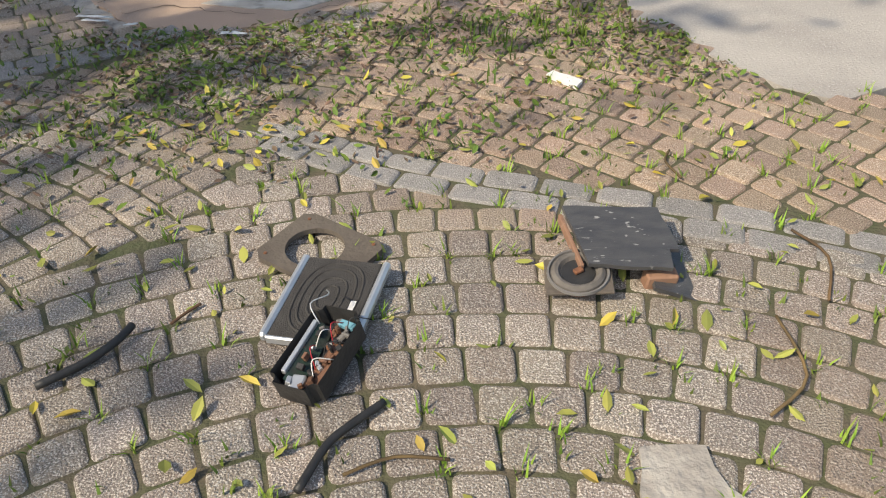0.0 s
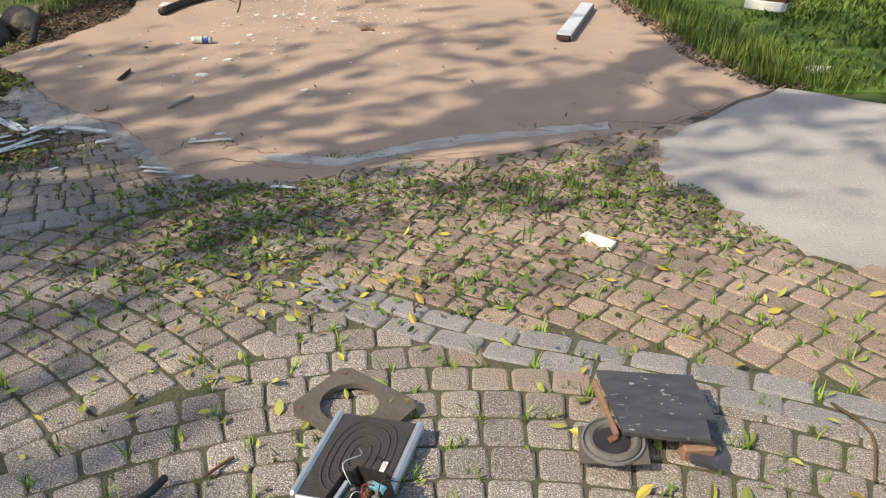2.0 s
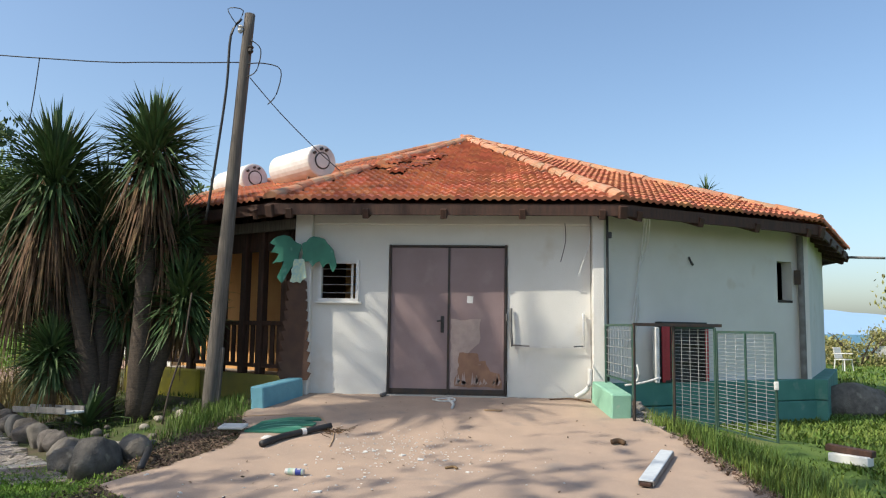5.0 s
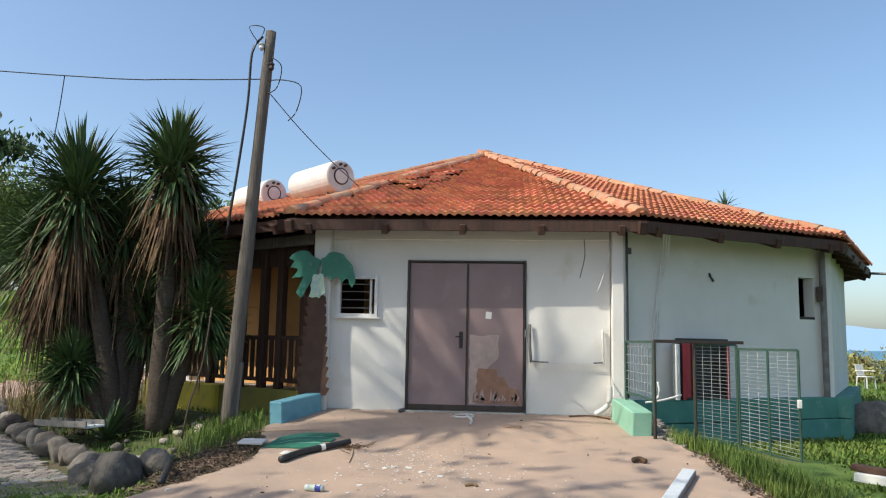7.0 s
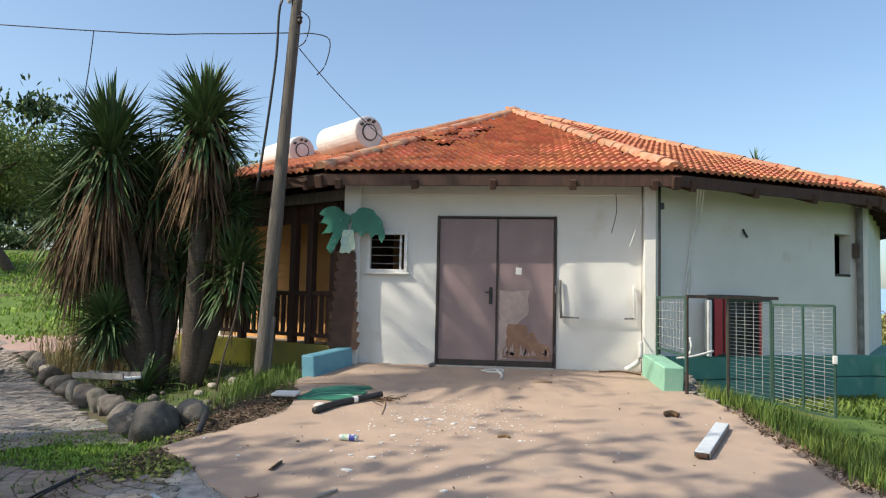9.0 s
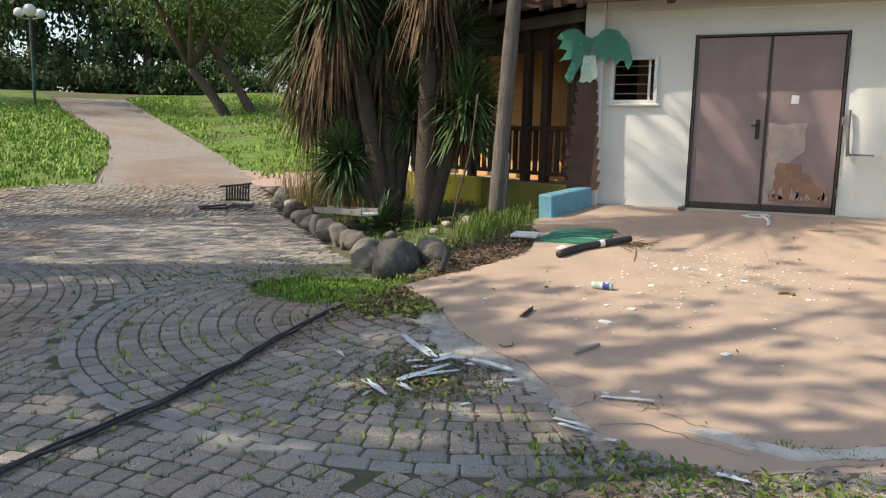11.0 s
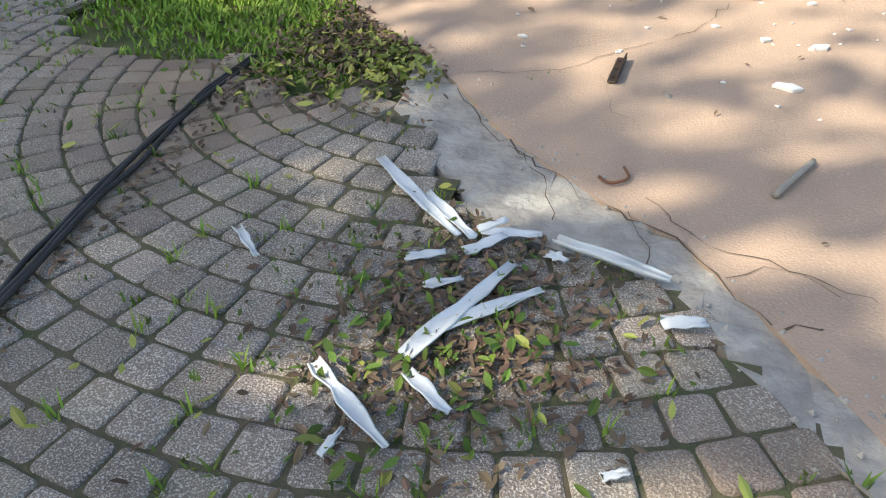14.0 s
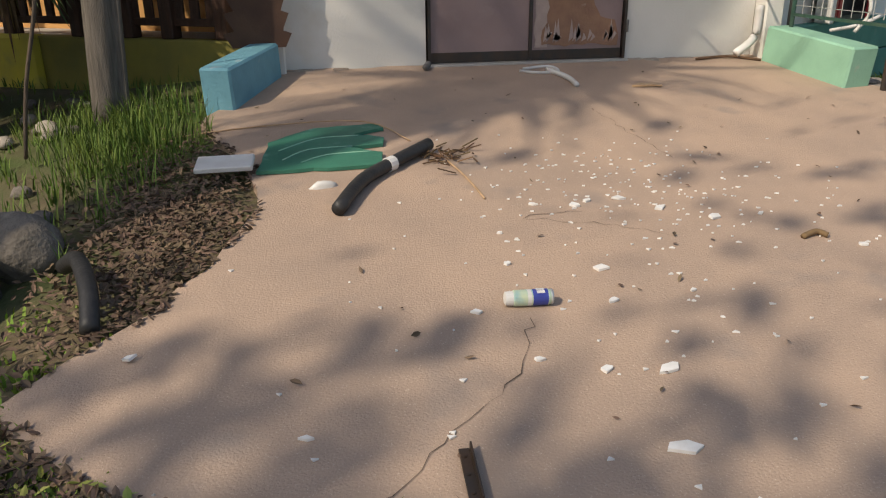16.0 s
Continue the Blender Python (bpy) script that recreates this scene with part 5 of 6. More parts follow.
tube("loose_wire", [(0.40, -0.05, 5.3), (0.55, -0.06, 5.15), (0.50, -0.06, 4.85), (0.36, -0.06, 4.75)], 0.008, M_BLACK, pole)
run("overhead_line", [(-2.05, 9.3, 5.32), (-3.3, 9.2, 5.30), (-5.2, 9.0, 5.33), (-14, 8.3, 5.9)], 0.008, M_BLACK, "twisted overhead line running from the pole")
run("drop_wire", [(-4.95, 9.03, 5.33), (-5.03, 9.1, 4.9), (-5.15, 9.2, 4.4)], 0.007, M_BLACK, "thin wire dropping into the yuccas")
run("service_wire", [(-1.98, 9.32, 5.1), (-1.7, 10.0, 4.75), (-1.35, 10.9, 4.4), (-1.1, 11.8, 4.2)], 0.007, M_BLACK, "thin wire from the pole to the roof")
run("thin_branch", [(-2.75, 8.75, 0.3), (-2.65, 8.7, 0.75), (-2.5, 8.7, 1.3), (-2.42, 8.7, 2.0)], 0.012, M_BARK, "thin bare branch leaning in the bed", "branch")
run("guttering", [(9.05, 15.9, 3.22), (9.7, 15.6, 3.18)], 0.03, M_STEEL, "grey gutter end projecting from the eave", "gutter")


# ---- street lamps ----
def lamp(at, h, globes, label):
    x, y = at
    t = thing("street_lamp", label, "street lamp", pose(x, y, land(x, y)))
    part("pole", rod((0, 0, 0), (0, 0, h), 0.06, 0.045), M_FENCE if len(globes) == 1 else M_WIREMESH, t)
    for dx in globes:
        if dx:
            part("arm", rod((0, 0, h - 0.15), (dx, dx * 0.8, h - 0.05), 0.03), M_WIREMESH, t)
        bm = bmesh.new()
        bmesh.ops.create_uvsphere(bm, u_segments=16, v_segments=10, radius=0.25, matrix=Matrix.Translation((dx, dx * 0.8, h + 0.18)))
        part("globe", bm, M_GLOBE, t, smooth=True)
    return t


lamp((-26.3, 21.8), 3.5, (0,), "green lamp post with a white globe beside the path")
lamp((-35.5, 29.2), 3.9, (-0.4, 0.4), "lamp post with two white globes at the crest")
lamp((-15.2, 25.3), 1.1, (0,), "low white globe lamp on the grass bank")


# ---- garden chairs ----
def fallen_chair(at, turn):
    x, y = at
    c = thing("chair", "toppled black plastic garden chair on the paving", "chair", pose(x, y, land(x, y), 0, 0, turn))
    part("top_rail", box((0.50, 0.03, 0.035), (0.02, 0.0, 0.45), (0, -7, 0), 0.008), M_BLACK, c)
    part("bottom_rail", box((0.46, 0.03, 0.035), (0, 0.0, 0.17), bevel=0.008), M_BLACK, c)
    for k in range(9):
        part("seat_slat", box((0.034, 0.02, 0.27 + 0.006 * k), (-0.2 + k * 0.05, 0.0, 0.31), (0, 2, 0), 0.004), M_BLACK, c)
    part("arm", rod((-0.22, 0, 0.07), (-0.72, -0.08, 0.03), 0.022, n=7), M_BLACK, c)
    for s in (-1, 1):
        part("leg", rod((s * 0.19, 0.0, 0.42), (s * 0.22, -0.42, 0.44), 0.018, n=6), M_BLACK, c)
        part("leg", rod((s * 0.19, 0.0, 0.04), (s * 0.22, -0.42, 0.03), 0.018, n=6), M_BLACK, c)
        part("back_post", rod((s * 0.19, 0.0, 0.03), (s * 0.19, 0.48, 0.06), 0.018, n=6), M_BLACK, c)
    for k in range(5):
        part("back_slat", box((0.04, 0.4, 0.02), (-0.14 + k * 0.07, 0.24, 0.05), bevel=0.004), M_BLACK, c)
    return c


fallen_chair((-8.12, 11.3), 25)
run("black_pole", [(-8.55, 10.75, 0.08), (-8.35, 10.95, 0.09), (-8.2, 11.1, 0.09)], 0.02, M_BLACK, "loose black plastic chair arm on the paving", "debris")
run("black_pole", [(-9.3, 12.3, 0.22), (-9.0, 12.7, 0.24)], 0.02, M_BLACK, "thin black stick on the paved path", "debris")


def white_chair(at, turn, tip=0):
    x, y = at
    c = thing("chair", "white plastic garden chair out on the lawn", "chair", pose(x, y, land(x, y) + (0.18 if tip else -0.02), 0, tip, turn), group="white garden chairs")
    part("seat", box((0.45, 0.45, 0.03), (0, 0, 0.42), bevel=0.01), M_WHITEPAINT, c)
    for sx in (-1, 1):
        for sy in (-1, 1):
            part("leg", rod((sx * 0.24, sy * 0.22, 0), (sx * 0.2, sy * 0.19, 0.42), 0.025, n=6), M_WHITEPAINT, c)
        part("armrest", box((0.05, 0.45, 0.03), (sx * 0.25, 0, 0.64), bevel=0.008), M_WHITEPAINT, c)
    part("backrest", box((0.42, 0.03, 0.42), (0, 0.23, 0.66), (-12, 0, 0), 0.01), M_WHITEPAINT, c)
    return c


white_chair((14.4, 28.6), 30)
white_chair((18.1, 33.5), 170)
white_chair((11.2, 16.8), 40, 62)
boulder((7.7, 13.1), (0.6, 0.4, 0.36), 90, M_ROCK, "brown boulder beside the plinth")
boulder((8.3, 13.6), (0.4, 0.35, 0.28), 91, M_ROCK, "brown boulder beside the plinth")
tb = thing("timber_block", "dark timber on a white foam block in the grass", "debris", pose(5.35, 7.65, 0.2, 0, 0, -50))
part("foam_block", box((0.42, 0.14, 0.10), (0, 0, 0.06), bevel=0.01), M_WHITEPAINT, tb)
part("timber", box((0.48, 0.12, 0.07), (-0.02, 0.04, 0.145), (0, 3, 4), 0.008), M_WOOD, tb)


# ---- rubbish on the forecourt ----
def lie(x, y, turn=0.0, up=0.0):
    """A pose on the ground there, following its slope."""
    e = 0.15
    gx = (land(x + e, y) - land(x - e, y)) / (2 * e)
    gy = (land(x, y + e) - land(x, y - e)) / (2 * e)
    q = Vector((0, 0, 1)).rotation_difference(Vector((-gx, -gy, 1)).normalized()).to_matrix().to_4x4()
    return Matrix.Translation((x, y, land(x, y) + up)) @ q @ pose(0, 0, 0, 0, 0, turn)


sx, sy = -0.95, 8.1
leafboard = thing("broken_cutout", "broken green painted plywood palm frond on the slab", "decoration", lie(sx, sy, 0, 0.004))
part("panel", prism([(x - sx, y - sy) for x, y in ragged([(-1.34, 7.8), (-1.28, 8.25), (-1.0, 8.48), (-0.63, 8.52), (-0.58, 8.42), (-0.78, 8.33), (-0.6, 8.25), (-0.62, 8.14), (-0.84, 8.12), (-0.64, 8.0), (-0.66, 7.81)], 0.012, 0.07, 4)], 0.02), M_MURAL, leafboard)
for k, pts in enumerate((((-1.2, 7.95), (-1.05, 8.1), (-0.8, 8.12)), ((-1.22, 8.1), (-1.0, 8.28), (-0.75, 8.3)), ((-1.1, 7.9), (-0.95, 8.0), (-0.7, 8.02)))):
    tube("painted_vein", [(x - sx, y - sy, 0.019) for x, y in pts], 0.005, M_GREENPAINT, leafboard)
wb = tagged(part("white_board", box((0.30, 0.19, 0.03), (0, 0, 0.018), bevel=0.006), M_WHITEPAINT), "small white painted board lying in leaf litter", "board")
wb.matrix_basis = lie(-1.50, 7.88, -3, 0.03)
hz = lambda x, y, u=0.04: (x, y, land(x, y) + u)
hose = thing("hose", "length of thick black rubber hose on the slab", "hose", pose(0, 0, 0))
tube("pipe", [hz(-0.95, 7.22), hz(-0.81, 7.54), hz(-0.63, 7.76), hz(-0.37, 8.01, 0.05)], 0.036, M_BLACK, hose, n=12)
part("clamp", rod(Vector(hz(-0.65, 7.74)), Vector(hz(-0.61, 7.775)), 0.041, n=12), M_WHITEPAINT, hose)
rg = random.Random(77)
twigs = thing("twig_pile", "small heap of dry brown twigs by the hose end", "twigs", pose(0, 0, 0))
for k in range(46):
    x, y, a = rg.gauss(-0.30, 0.08), rg.gauss(7.93, 0.07), rg.uniform(0, 6.28)
    ln = rg.uniform(0.04, 0.12)
    part("twig", beam((x, y, land(x, y) + 0.012), (x + ln * math.cos(a), y + ln * math.sin(a), land(x, y) + rg.uniform(0.01, 0.05)), 0.007, 0.006), M_DRYLEAF, twigs)
run("string", [hz(-1.9, 8.5, 0.02), hz(-1.35, 8.6, 0.01), hz(-0.7, 8.55, 0.03), hz(-0.45, 8.2, 0.01)], 0.005, M_TAN, "thin tan string across the slab", "string")
run("string", [hz(-0.3, 7.85, 0.01), hz(-0.25, 7.6, 0.01), hz(-0.22, 7.3, 0.01)], 0.006, M_TAN, "dry stalk hanging out of the twigs", "twig")
# spray can
can = thing("spray_can", "discarded spray can with blue and pale green label", "can", lie(-0.41, 6.27, -5, 0.032) @ pose(0, 0, 0, 0, 90, 0))
part("body", lathe([(0.026, 0.03), (0.031, 0.036), (0.031, 0.165), (0.027, 0.175)], 18), M_LABELPALE, can, smooth=False)
part("label_band", lathe([(0.0316, 0.105), (0.0316, 0.163)], 18), M_LABELBLUE, can, "dark blue label band")
part("label_band", lathe([(0.0314, 0.085), (0.0314, 0.10)], 18), M_WHITEPAINT, can, "white label band")
part("cap", lathe([(0.018, 0.0), (0.026, 0.004), (0.028, 0.03), (0.028, 0.034)], 18), M_WHITEPAINT, can)
part("base_ring", lathe([(0.028, 0.175), (0.031, 0.178), (0.028, 0.184), (0.02, 0.182)], 18), M_ALU, can)
for k in range(3):
    part("writing_bar", box((0.002, 0.012, 0.03), (-0.0318 * math.cos(0.5 * k - 0.4), 0.0318 * math.sin(0.5 * k - 0.4), 0.135), (0, 0, -math.degrees(0.5 * k - 0.4))), M_WHITEPAINT, can)


def shard(x, y, s, seed, label="sharp white porcelain shard on the slab"):
    r = random.Random(seed)
    k = r.randint(4, 6)
    pts = [(s * r.uniform(0.5, 1.0) * math.cos(6.28 * i / k + r.uniform(-0.3, 0.3)), 0.55 * s * r.uniform(0.5, 1.0) * math.sin(6.28 * i / k + r.uniform(-0.3, 0.3))) for i in range(k)]
    ob = part("shard", prism(pts, 0.008 + s * 0.06), M_SHARD)
    ob.matrix_basis = lie(x, y, r.uniform(-30, 30), 0.002) @ pose(0, 0, 0, r.uniform(0, 6), r.uniform(-5, 5), 0)
    return tagged(ob, label, "shard", group="broken porcelain")


for k, (x, y, s) in enumerate(((0.02, 5.79, 0.055), (-0.12, 5.43, 0.075), (-0.19, 5.82, 0.035), (0.07, 6.49, 0.05), (-1.16, 5.66, 0.03), (-1.73, 6.20, 0.035), (-0.39, 5.91, 0.025), (0.01, 6.23, 0.03),
                               (0.76, 5.04, 0.05), (-0.52, 6.24, 0.03), (-0.3, 6.6, 0.025), (0.81, 6.9, 0.06), (0.2, 7.15, 0.045), (0.28, 7.2, 0.035), (0.45, 7.2, 0.05), (0.0, 7.2, 0.03), (0.6, 7.05, 0.05), (-0.25, 6.9, 0.02),
                               (1.3, 6.5, 0.03), (1.05, 6.9, 0.03), (0.35, 6.25, 0.022), (0.15, 4.1, 0.03), (0.3, 4.2, 0.035))):
    shard(x, y, s, 300 + k)
vs, fs = [], []
for k in range(330):
    if k < 210:
        x, y = rg.gauss(0.65, 0.42), rg.gauss(7.35, 0.38)
    else:
        x, y = rg.gauss(0.4, 0.9), rg.gauss(6.6, 0.7)
    if not inside((x, y), SLAB):
        continue
    s = rg.uniform(0.004, 0.015)
    a = rg.uniform(0, 6.28)
    z = land(x, y) + 0.001
    o = len(vs)
    for i in range(3):
        b = a + 2.09 * i + rg.uniform(-0.5, 0.5)
        vs += [(x + s * math.cos(b), y + s * 0.8 * math.sin(b), z), (x + s * math.cos(b), y + s * 0.8 * math.sin(b), z + 0.006)]
    fs += [(o + 1, o + 3, o + 5), (o, o + 2, o + 3, o + 1), (o + 2, o + 4, o + 5, o + 3), (o + 4, o, o + 1, o + 5)]
tagged(raw("porcelain_crumbs", vs, fs, M_SHARD), "scatter of tiny white porcelain crumbs", "debris", kind="stuff")
hg = thing("metal_strip", "dark rusty metal strip with holes on the slab", "metal strip", lie(-0.74, 5.43, 86, 0.004))
part("strip", box((0.21, 0.035, 0.008), (0, 0, 0.006), bevel=0.002), M_DARKSTEEL, hg)
part("flange", box((0.21, 0.006, 0.03), (0, -0.017, 0.018), bevel=0.001), M_DARKSTEEL, hg)
for k in (-0.07, 0.0, 0.07):
    part("screw", rod((k, 0.004, 0.009), (k, 0.004, 0.014), 0.006, n=8), M_DARKSTEEL, hg)
boulder((-0.53, 5.28), (0.03, 0.022, 0.018), 200, M_PALE, "small pinkish stone chip on the slab", 2, "stone", 0.0)
run("stick", [hz(-0.18, 4.69, 0.012), hz(-0.13, 4.78, 0.02), hz(-0.06, 4.91, 0.014)], 0.012, M_PALE, "short pale bleached stick on the slab", "stick")
run("red_ring", [hz(-0.70, 4.67, 0.01), hz(-0.66, 4.64, 0.012), hz(-0.61, 4.68, 0.012), hz(-0.63, 4.74, 0.012)], 0.005, M_RUST, "broken dark red plastic ring", "debris")
run("white_cable", [hz(0.68, 9.68, 0.012), hz(0.8, 9.6, 0.012), hz(0.98, 9.62, 0.012), hz(0.95, 9.78, 0.012), hz(0.72, 9.72, 0.014)], 0.012, M_WHITEPAINT, "coil of white cable before the door")
run("white_pipe", [hz(0.9, 9.66, 0.02), hz(0.98, 9.42, 0.02), hz(0.98, 9.2, 0.02)], 0.02, M_WHITEPAINT, "bent white plastic pipe before the door", "pipe")
tagged(part("cardboard_scrap", prism(ragged([(1.40, 9.15), (1.50, 9.24), (1.64, 9.2), (1.62, 9.1), (1.5, 9.12)], 0.012, 0.04, 3), 0.012, pose(0, 0, land(1.52, 9.16) + 0.003, 0, 0, 0)), M_TAN), "torn tan cardboard scrap on the slab", "cardboard")
run("lump", [hz(2.84, 7.69, 0.03), hz(2.92, 7.72, 0.04), hz(2.98, 7.68, 0.02)], 0.03, M_DRYLEAF, "small dark clump of dead leaves", "debris")
run("lump", [hz(1.08, 6.61, 0.01), hz(1.16, 6.63, 0.02), hz(1.2, 6.6, 0.01)], 0.014, M_DRYLEAF, "dry curled leaf on the slab", "debris")
foam = boulder((-1.0, 7.60), (0.07, 0.04, 0.03), 210, M_WHITEPAINT, "small crumpled white plastic scrap", 2, "plastic_scrap", 0.0)
brd = thing("board", "long pale grey metal-clad board on the slab", "board", lie(3.14, 6.76, 69, 0.01))
part("face", box((1.18, 0.13, 0.02), (0, 0, 0.05), bevel=0.004), M_PVC, brd)
for s in (-1, 1):
    part("edge_strip", box((1.18, 0.012, 0.05), (0, s * 0.066, 0.025), bevel=0.003), M_STEEL, brd)
part("tip_wood", box((0.06, 0.10, 0.03), (-0.6, 0, 0.022), (0, 0, 8), 0.004), M_WOOD, brd)
tagged(part("white_scrap", prism(ragged([(4.75, 5.3), (4.9, 5.28), (4.98, 5.4), (4.82, 5.44)], 0.02, 0.05, 3), 0.03, pose(0, 0, 0.1)), M_WHITEPAINT), "white plastic scrap in the grass", "debris")
run("door_rubble", [hz(2.3, 9.85, 0.01), hz(2.6, 9.87, 0.02), hz(2.85, 9.75, 0.01)], 0.012, M_DRYLEAF, "dry twigs along the wall foot", "twigs")
run("pipe_end", [hz(-0.06, 9.8, 0.03), hz(-0.02, 9.9, 0.03)], 0.028, M_STEEL, "short grey pipe end by the door", "pipe")


# ---- cracks in the slab, thin open seams ----
def crack(pts, w, seed):
    r = random.Random(seed)
    vs, fs = [], []
    path = []
    for a, b in zip(pts, pts[1:]):
        n = max(2, int(math.dist(a, b) / 0.05))
        for k in range(n):
            path.append((a[0] + (b[0] - a[0]) * k / n + r.gauss(0, 0.013), a[1] + (b[1] - a[1]) * k / n + r.gauss(0, 0.013)))
    path.append(pts[-1])
    for i, (x, y) in enumerate(path):
        x2, y2 = path[min(i + 1, len(path) - 1)]
        x1, y1 = path[max(i - 1, 0)]
        L = math.hypot(x2 - x1, y2 - y1) or 1
        hw = w * r.uniform(0.15, 1.0) * 0.36
        for s in (-1, 1):
            px, py = x - s * (y2 - y1) / L * hw, y + s * (x2 - x1) / L * hw
            vs.append((px, py, land(px, py) + 0.0035))
    for i in range(len(path) - 1):
        fs.append((2 * i, 2 * i + 2, 2 * i + 3, 2 * i + 1))
    return raw("crack", vs, fs, M_CRACK, slab)


crack([(-1.45, 5.3), (-1.22, 5.33), (-1.0, 5.36), (-0.79, 5.57), (-0.64, 5.69), (-0.46, 5.89), (-0.34, 6.17)], 0.006, 1)
crack([(-0.20, 4.12), (0.05, 4.2), (0.26, 4.22), (0.5, 3.95), (0.72, 3.80), (1.13, 3.70), (1.69, 4.03)], 0.015, 2)
crack([(0.05, 4.18), (0.12, 3.95), (0.02, 3.80)], 0.016, 12)
crack([(0.20, 3.60), (0.42, 3.72), (0.70, 3.60), (0.95, 3.52)], 0.014, 13)
crack([(1.25, 3.55), (1.5, 3.66), (1.75, 3.72), (2.1, 3.82)], 0.012, 14)
crack([(0.12, 3.95), (0.3, 3.92), (0.45, 3.98)], 0.010, 15)
crack([(0.2, 3.98), (0.05, 4.3), (-0.4, 4.45), (-0.55, 4.6)], 0.005, 3)
crack([(-1.3, 5.15), (-1.15, 4.92), (-0.9, 4.70), (-0.68, 4.54), (-0.42, 4.39), (-0.2, 4.12)], 0.012, 16)
crack([(-1.0, 4.8), (-0.85, 4.6), (-0.8, 4.42)], 0.007, 17)
crack([(-0.6, 4.5), (-0.5, 4.36), (-0.52, 4.25)], 0.006, 18)
crack([(-0.3, 4.3), (-0.12, 4.34), (0.06, 4.2)], 0.007, 19)
crack([(3.64, 4.5), (3.33, 5.11), (3.0, 5.4)], 0.009, 4)
crack([(1.69, 4.03), (2.25, 4.20), (2.92, 4.345), (3.31, 4.30), (4.04, 4.75)], 0.013, 5)
crack([(0.2, 7.1), (-0.1, 7.05), (0.3, 6.9), (0.5, 6.75)], 0.007, 6)
crack([(0.9, 8.6), (0.95, 8.1), (1.0, 7.7)], 0.006, 7)
crack([(-0.8, 5.35), (-0.7, 5.1), (-0.6, 5.0)], 0.003, 8)
rw = random.Random(31)
blades("crack_weeds", [(rw.gauss(1.28, 0.13), rw.gauss(3.72, 0.03)) for _ in range(110)] + [(rw.gauss(2.42, 0.06), rw.gauss(4.24, 0.03)) for _ in range(60)] + [(rw.gauss(0.4, 0.1), rw.gauss(4.08, 0.04)) for _ in range(20)]
       + [(rw.gauss(-1.0, 0.05), rw.gauss(5.36, 0.02)) for _ in range(3)], rw, M_GRASS, (0.015, 0.05), 0.006, 1.2, 4, 0.02, "weeds growing out of the slab cracks", "weeds")


# ---- broken plastic guttering on the paving ----
def gutter(a, b, w, curl, seed, label="broken white plastic gutter piece on the paving"):
    r = random.Random(seed)
    a, b = Vector(a), Vector(b)
    L = (b - a).length
    d = (b - a) / L
    vs, fs = [], []
    n, k = 6, 6
    for i in range(n + 1):
        t = i / n
        jag = r.uniform(-0.2, 0.2) if i in (0, n) else 0
        ww = w * (1 - 0.9 * max(0, t - 0.55)) * r.uniform(0.72, 1.1)
        for j in range(k + 1):
            q = (j / k - 0.5)
            an = q * curl
            off = ww * (math.sin(an) / (curl / 2) if curl > 0.1 else q)
            z = ww * (1 - math.cos(an)) * 0.6
            px, py = a.x + d.x * (L * t + jag * 0.05) - d.y * off, a.y + d.y * (L * t + jag * 0.05) + d.x * off
            vs.append((px + r.uniform(-1, 1) * 0.004, py + r.uniform(-1, 1) * 0.004, land(px, py) + 0.012 + z + (0.01 * t)))
    for i in range(n):
        for j in range(k):
            p = i * (k + 1) + j
            fs.append((p, p + 1, p + k + 2, p + k + 1))
    ob = raw("gutter_piece", vs, fs, M_PVC, smooth=True)
    so = ob.modifiers.new("thickness", "SOLIDIFY")
    so.thickness = 0.004
    return tagged(ob, label, "gutter", group="broken gutter pieces")


for k, (a, b, w, c) in enumerate((((-1.41, 4.60), (-1.04, 4.25), 0.055, 1.2), ((-1.20, 4.44), (-1.0, 4.26), 0.06, 2.0), ((-1.0, 4.30), (-0.92, 4.36), 0.05, 1.5), ((-0.98, 4.30), (-0.82, 4.31), 0.05, 1.4),
                                  ((-0.76, 4.30), (-0.45, 4.20), 0.075, 3.0), ((-0.45, 4.04), (-0.36, 4.06), 0.06, 0.8), ((-1.02, 3.75), (-0.86, 4.16), 0.075, 1.6), ((-1.0, 3.84), (-0.76, 4.08), 0.06, 1.2),
                                  ((-1.22, 3.67), (-0.96, 3.47), 0.06, 2.2), ((-1.0, 3.70), (-0.87, 3.60), 0.05, 1.8), ((-1.67, 4.12), (-1.54, 4.00), 0.05, 2.6), ((-1.15, 4.13), (-1.05, 4.17), 0.05, 1.2), ((-1.0, 4.2), (-0.91, 4.29), 0.05, 1.0),
                                  ((-1.09, 3.42), (-1.07, 3.49), 0.03, 0.8), ((-0.02, 3.56), (0.2, 3.49), 0.035, 1.6), ((0.02, 3.50), (0.18, 3.44), 0.03, 1.2), ((0.27, 3.40), (0.35, 3.38), 0.03, 1.0), ((0.80, 3.22), (0.95, 3.17), 0.045, 1.6),
                                  ((-1.06, 4.02), (-0.98, 4.06), 0.04, 1.4), ((-0.78, 4.25), (-0.72, 4.22), 0.05, 1.0), ((0.15, 4.02), (0.42, 4.05), 0.03, 0.6), ((-0.54, 3.53), (-0.49, 3.55), 0.025, 0.5))):
    gutter(a, b, w * 0.46, c * 1.25, 400 + k)
strip = tagged(part("white_strip", prism(ragged([(2.38, 2.52), (2.42, 2.56), (2.53, 2.44), (2.49, 2.38)], 0.006, 0.04, 1), 0.018, pose(0, 0, 0.004)), M_SHARD), "broken white plastic strip on the paving", "debris")

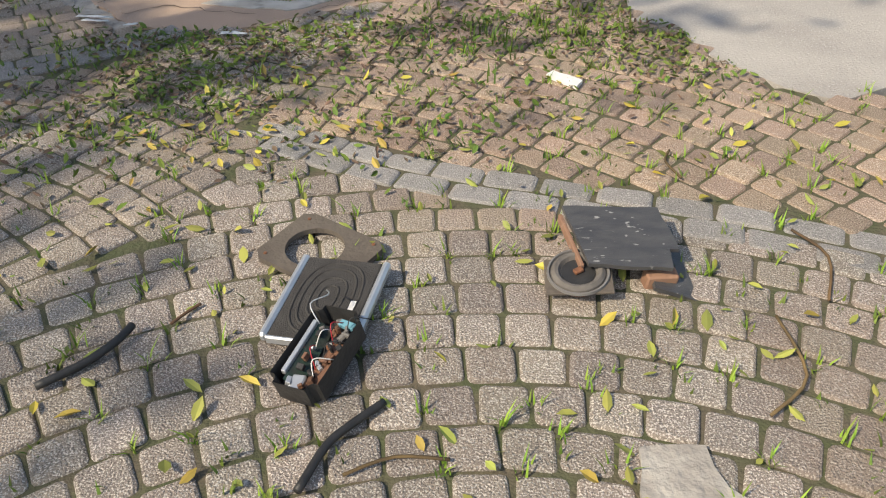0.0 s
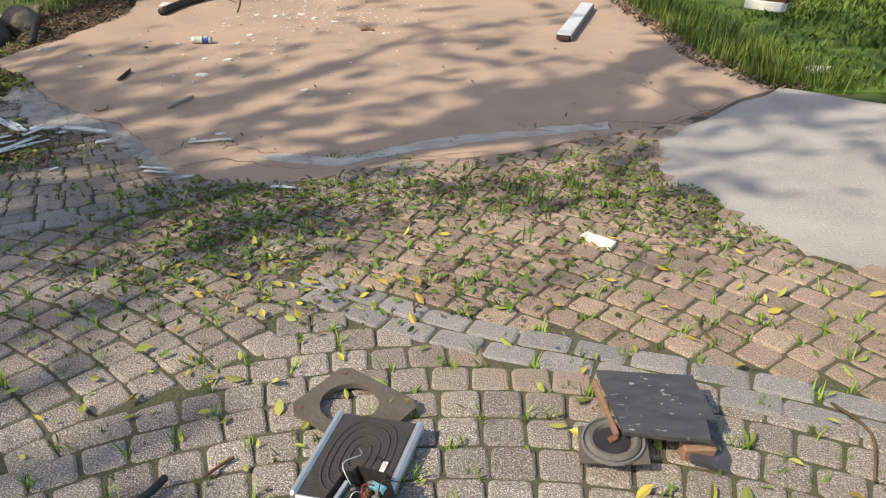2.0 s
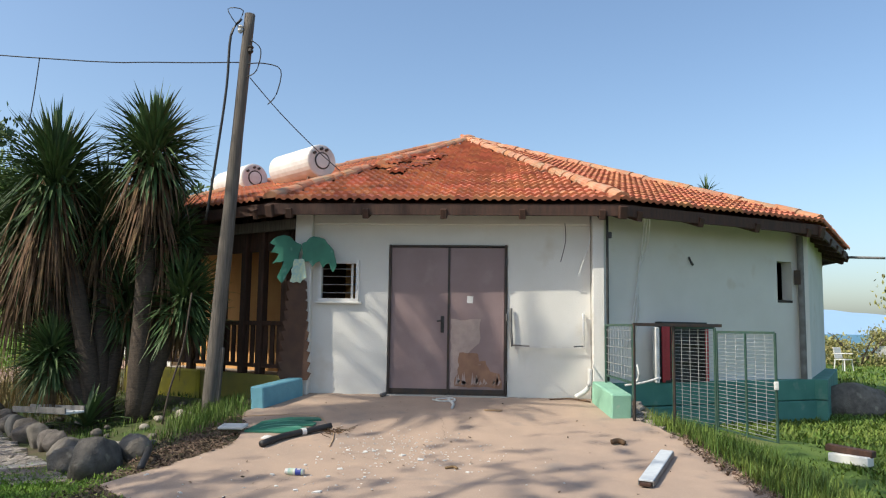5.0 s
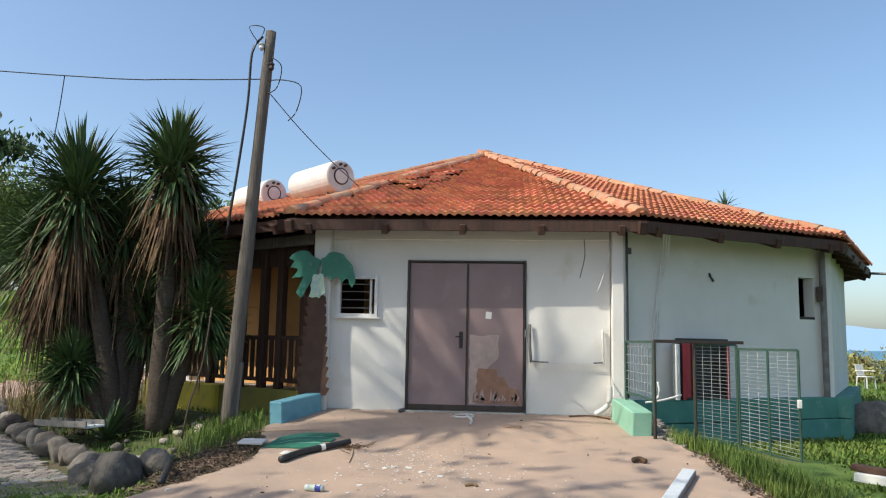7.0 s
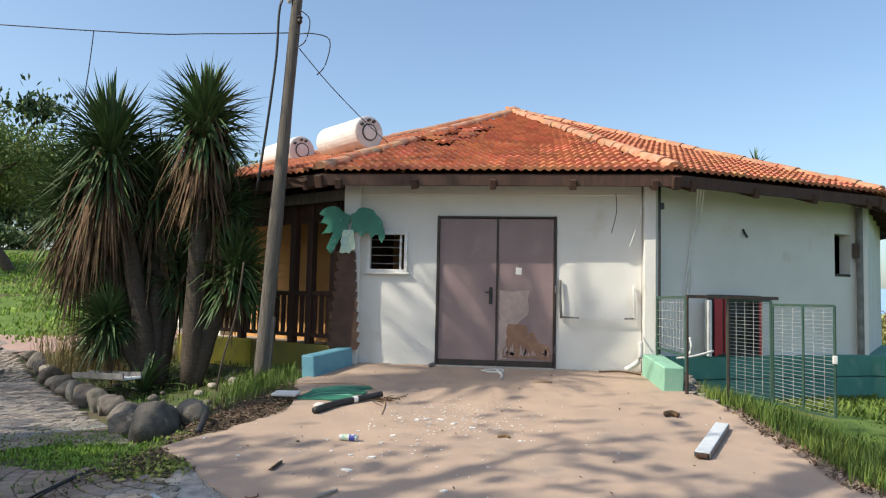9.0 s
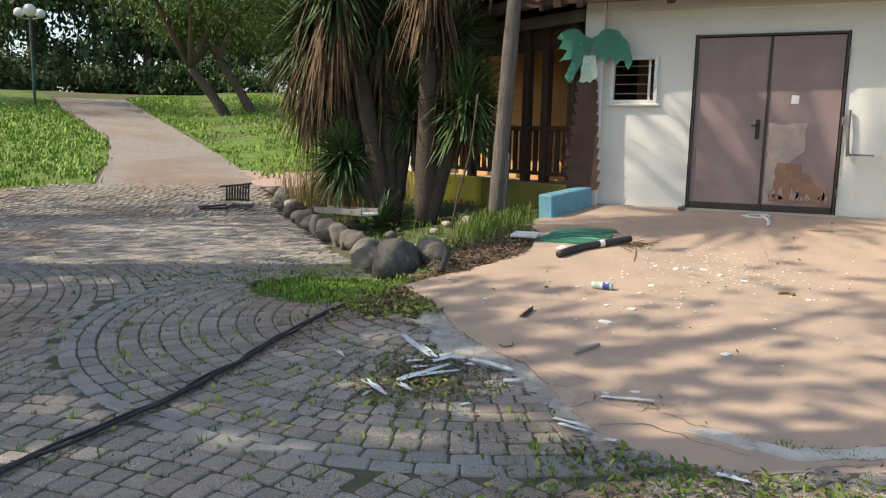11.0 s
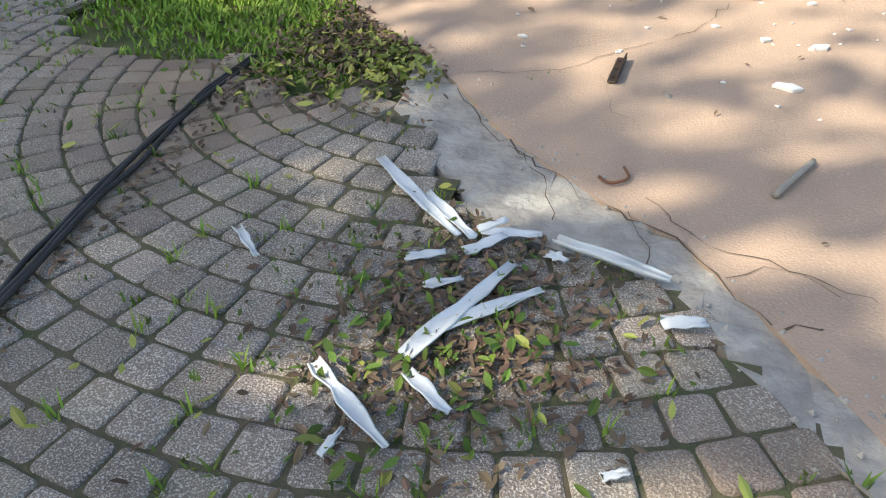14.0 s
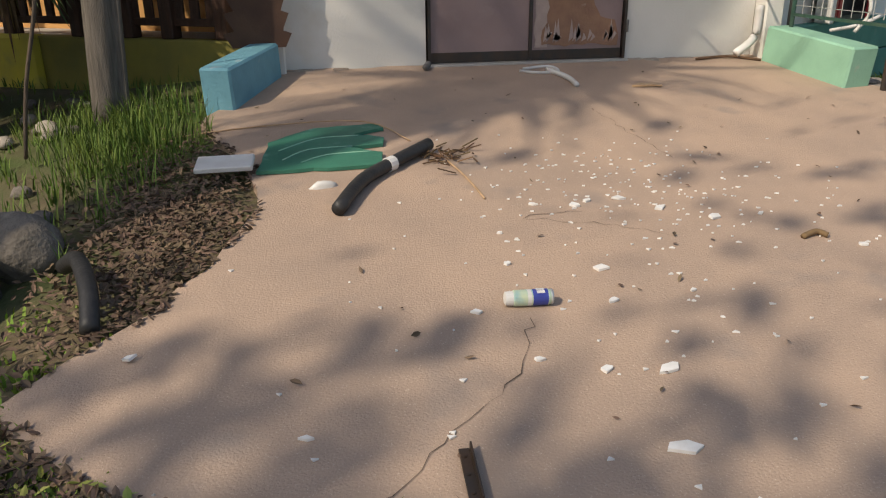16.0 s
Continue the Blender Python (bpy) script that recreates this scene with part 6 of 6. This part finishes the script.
rk = random.Random(55)
cv, cf = [], []
for k in range(150):
    i = rk.randrange(len(CEMENT))
    x, y = CEMENT[i][0] + rk.gauss(0, 0.05), CEMENT[i][1] + rk.gauss(0, 0.05)
    s = rk.uniform(0.005, 0.015)
    o = len(cv)
    for dx, dy, dz in ((1, 0, 0), (0, 1, 0), (-1, 0, 0), (0, -1, 0), (0.1, 0.1, 0.8)):
        cv.append((x + s * dx * rk.uniform(0.6, 1.2), y + s * dy * rk.uniform(0.6, 1.2), land(x, y) - 0.004 + s * dz))
    cf += [(o, o + 1, o + 4), (o + 1, o + 2, o + 4), (o + 2, o + 3, o + 4), (o + 3, o, o + 4)]
tagged(raw("cement_crumbs", cv, cf, M_CEMENT), "loose crumbs of broken cement along the edge", "rubble", kind="stuff")

# ---- long black cable ----
cable = thing("cable", "long black cable lying across the paving", "cable", pose(0, 0, 0))
rcab = random.Random(14)
for o in (0.0, 0.02, 0.036):
    pts = []
    for k in range(28):
        y = 5.4 - 5.4 * k / 27
        x = float(np.interp(y, [0, 1.2, 2.2, 2.9, 3.6, 4.3, 5.0, 5.4], [-2.0, -1.99, -2.0, -2.02, -2.11, -2.25, -2.33, -2.35]))
        pts.append((x + o + rcab.gauss(0, 0.009), y, 0.016 + rcab.uniform(0, 0.012)))
    tube("strand", pts, 0.0095, M_BLACK, cable, n=7, resample=3)
leaves("cable_litter", [(-2.0 - 0.12 * clamp((y - 2.9) * 0.8, 0, 2.8) + rcab.gauss(0, 0.05), y) for y in [rcab.uniform(1.5, 5.2) for _ in range(420)]], rcab, M_LEAFBROWN, (0.02, 0.045), label="brown leaf scraps caught along the cable")

# ---- loudspeaker remains ----
grille = thing("loudspeaker_grille", "grey loudspeaker front panel with aluminium side rails", "loudspeaker", pose(1.445, 1.02, 0.032, 3, -3, -18))
W2, H2 = 0.24, 0.345
part("cloth_panel", box((W2, H2, 0.02), (0, 0, 0), bevel=0.006), M_GREY, grille)
for s in (-1, 1):
    part("side_rail", box((0.024, H2 + 0.01, 0.032), (s * (W2 / 2 + 0.011), 0, 0.0), bevel=0.008), M_ALU, grille, "silver side rail")
part("bottom_rail", box((W2, 0.012, 0.028), (0, -H2 / 2 - 0.005, 0.0), bevel=0.004), M_ALU, grille)
part("badge", box((0.016, 0.045, 0.004), (0.085, -0.03, 0.0115)), M_WHITEPAINT, grille, "small white badge")
for k, (rx, ry) in enumerate(((0.095, 0.15), (0.075, 0.125), (0.05, 0.085), (0.028, 0.05))):
    pts = [(rx * math.copysign(abs(math.cos(a)) ** 0.8, math.cos(a)), ry * math.copysign(abs(math.sin(a)) ** 0.8, math.sin(a)), 0.0095) for a in [6.283 * i / 16 for i in range(17)]]
    tube("embossed_ring", pts, 0.0045, M_GREY, grille, n=5, resample=2)
ring = thing("speaker_baffle", "grey-brown board with a round loudspeaker hole", "loudspeaker", pose(1.41, 1.27, 0.012, 2, 2, -38))
outer = [(-0.16, -0.13), (0.17, -0.15), (0.18, 0.13), (-0.14, 0.13)]
bm = bmesh.new()
cnt = 32
ci, co = [], []
for z in (0.0, 0.02):
    a1, a2 = [], []
    for i in range(cnt):
        a = 2 * math.pi * i / cnt
        c, s = math.cos(a), math.sin(a)
        k = min(0.165 / max(abs(c), 1e-6), 0.135 / max(abs(s), 1e-6))
        a1.append(bm.verts.new((-0.02 + 0.095 * c, 0.095 * s, z)))
        a2.append(bm.verts.new((k * c, k * s, z)))
    ci.append(a1)
    co.append(a2)
for i in range(cnt):
    j = (i + 1) % cnt
    bm.faces.new((ci[1][i], co[1][i], co[1][j], ci[1][j]))
    bm.faces.new((ci[0][j], co[0][j], co[0][i], ci[0][i]))
    bm.faces.new((ci[0][i], ci[1][i], ci[1][j], ci[0][j]))
    bm.faces.new((co[0][j], co[1][j], co[1][i], co[0][i]))
bmesh.ops.recalc_face_normals(bm, faces=bm.faces[:])
part("board", bm, M_MDF, ring)
for x, y in ((-0.13, 0.10), (0.13, 0.11), (0.14, -0.11), (-0.13, -0.11)):
    part("screw", rod((x, y, 0.018), (x, y, 0.023), 0.006, n=8), M_RUST, ring)
tray = thing("circuit_tray", "open black plastic case full of circuit boards", "electronics", pose(1.435, 0.775, 0.055, 9, -8, -30))
bmt = bmesh.new()
bmesh.ops.create_cube(bmt, size=1.0, matrix=Matrix.Diagonal((0.15, 0.27, 0.07, 1)))
bmesh.ops.bevel(bmt, geom=[e for e in bmt.edges if abs((e.verts[0].co - e.verts[1].co).z) > 0.05], offset=0.025, segments=3, affect="EDGES")
bmt.faces.ensure_lookup_table()
topf = max(bmt.faces, key=lambda f: f.calc_center_median().z)
ins = bmesh.ops.inset_region(bmt, faces=[topf], thickness=0.007)
bmesh.ops.translate(bmt, verts=topf.verts[:], vec=(0, 0, -0.058))
part("case", bmt, M_BLACK, tray)
part("circuit_board", box((0.05, 0.20, 0.004), (-0.03, -0.005, -0.002), (0, 35, 3)), M_PCB, tray, "green circuit board")
part("circuit_board", box((0.045, 0.15, 0.006), (0.032, -0.03, -0.005), (0, -12, -4)), M_COPPER, tray, "brown circuit board")
part("terminal_strip", box((0.014, 0.18, 0.016), (-0.055, 0.0, 0.016), (0, 0, 2), 0.002), M_ALU, tray)
part("teal_connector", box((0.05, 0.022, 0.016), (0.035, 0.10, 0.012), (0, 0, -8), 0.003), M_BLUE, tray)
part("capacitor", rod((0.03, 0.05, 0.0), (0.045, 0.085, 0.006), 0.010), M_STEEL, tray)
part("transformer", box((0.04, 0.05, 0.03), (-0.01, -0.10, -0.01), (0, 0, 8), 0.004), M_ALU, tray)
for k in range(6):
    a = rg.uniform(-0.05, 0.05)
    tube("wire", [(a, -0.08 + 0.03 * k, 0.0), (a + rg.uniform(-0.03, 0.03), -0.05 + 0.03 * k, 0.045), (a + rg.uniform(-0.06, 0.06), -0.02 + 0.03 * k, 0.02)], 0.0016, (M_WHITEPAINT, M_RED, M_BLACK)[k % 3], tray, n=5)
for k in range(26):
    x, y = rg.uniform(-0.055, 0.055), rg.uniform(-0.115, 0.115)
    part("component", box((rg.uniform(0.006, 0.02), rg.uniform(0.008, 0.028), rg.uniform(0.008, 0.02)), (x, y, rg.uniform(0.0, 0.014)), (rg.uniform(-25, 25), rg.uniform(-25, 25), rg.uniform(0, 90)), 0.0015),
         (M_BLACK, M_COPPER, M_RUST, M_BLACK, M_ALU, M_STEEL)[k % 6], tray)
tube("loose_wire", [(-0.04, 0.08, 0.02), (-0.075, 0.11, 0.06), (-0.05, 0.16, 0.05), (-0.09, 0.2, 0.02)], 0.002, M_ALU, tray, n=5)
black = thing("speaker_board", "black laminated board resting on a loudspeaker", "board", pose(2.35, 1.16, 0.085, 5, 3, -3))
part("top_sheet", prism(ragged([(-0.17, 0.14), (-0.13, -0.13), (0.12, -0.145), (0.13, -0.06), (0.16, -0.06), (0.14, 0.14)], 0.004, 0.05, 3), 0.014), M_BOARDBLACK, black)
part("under_sheet", prism(ragged([(0.05, 0.15), (0.06, -0.17), (0.19, -0.19), (0.17, 0.13)], 0.005, 0.05, 5), 0.014, pose(0.02, 0, -0.035, 2, 12, -3)), M_BOARDBLACK, black)
part("raw_edge", box((0.012, 0.24, 0.03), (-0.16, 0.0, -0.018), (0, 0, 8), 0.002), M_RAWWOOD, black)
part("support", box((0.10, 0.05, 0.06), (0.10, -0.12, -0.055), (0, 0, 5), 0.006), M_RAWWOOD, black)
spk = thing("loudspeaker", "bare rusty loudspeaker driver on a square plate", "loudspeaker", pose(2.19, 1.04, 0.012, 8, -4, -8))
part("plate", box((0.20, 0.14, 0.012), (0, 0, 0.035), bevel=0.003), M_MDF, spk)
part("magnet", lathe([(0.045, -0.01), (0.05, 0.0), (0.05, 0.028)], 20), M_RUST, spk)
part("surround", lathe([(0.052, 0.042), (0.06, 0.055), (0.07, 0.058), (0.08, 0.05), (0.083, 0.042)], 28, pose(0, 0.01, 0)), M_RUBBER, spk)
part("rim_ring", lathe([(0.084, 0.042), (0.087, 0.05), (0.092, 0.05), (0.094, 0.042)], 28, pose(0, 0.01, 0)), M_STEEL, spk)
part("cone", lathe([(0.051, 0.0445), (0.03, 0.0425), (0.012, 0.0425)], 24, pose(0, 0.01, 0)), M_BLACK, spk)
part("voice_coil", box((0.03, 0.02, 0.012), (0.0, 0.01, 0.052), (0, 0, 30), 0.003), M_RUST, spk)
run("cut_hose", [(0.70, 0.76, 0.02), (0.80, 0.83, 0.022), (0.87, 0.90, 0.03), (0.90, 0.965, 0.03)], 0.012, M_BLACK, "cut piece of black hose on the paving", "hose", 9)
run("cut_hose", [(1.40, 0.38, 0.02), (1.46, 0.50, 0.022), (1.52, 0.56, 0.022), (1.60, 0.625, 0.02)], 0.011, M_BLACK, "cut piece of black hose near the case", "hose", 9)
tagged(part("cement_patch", prism(ragged([(2.14, 0.2), (2.2, 0.44), (2.36, 0.43), (2.42, 0.2), (2.3, 0.05)], 0.02, 0.05, 3), 0.012, pose(0, 0, -0.004)), M_CEMENT), "pale cement patch on the paving", "patch", kind="structure")
for k, pts in enumerate((((2.7, 1.6), (2.68, 1.72), (2.72, 1.8)), ((2.55, 0.5), (2.7, 0.62), (2.72, 0.85)), ((1.0, 0.98), (1.04, 1.03), (1.07, 1.06)), ((1.5, 0.42), (1.62, 0.46), (1.75, 0.44)), ((2.9, 0.9), (3.0, 1.1), (2.95, 1.25)))):
    run("twig", [(x, y, 0.012) for x, y in pts], 0.005, M_DRYLEAF, "thin brown twig on the paving", "twig", 5)

# ---- paving stones, laid in rising arcs ----
bed_v, bed_f = [], []
for iy in range(-17, 92):
    for ix in range(-83, 31):
        x, y = ix * 0.15, iy * 0.15
        if paved(x, y):
            o = len(bed_v)
            bed_v += [(x + dx, y + dy, land(x + dx, y + dy) - 0.0095) for dx, dy in ((-0.075, -0.075), (0.075, -0.075), (0.075, 0.075), (-0.075, 0.075))]
            bed_f.append((o, o + 1, o + 2, o + 3))
pavement = tagged(raw("pavement", bed_v, bed_f, M_JOINT), "grey and reddish cobble paving laid in arcs", "pavement", kind="structure")
rc = random.Random(12)
FAN_A, FAN_A_R = Vector((-1.3, 5.65)), 2.86
BORDER = [(1.05, 2.19), (1.27, 2.05), (1.54, 1.86), (1.87, 1.69), (2.26, 1.54), (2.62, 1.39), (2.88, 1.28), (3.3, 1.06), (3.9, 0.62), (4.4, 0.2)]
BORDER_W = 0.235


def border_y(x):
    return float(np.interp(x, [p[0] for p in BORDER], [p[1] for p in BORDER]))


def field(x, y):
    """Which fan of the paving a spot belongs to; None on the border courses."""
    d = math.hypot(x - FAN_A.x, y - FAN_A.y)
    if d < FAN_A_R:
        return "a"
    if d < FAN_A_R + 0.245:
        return None
    if x > 1.05 and -0.09 < (y - border_y(x)) * 0.9 < BORDER_W / 2 - 0.012:
        return None
    if x > 1.05 and y < border_y(x) or 0.1 < x <= 1.05 and y < 0.75 + (x - 0.1) * 0.95:
        return "lower"
    if x > 1.05 + 0.45 * max(0.0, y - 2.2) and y > 0:
        return "upper"
    if x > -0.6 and y > 0:
        return "middle"
    return "west" if x < -4.3 else "south"


FANS = {"a": ((-1.3, 5.65), M_COBBLE), "lower": ((1.7, -1.2), M_COBBLE), "upper": ((0.2, -0.5), M_COBBLEWARM), "middle": ((-1.0, 0.0), M_COBBLE),
        "south": ((-1.3, -2.6), M_COBBLE), "west": ((-7.4, 2.0), M_COBBLE)}


def stone_verts(seed):
    """A worn square stone of side one: rounded corners, a rolled rim and a slightly domed top."""
    r = random.Random(seed)
    loop = []
    for i, (cx, cy) in enumerate(((-0.5, -0.5), (0.5, -0.5), (0.5, 0.5), (-0.5, 0.5))):
        c = r.uniform(0.09, 0.17)
        px, py = cx + r.uniform(-0.025, 0.025), cy + r.uniform(-0.025, 0.025)
        a, b, m = (px, py - math.copysign(c, cy)), (px - math.copysign(c, cx), py), (px - math.copysign(c * 0.3, cx), py - math.copysign(c * 0.3, cy))
        loop += [a, m, b] if i % 2 == 0 else [b, m, a]
    n = len(loop)
    loop.sort(key=lambda p: math.atan2(p[1], p[0]))
    v = [(x, y, -0.045) for x, y in loop] + [(x, y, -0.011) for x, y in loop] + [(x * 0.95, y * 0.95, -0.004) for x, y in loop] + [(x * 0.84, y * 0.84, 0.0) for x, y in loop]
    f = []
    for k in range(3):
        f += [(k * n + i, k * n + (i + 1) % n, (k + 1) * n + (i + 1) % n, (k + 1) * n + i) for i in range(n)]
    f.append(tuple(range(3 * n, 4 * n)))
    return v, f


STONES = [stone_verts(70 + k) for k in range(8)]
stone_meshes = {}
joined = {}
tuft_spots = []
singles = 0


def lay(x, y, turn, length, width, mat):
    """One stone, its length across the way it faces."""
    global singles
    if not paved(x, y):
        return
    k = rc.randrange(len(STONES))
    m = pose(x, y, land(x, y) + rc.uniform(-0.006, 0.004), rc.uniform(-1.3, 1.3), rc.uniform(-1.3, 1.3), math.degrees(turn) + rc.uniform(-2, 2)) @ Matrix.Diagonal((length, width, 1, 1))
    if 1.15 < x < 3.2 and 0.35 < y < 2.1 and singles < 300:
        if (k, mat.name) not in stone_meshes:
            me = bpy.data.meshes.new("paving_stone")
            me.from_pydata(*[STONES[k][0], [], STONES[k][1]])
            me.materials.append(mat)
            stone_meshes[(k, mat.name)] = me
        ob = new("paving_stone", stone_meshes[(k, mat.name)])
        ob.parent = pavement
        ob.matrix_basis = m
        singles += 1
    else:
        sv, sf = joined.setdefault(mat.name, ([], []))
        o = len(sv)
        sv += [tuple(m @ Vector(p)) for p in STONES[k][0]]
        sf += [tuple(i + o for i in q) for q in STONES[k][1]]
    if rc.random() < (0.42 if x > 1.9 and y < 2.6 else 0.24 if x > 0 else 0.2 if y > 2.4 and x > -4 else 0.06):
        c = m @ Vector((0.53, rc.uniform(-0.5, 0.5), 0)) if rc.random() < 0.5 else m @ Vector((rc.uniform(-0.5, 0.5), 0.53, 0))
        tuft_spots.append((c.x, c.y))


COURSE, JOINT = 0.138, 0.008
for name, (centre, mat) in FANS.items():
    cx, cy = centre
    for ring in range(2, 100):
        r = ring * COURSE + 0.03
        count = max(6, round(2 * math.pi * r / 0.139))
        start = rc.uniform(0, 6.28)
        step = 2 * math.pi / count
        for k in range(count):
            a = start + k * step
            x, y = cx + r * math.cos(a), cy + r * math.sin(a)
            if -12.4 < x < 4.5 and -2.5 < y < 13.6 and field(x, y) == name:
                lay(x, y, a + math.pi / 2, r * step - JOINT, COURSE - JOINT, mat)
# border courses of long smooth stones: round the fan, and along the gentle curve
for ring in (0, 1):
    r = FAN_A_R + 0.06 + ring * 0.118
    count = round(2 * math.pi * r / 0.205)
    for k in range(count):
        a = 2 * math.pi * (k + 0.5 * ring) / count
        lay(FAN_A.x + r * math.cos(a), FAN_A.y + r * math.sin(a), a + math.pi / 2, 2 * math.pi * r / count - JOINT, 0.118 - JOINT, M_COBBLEGREY)
for side in (-1, 1):
    x = 1.08 + (0.1 if side > 0 else 0)
    while x < 4.4:
        slope = math.atan2(border_y(x + 0.08) - border_y(x - 0.08), 0.16)
        lay(x - side * 0.06 * math.sin(slope), border_y(x) + side * 0.06 * math.cos(slope), slope, 0.194, 0.118 - JOINT, M_COBBLEGREY)
        x += 0.205 * math.cos(slope)
for mat in (M_COBBLE, M_COBBLEWARM, M_COBBLEGREY):
    sv, sf = joined[mat.name]
    tagged(raw("paving_stones", sv, sf, mat, pavement), kind="stuff")
near = [p for p in tuft_spots if p[1] < 6.5]
blades("joint_tufts", near, rc, M_BANK, (0.04, 0.085), 0.0035, 0.9, 9, 0.012, "yellow-green grass tufts growing in the paving joints")
leaves("joint_leaves", [(x + rc.gauss(0, 0.03), y + rc.gauss(0, 0.03)) for x, y in near if rc.random() < 0.5], rc, M_LEAFGREEN, (0.025, 0.05), 0.008, 0.6, label="small pale green leaves among the joint grass")
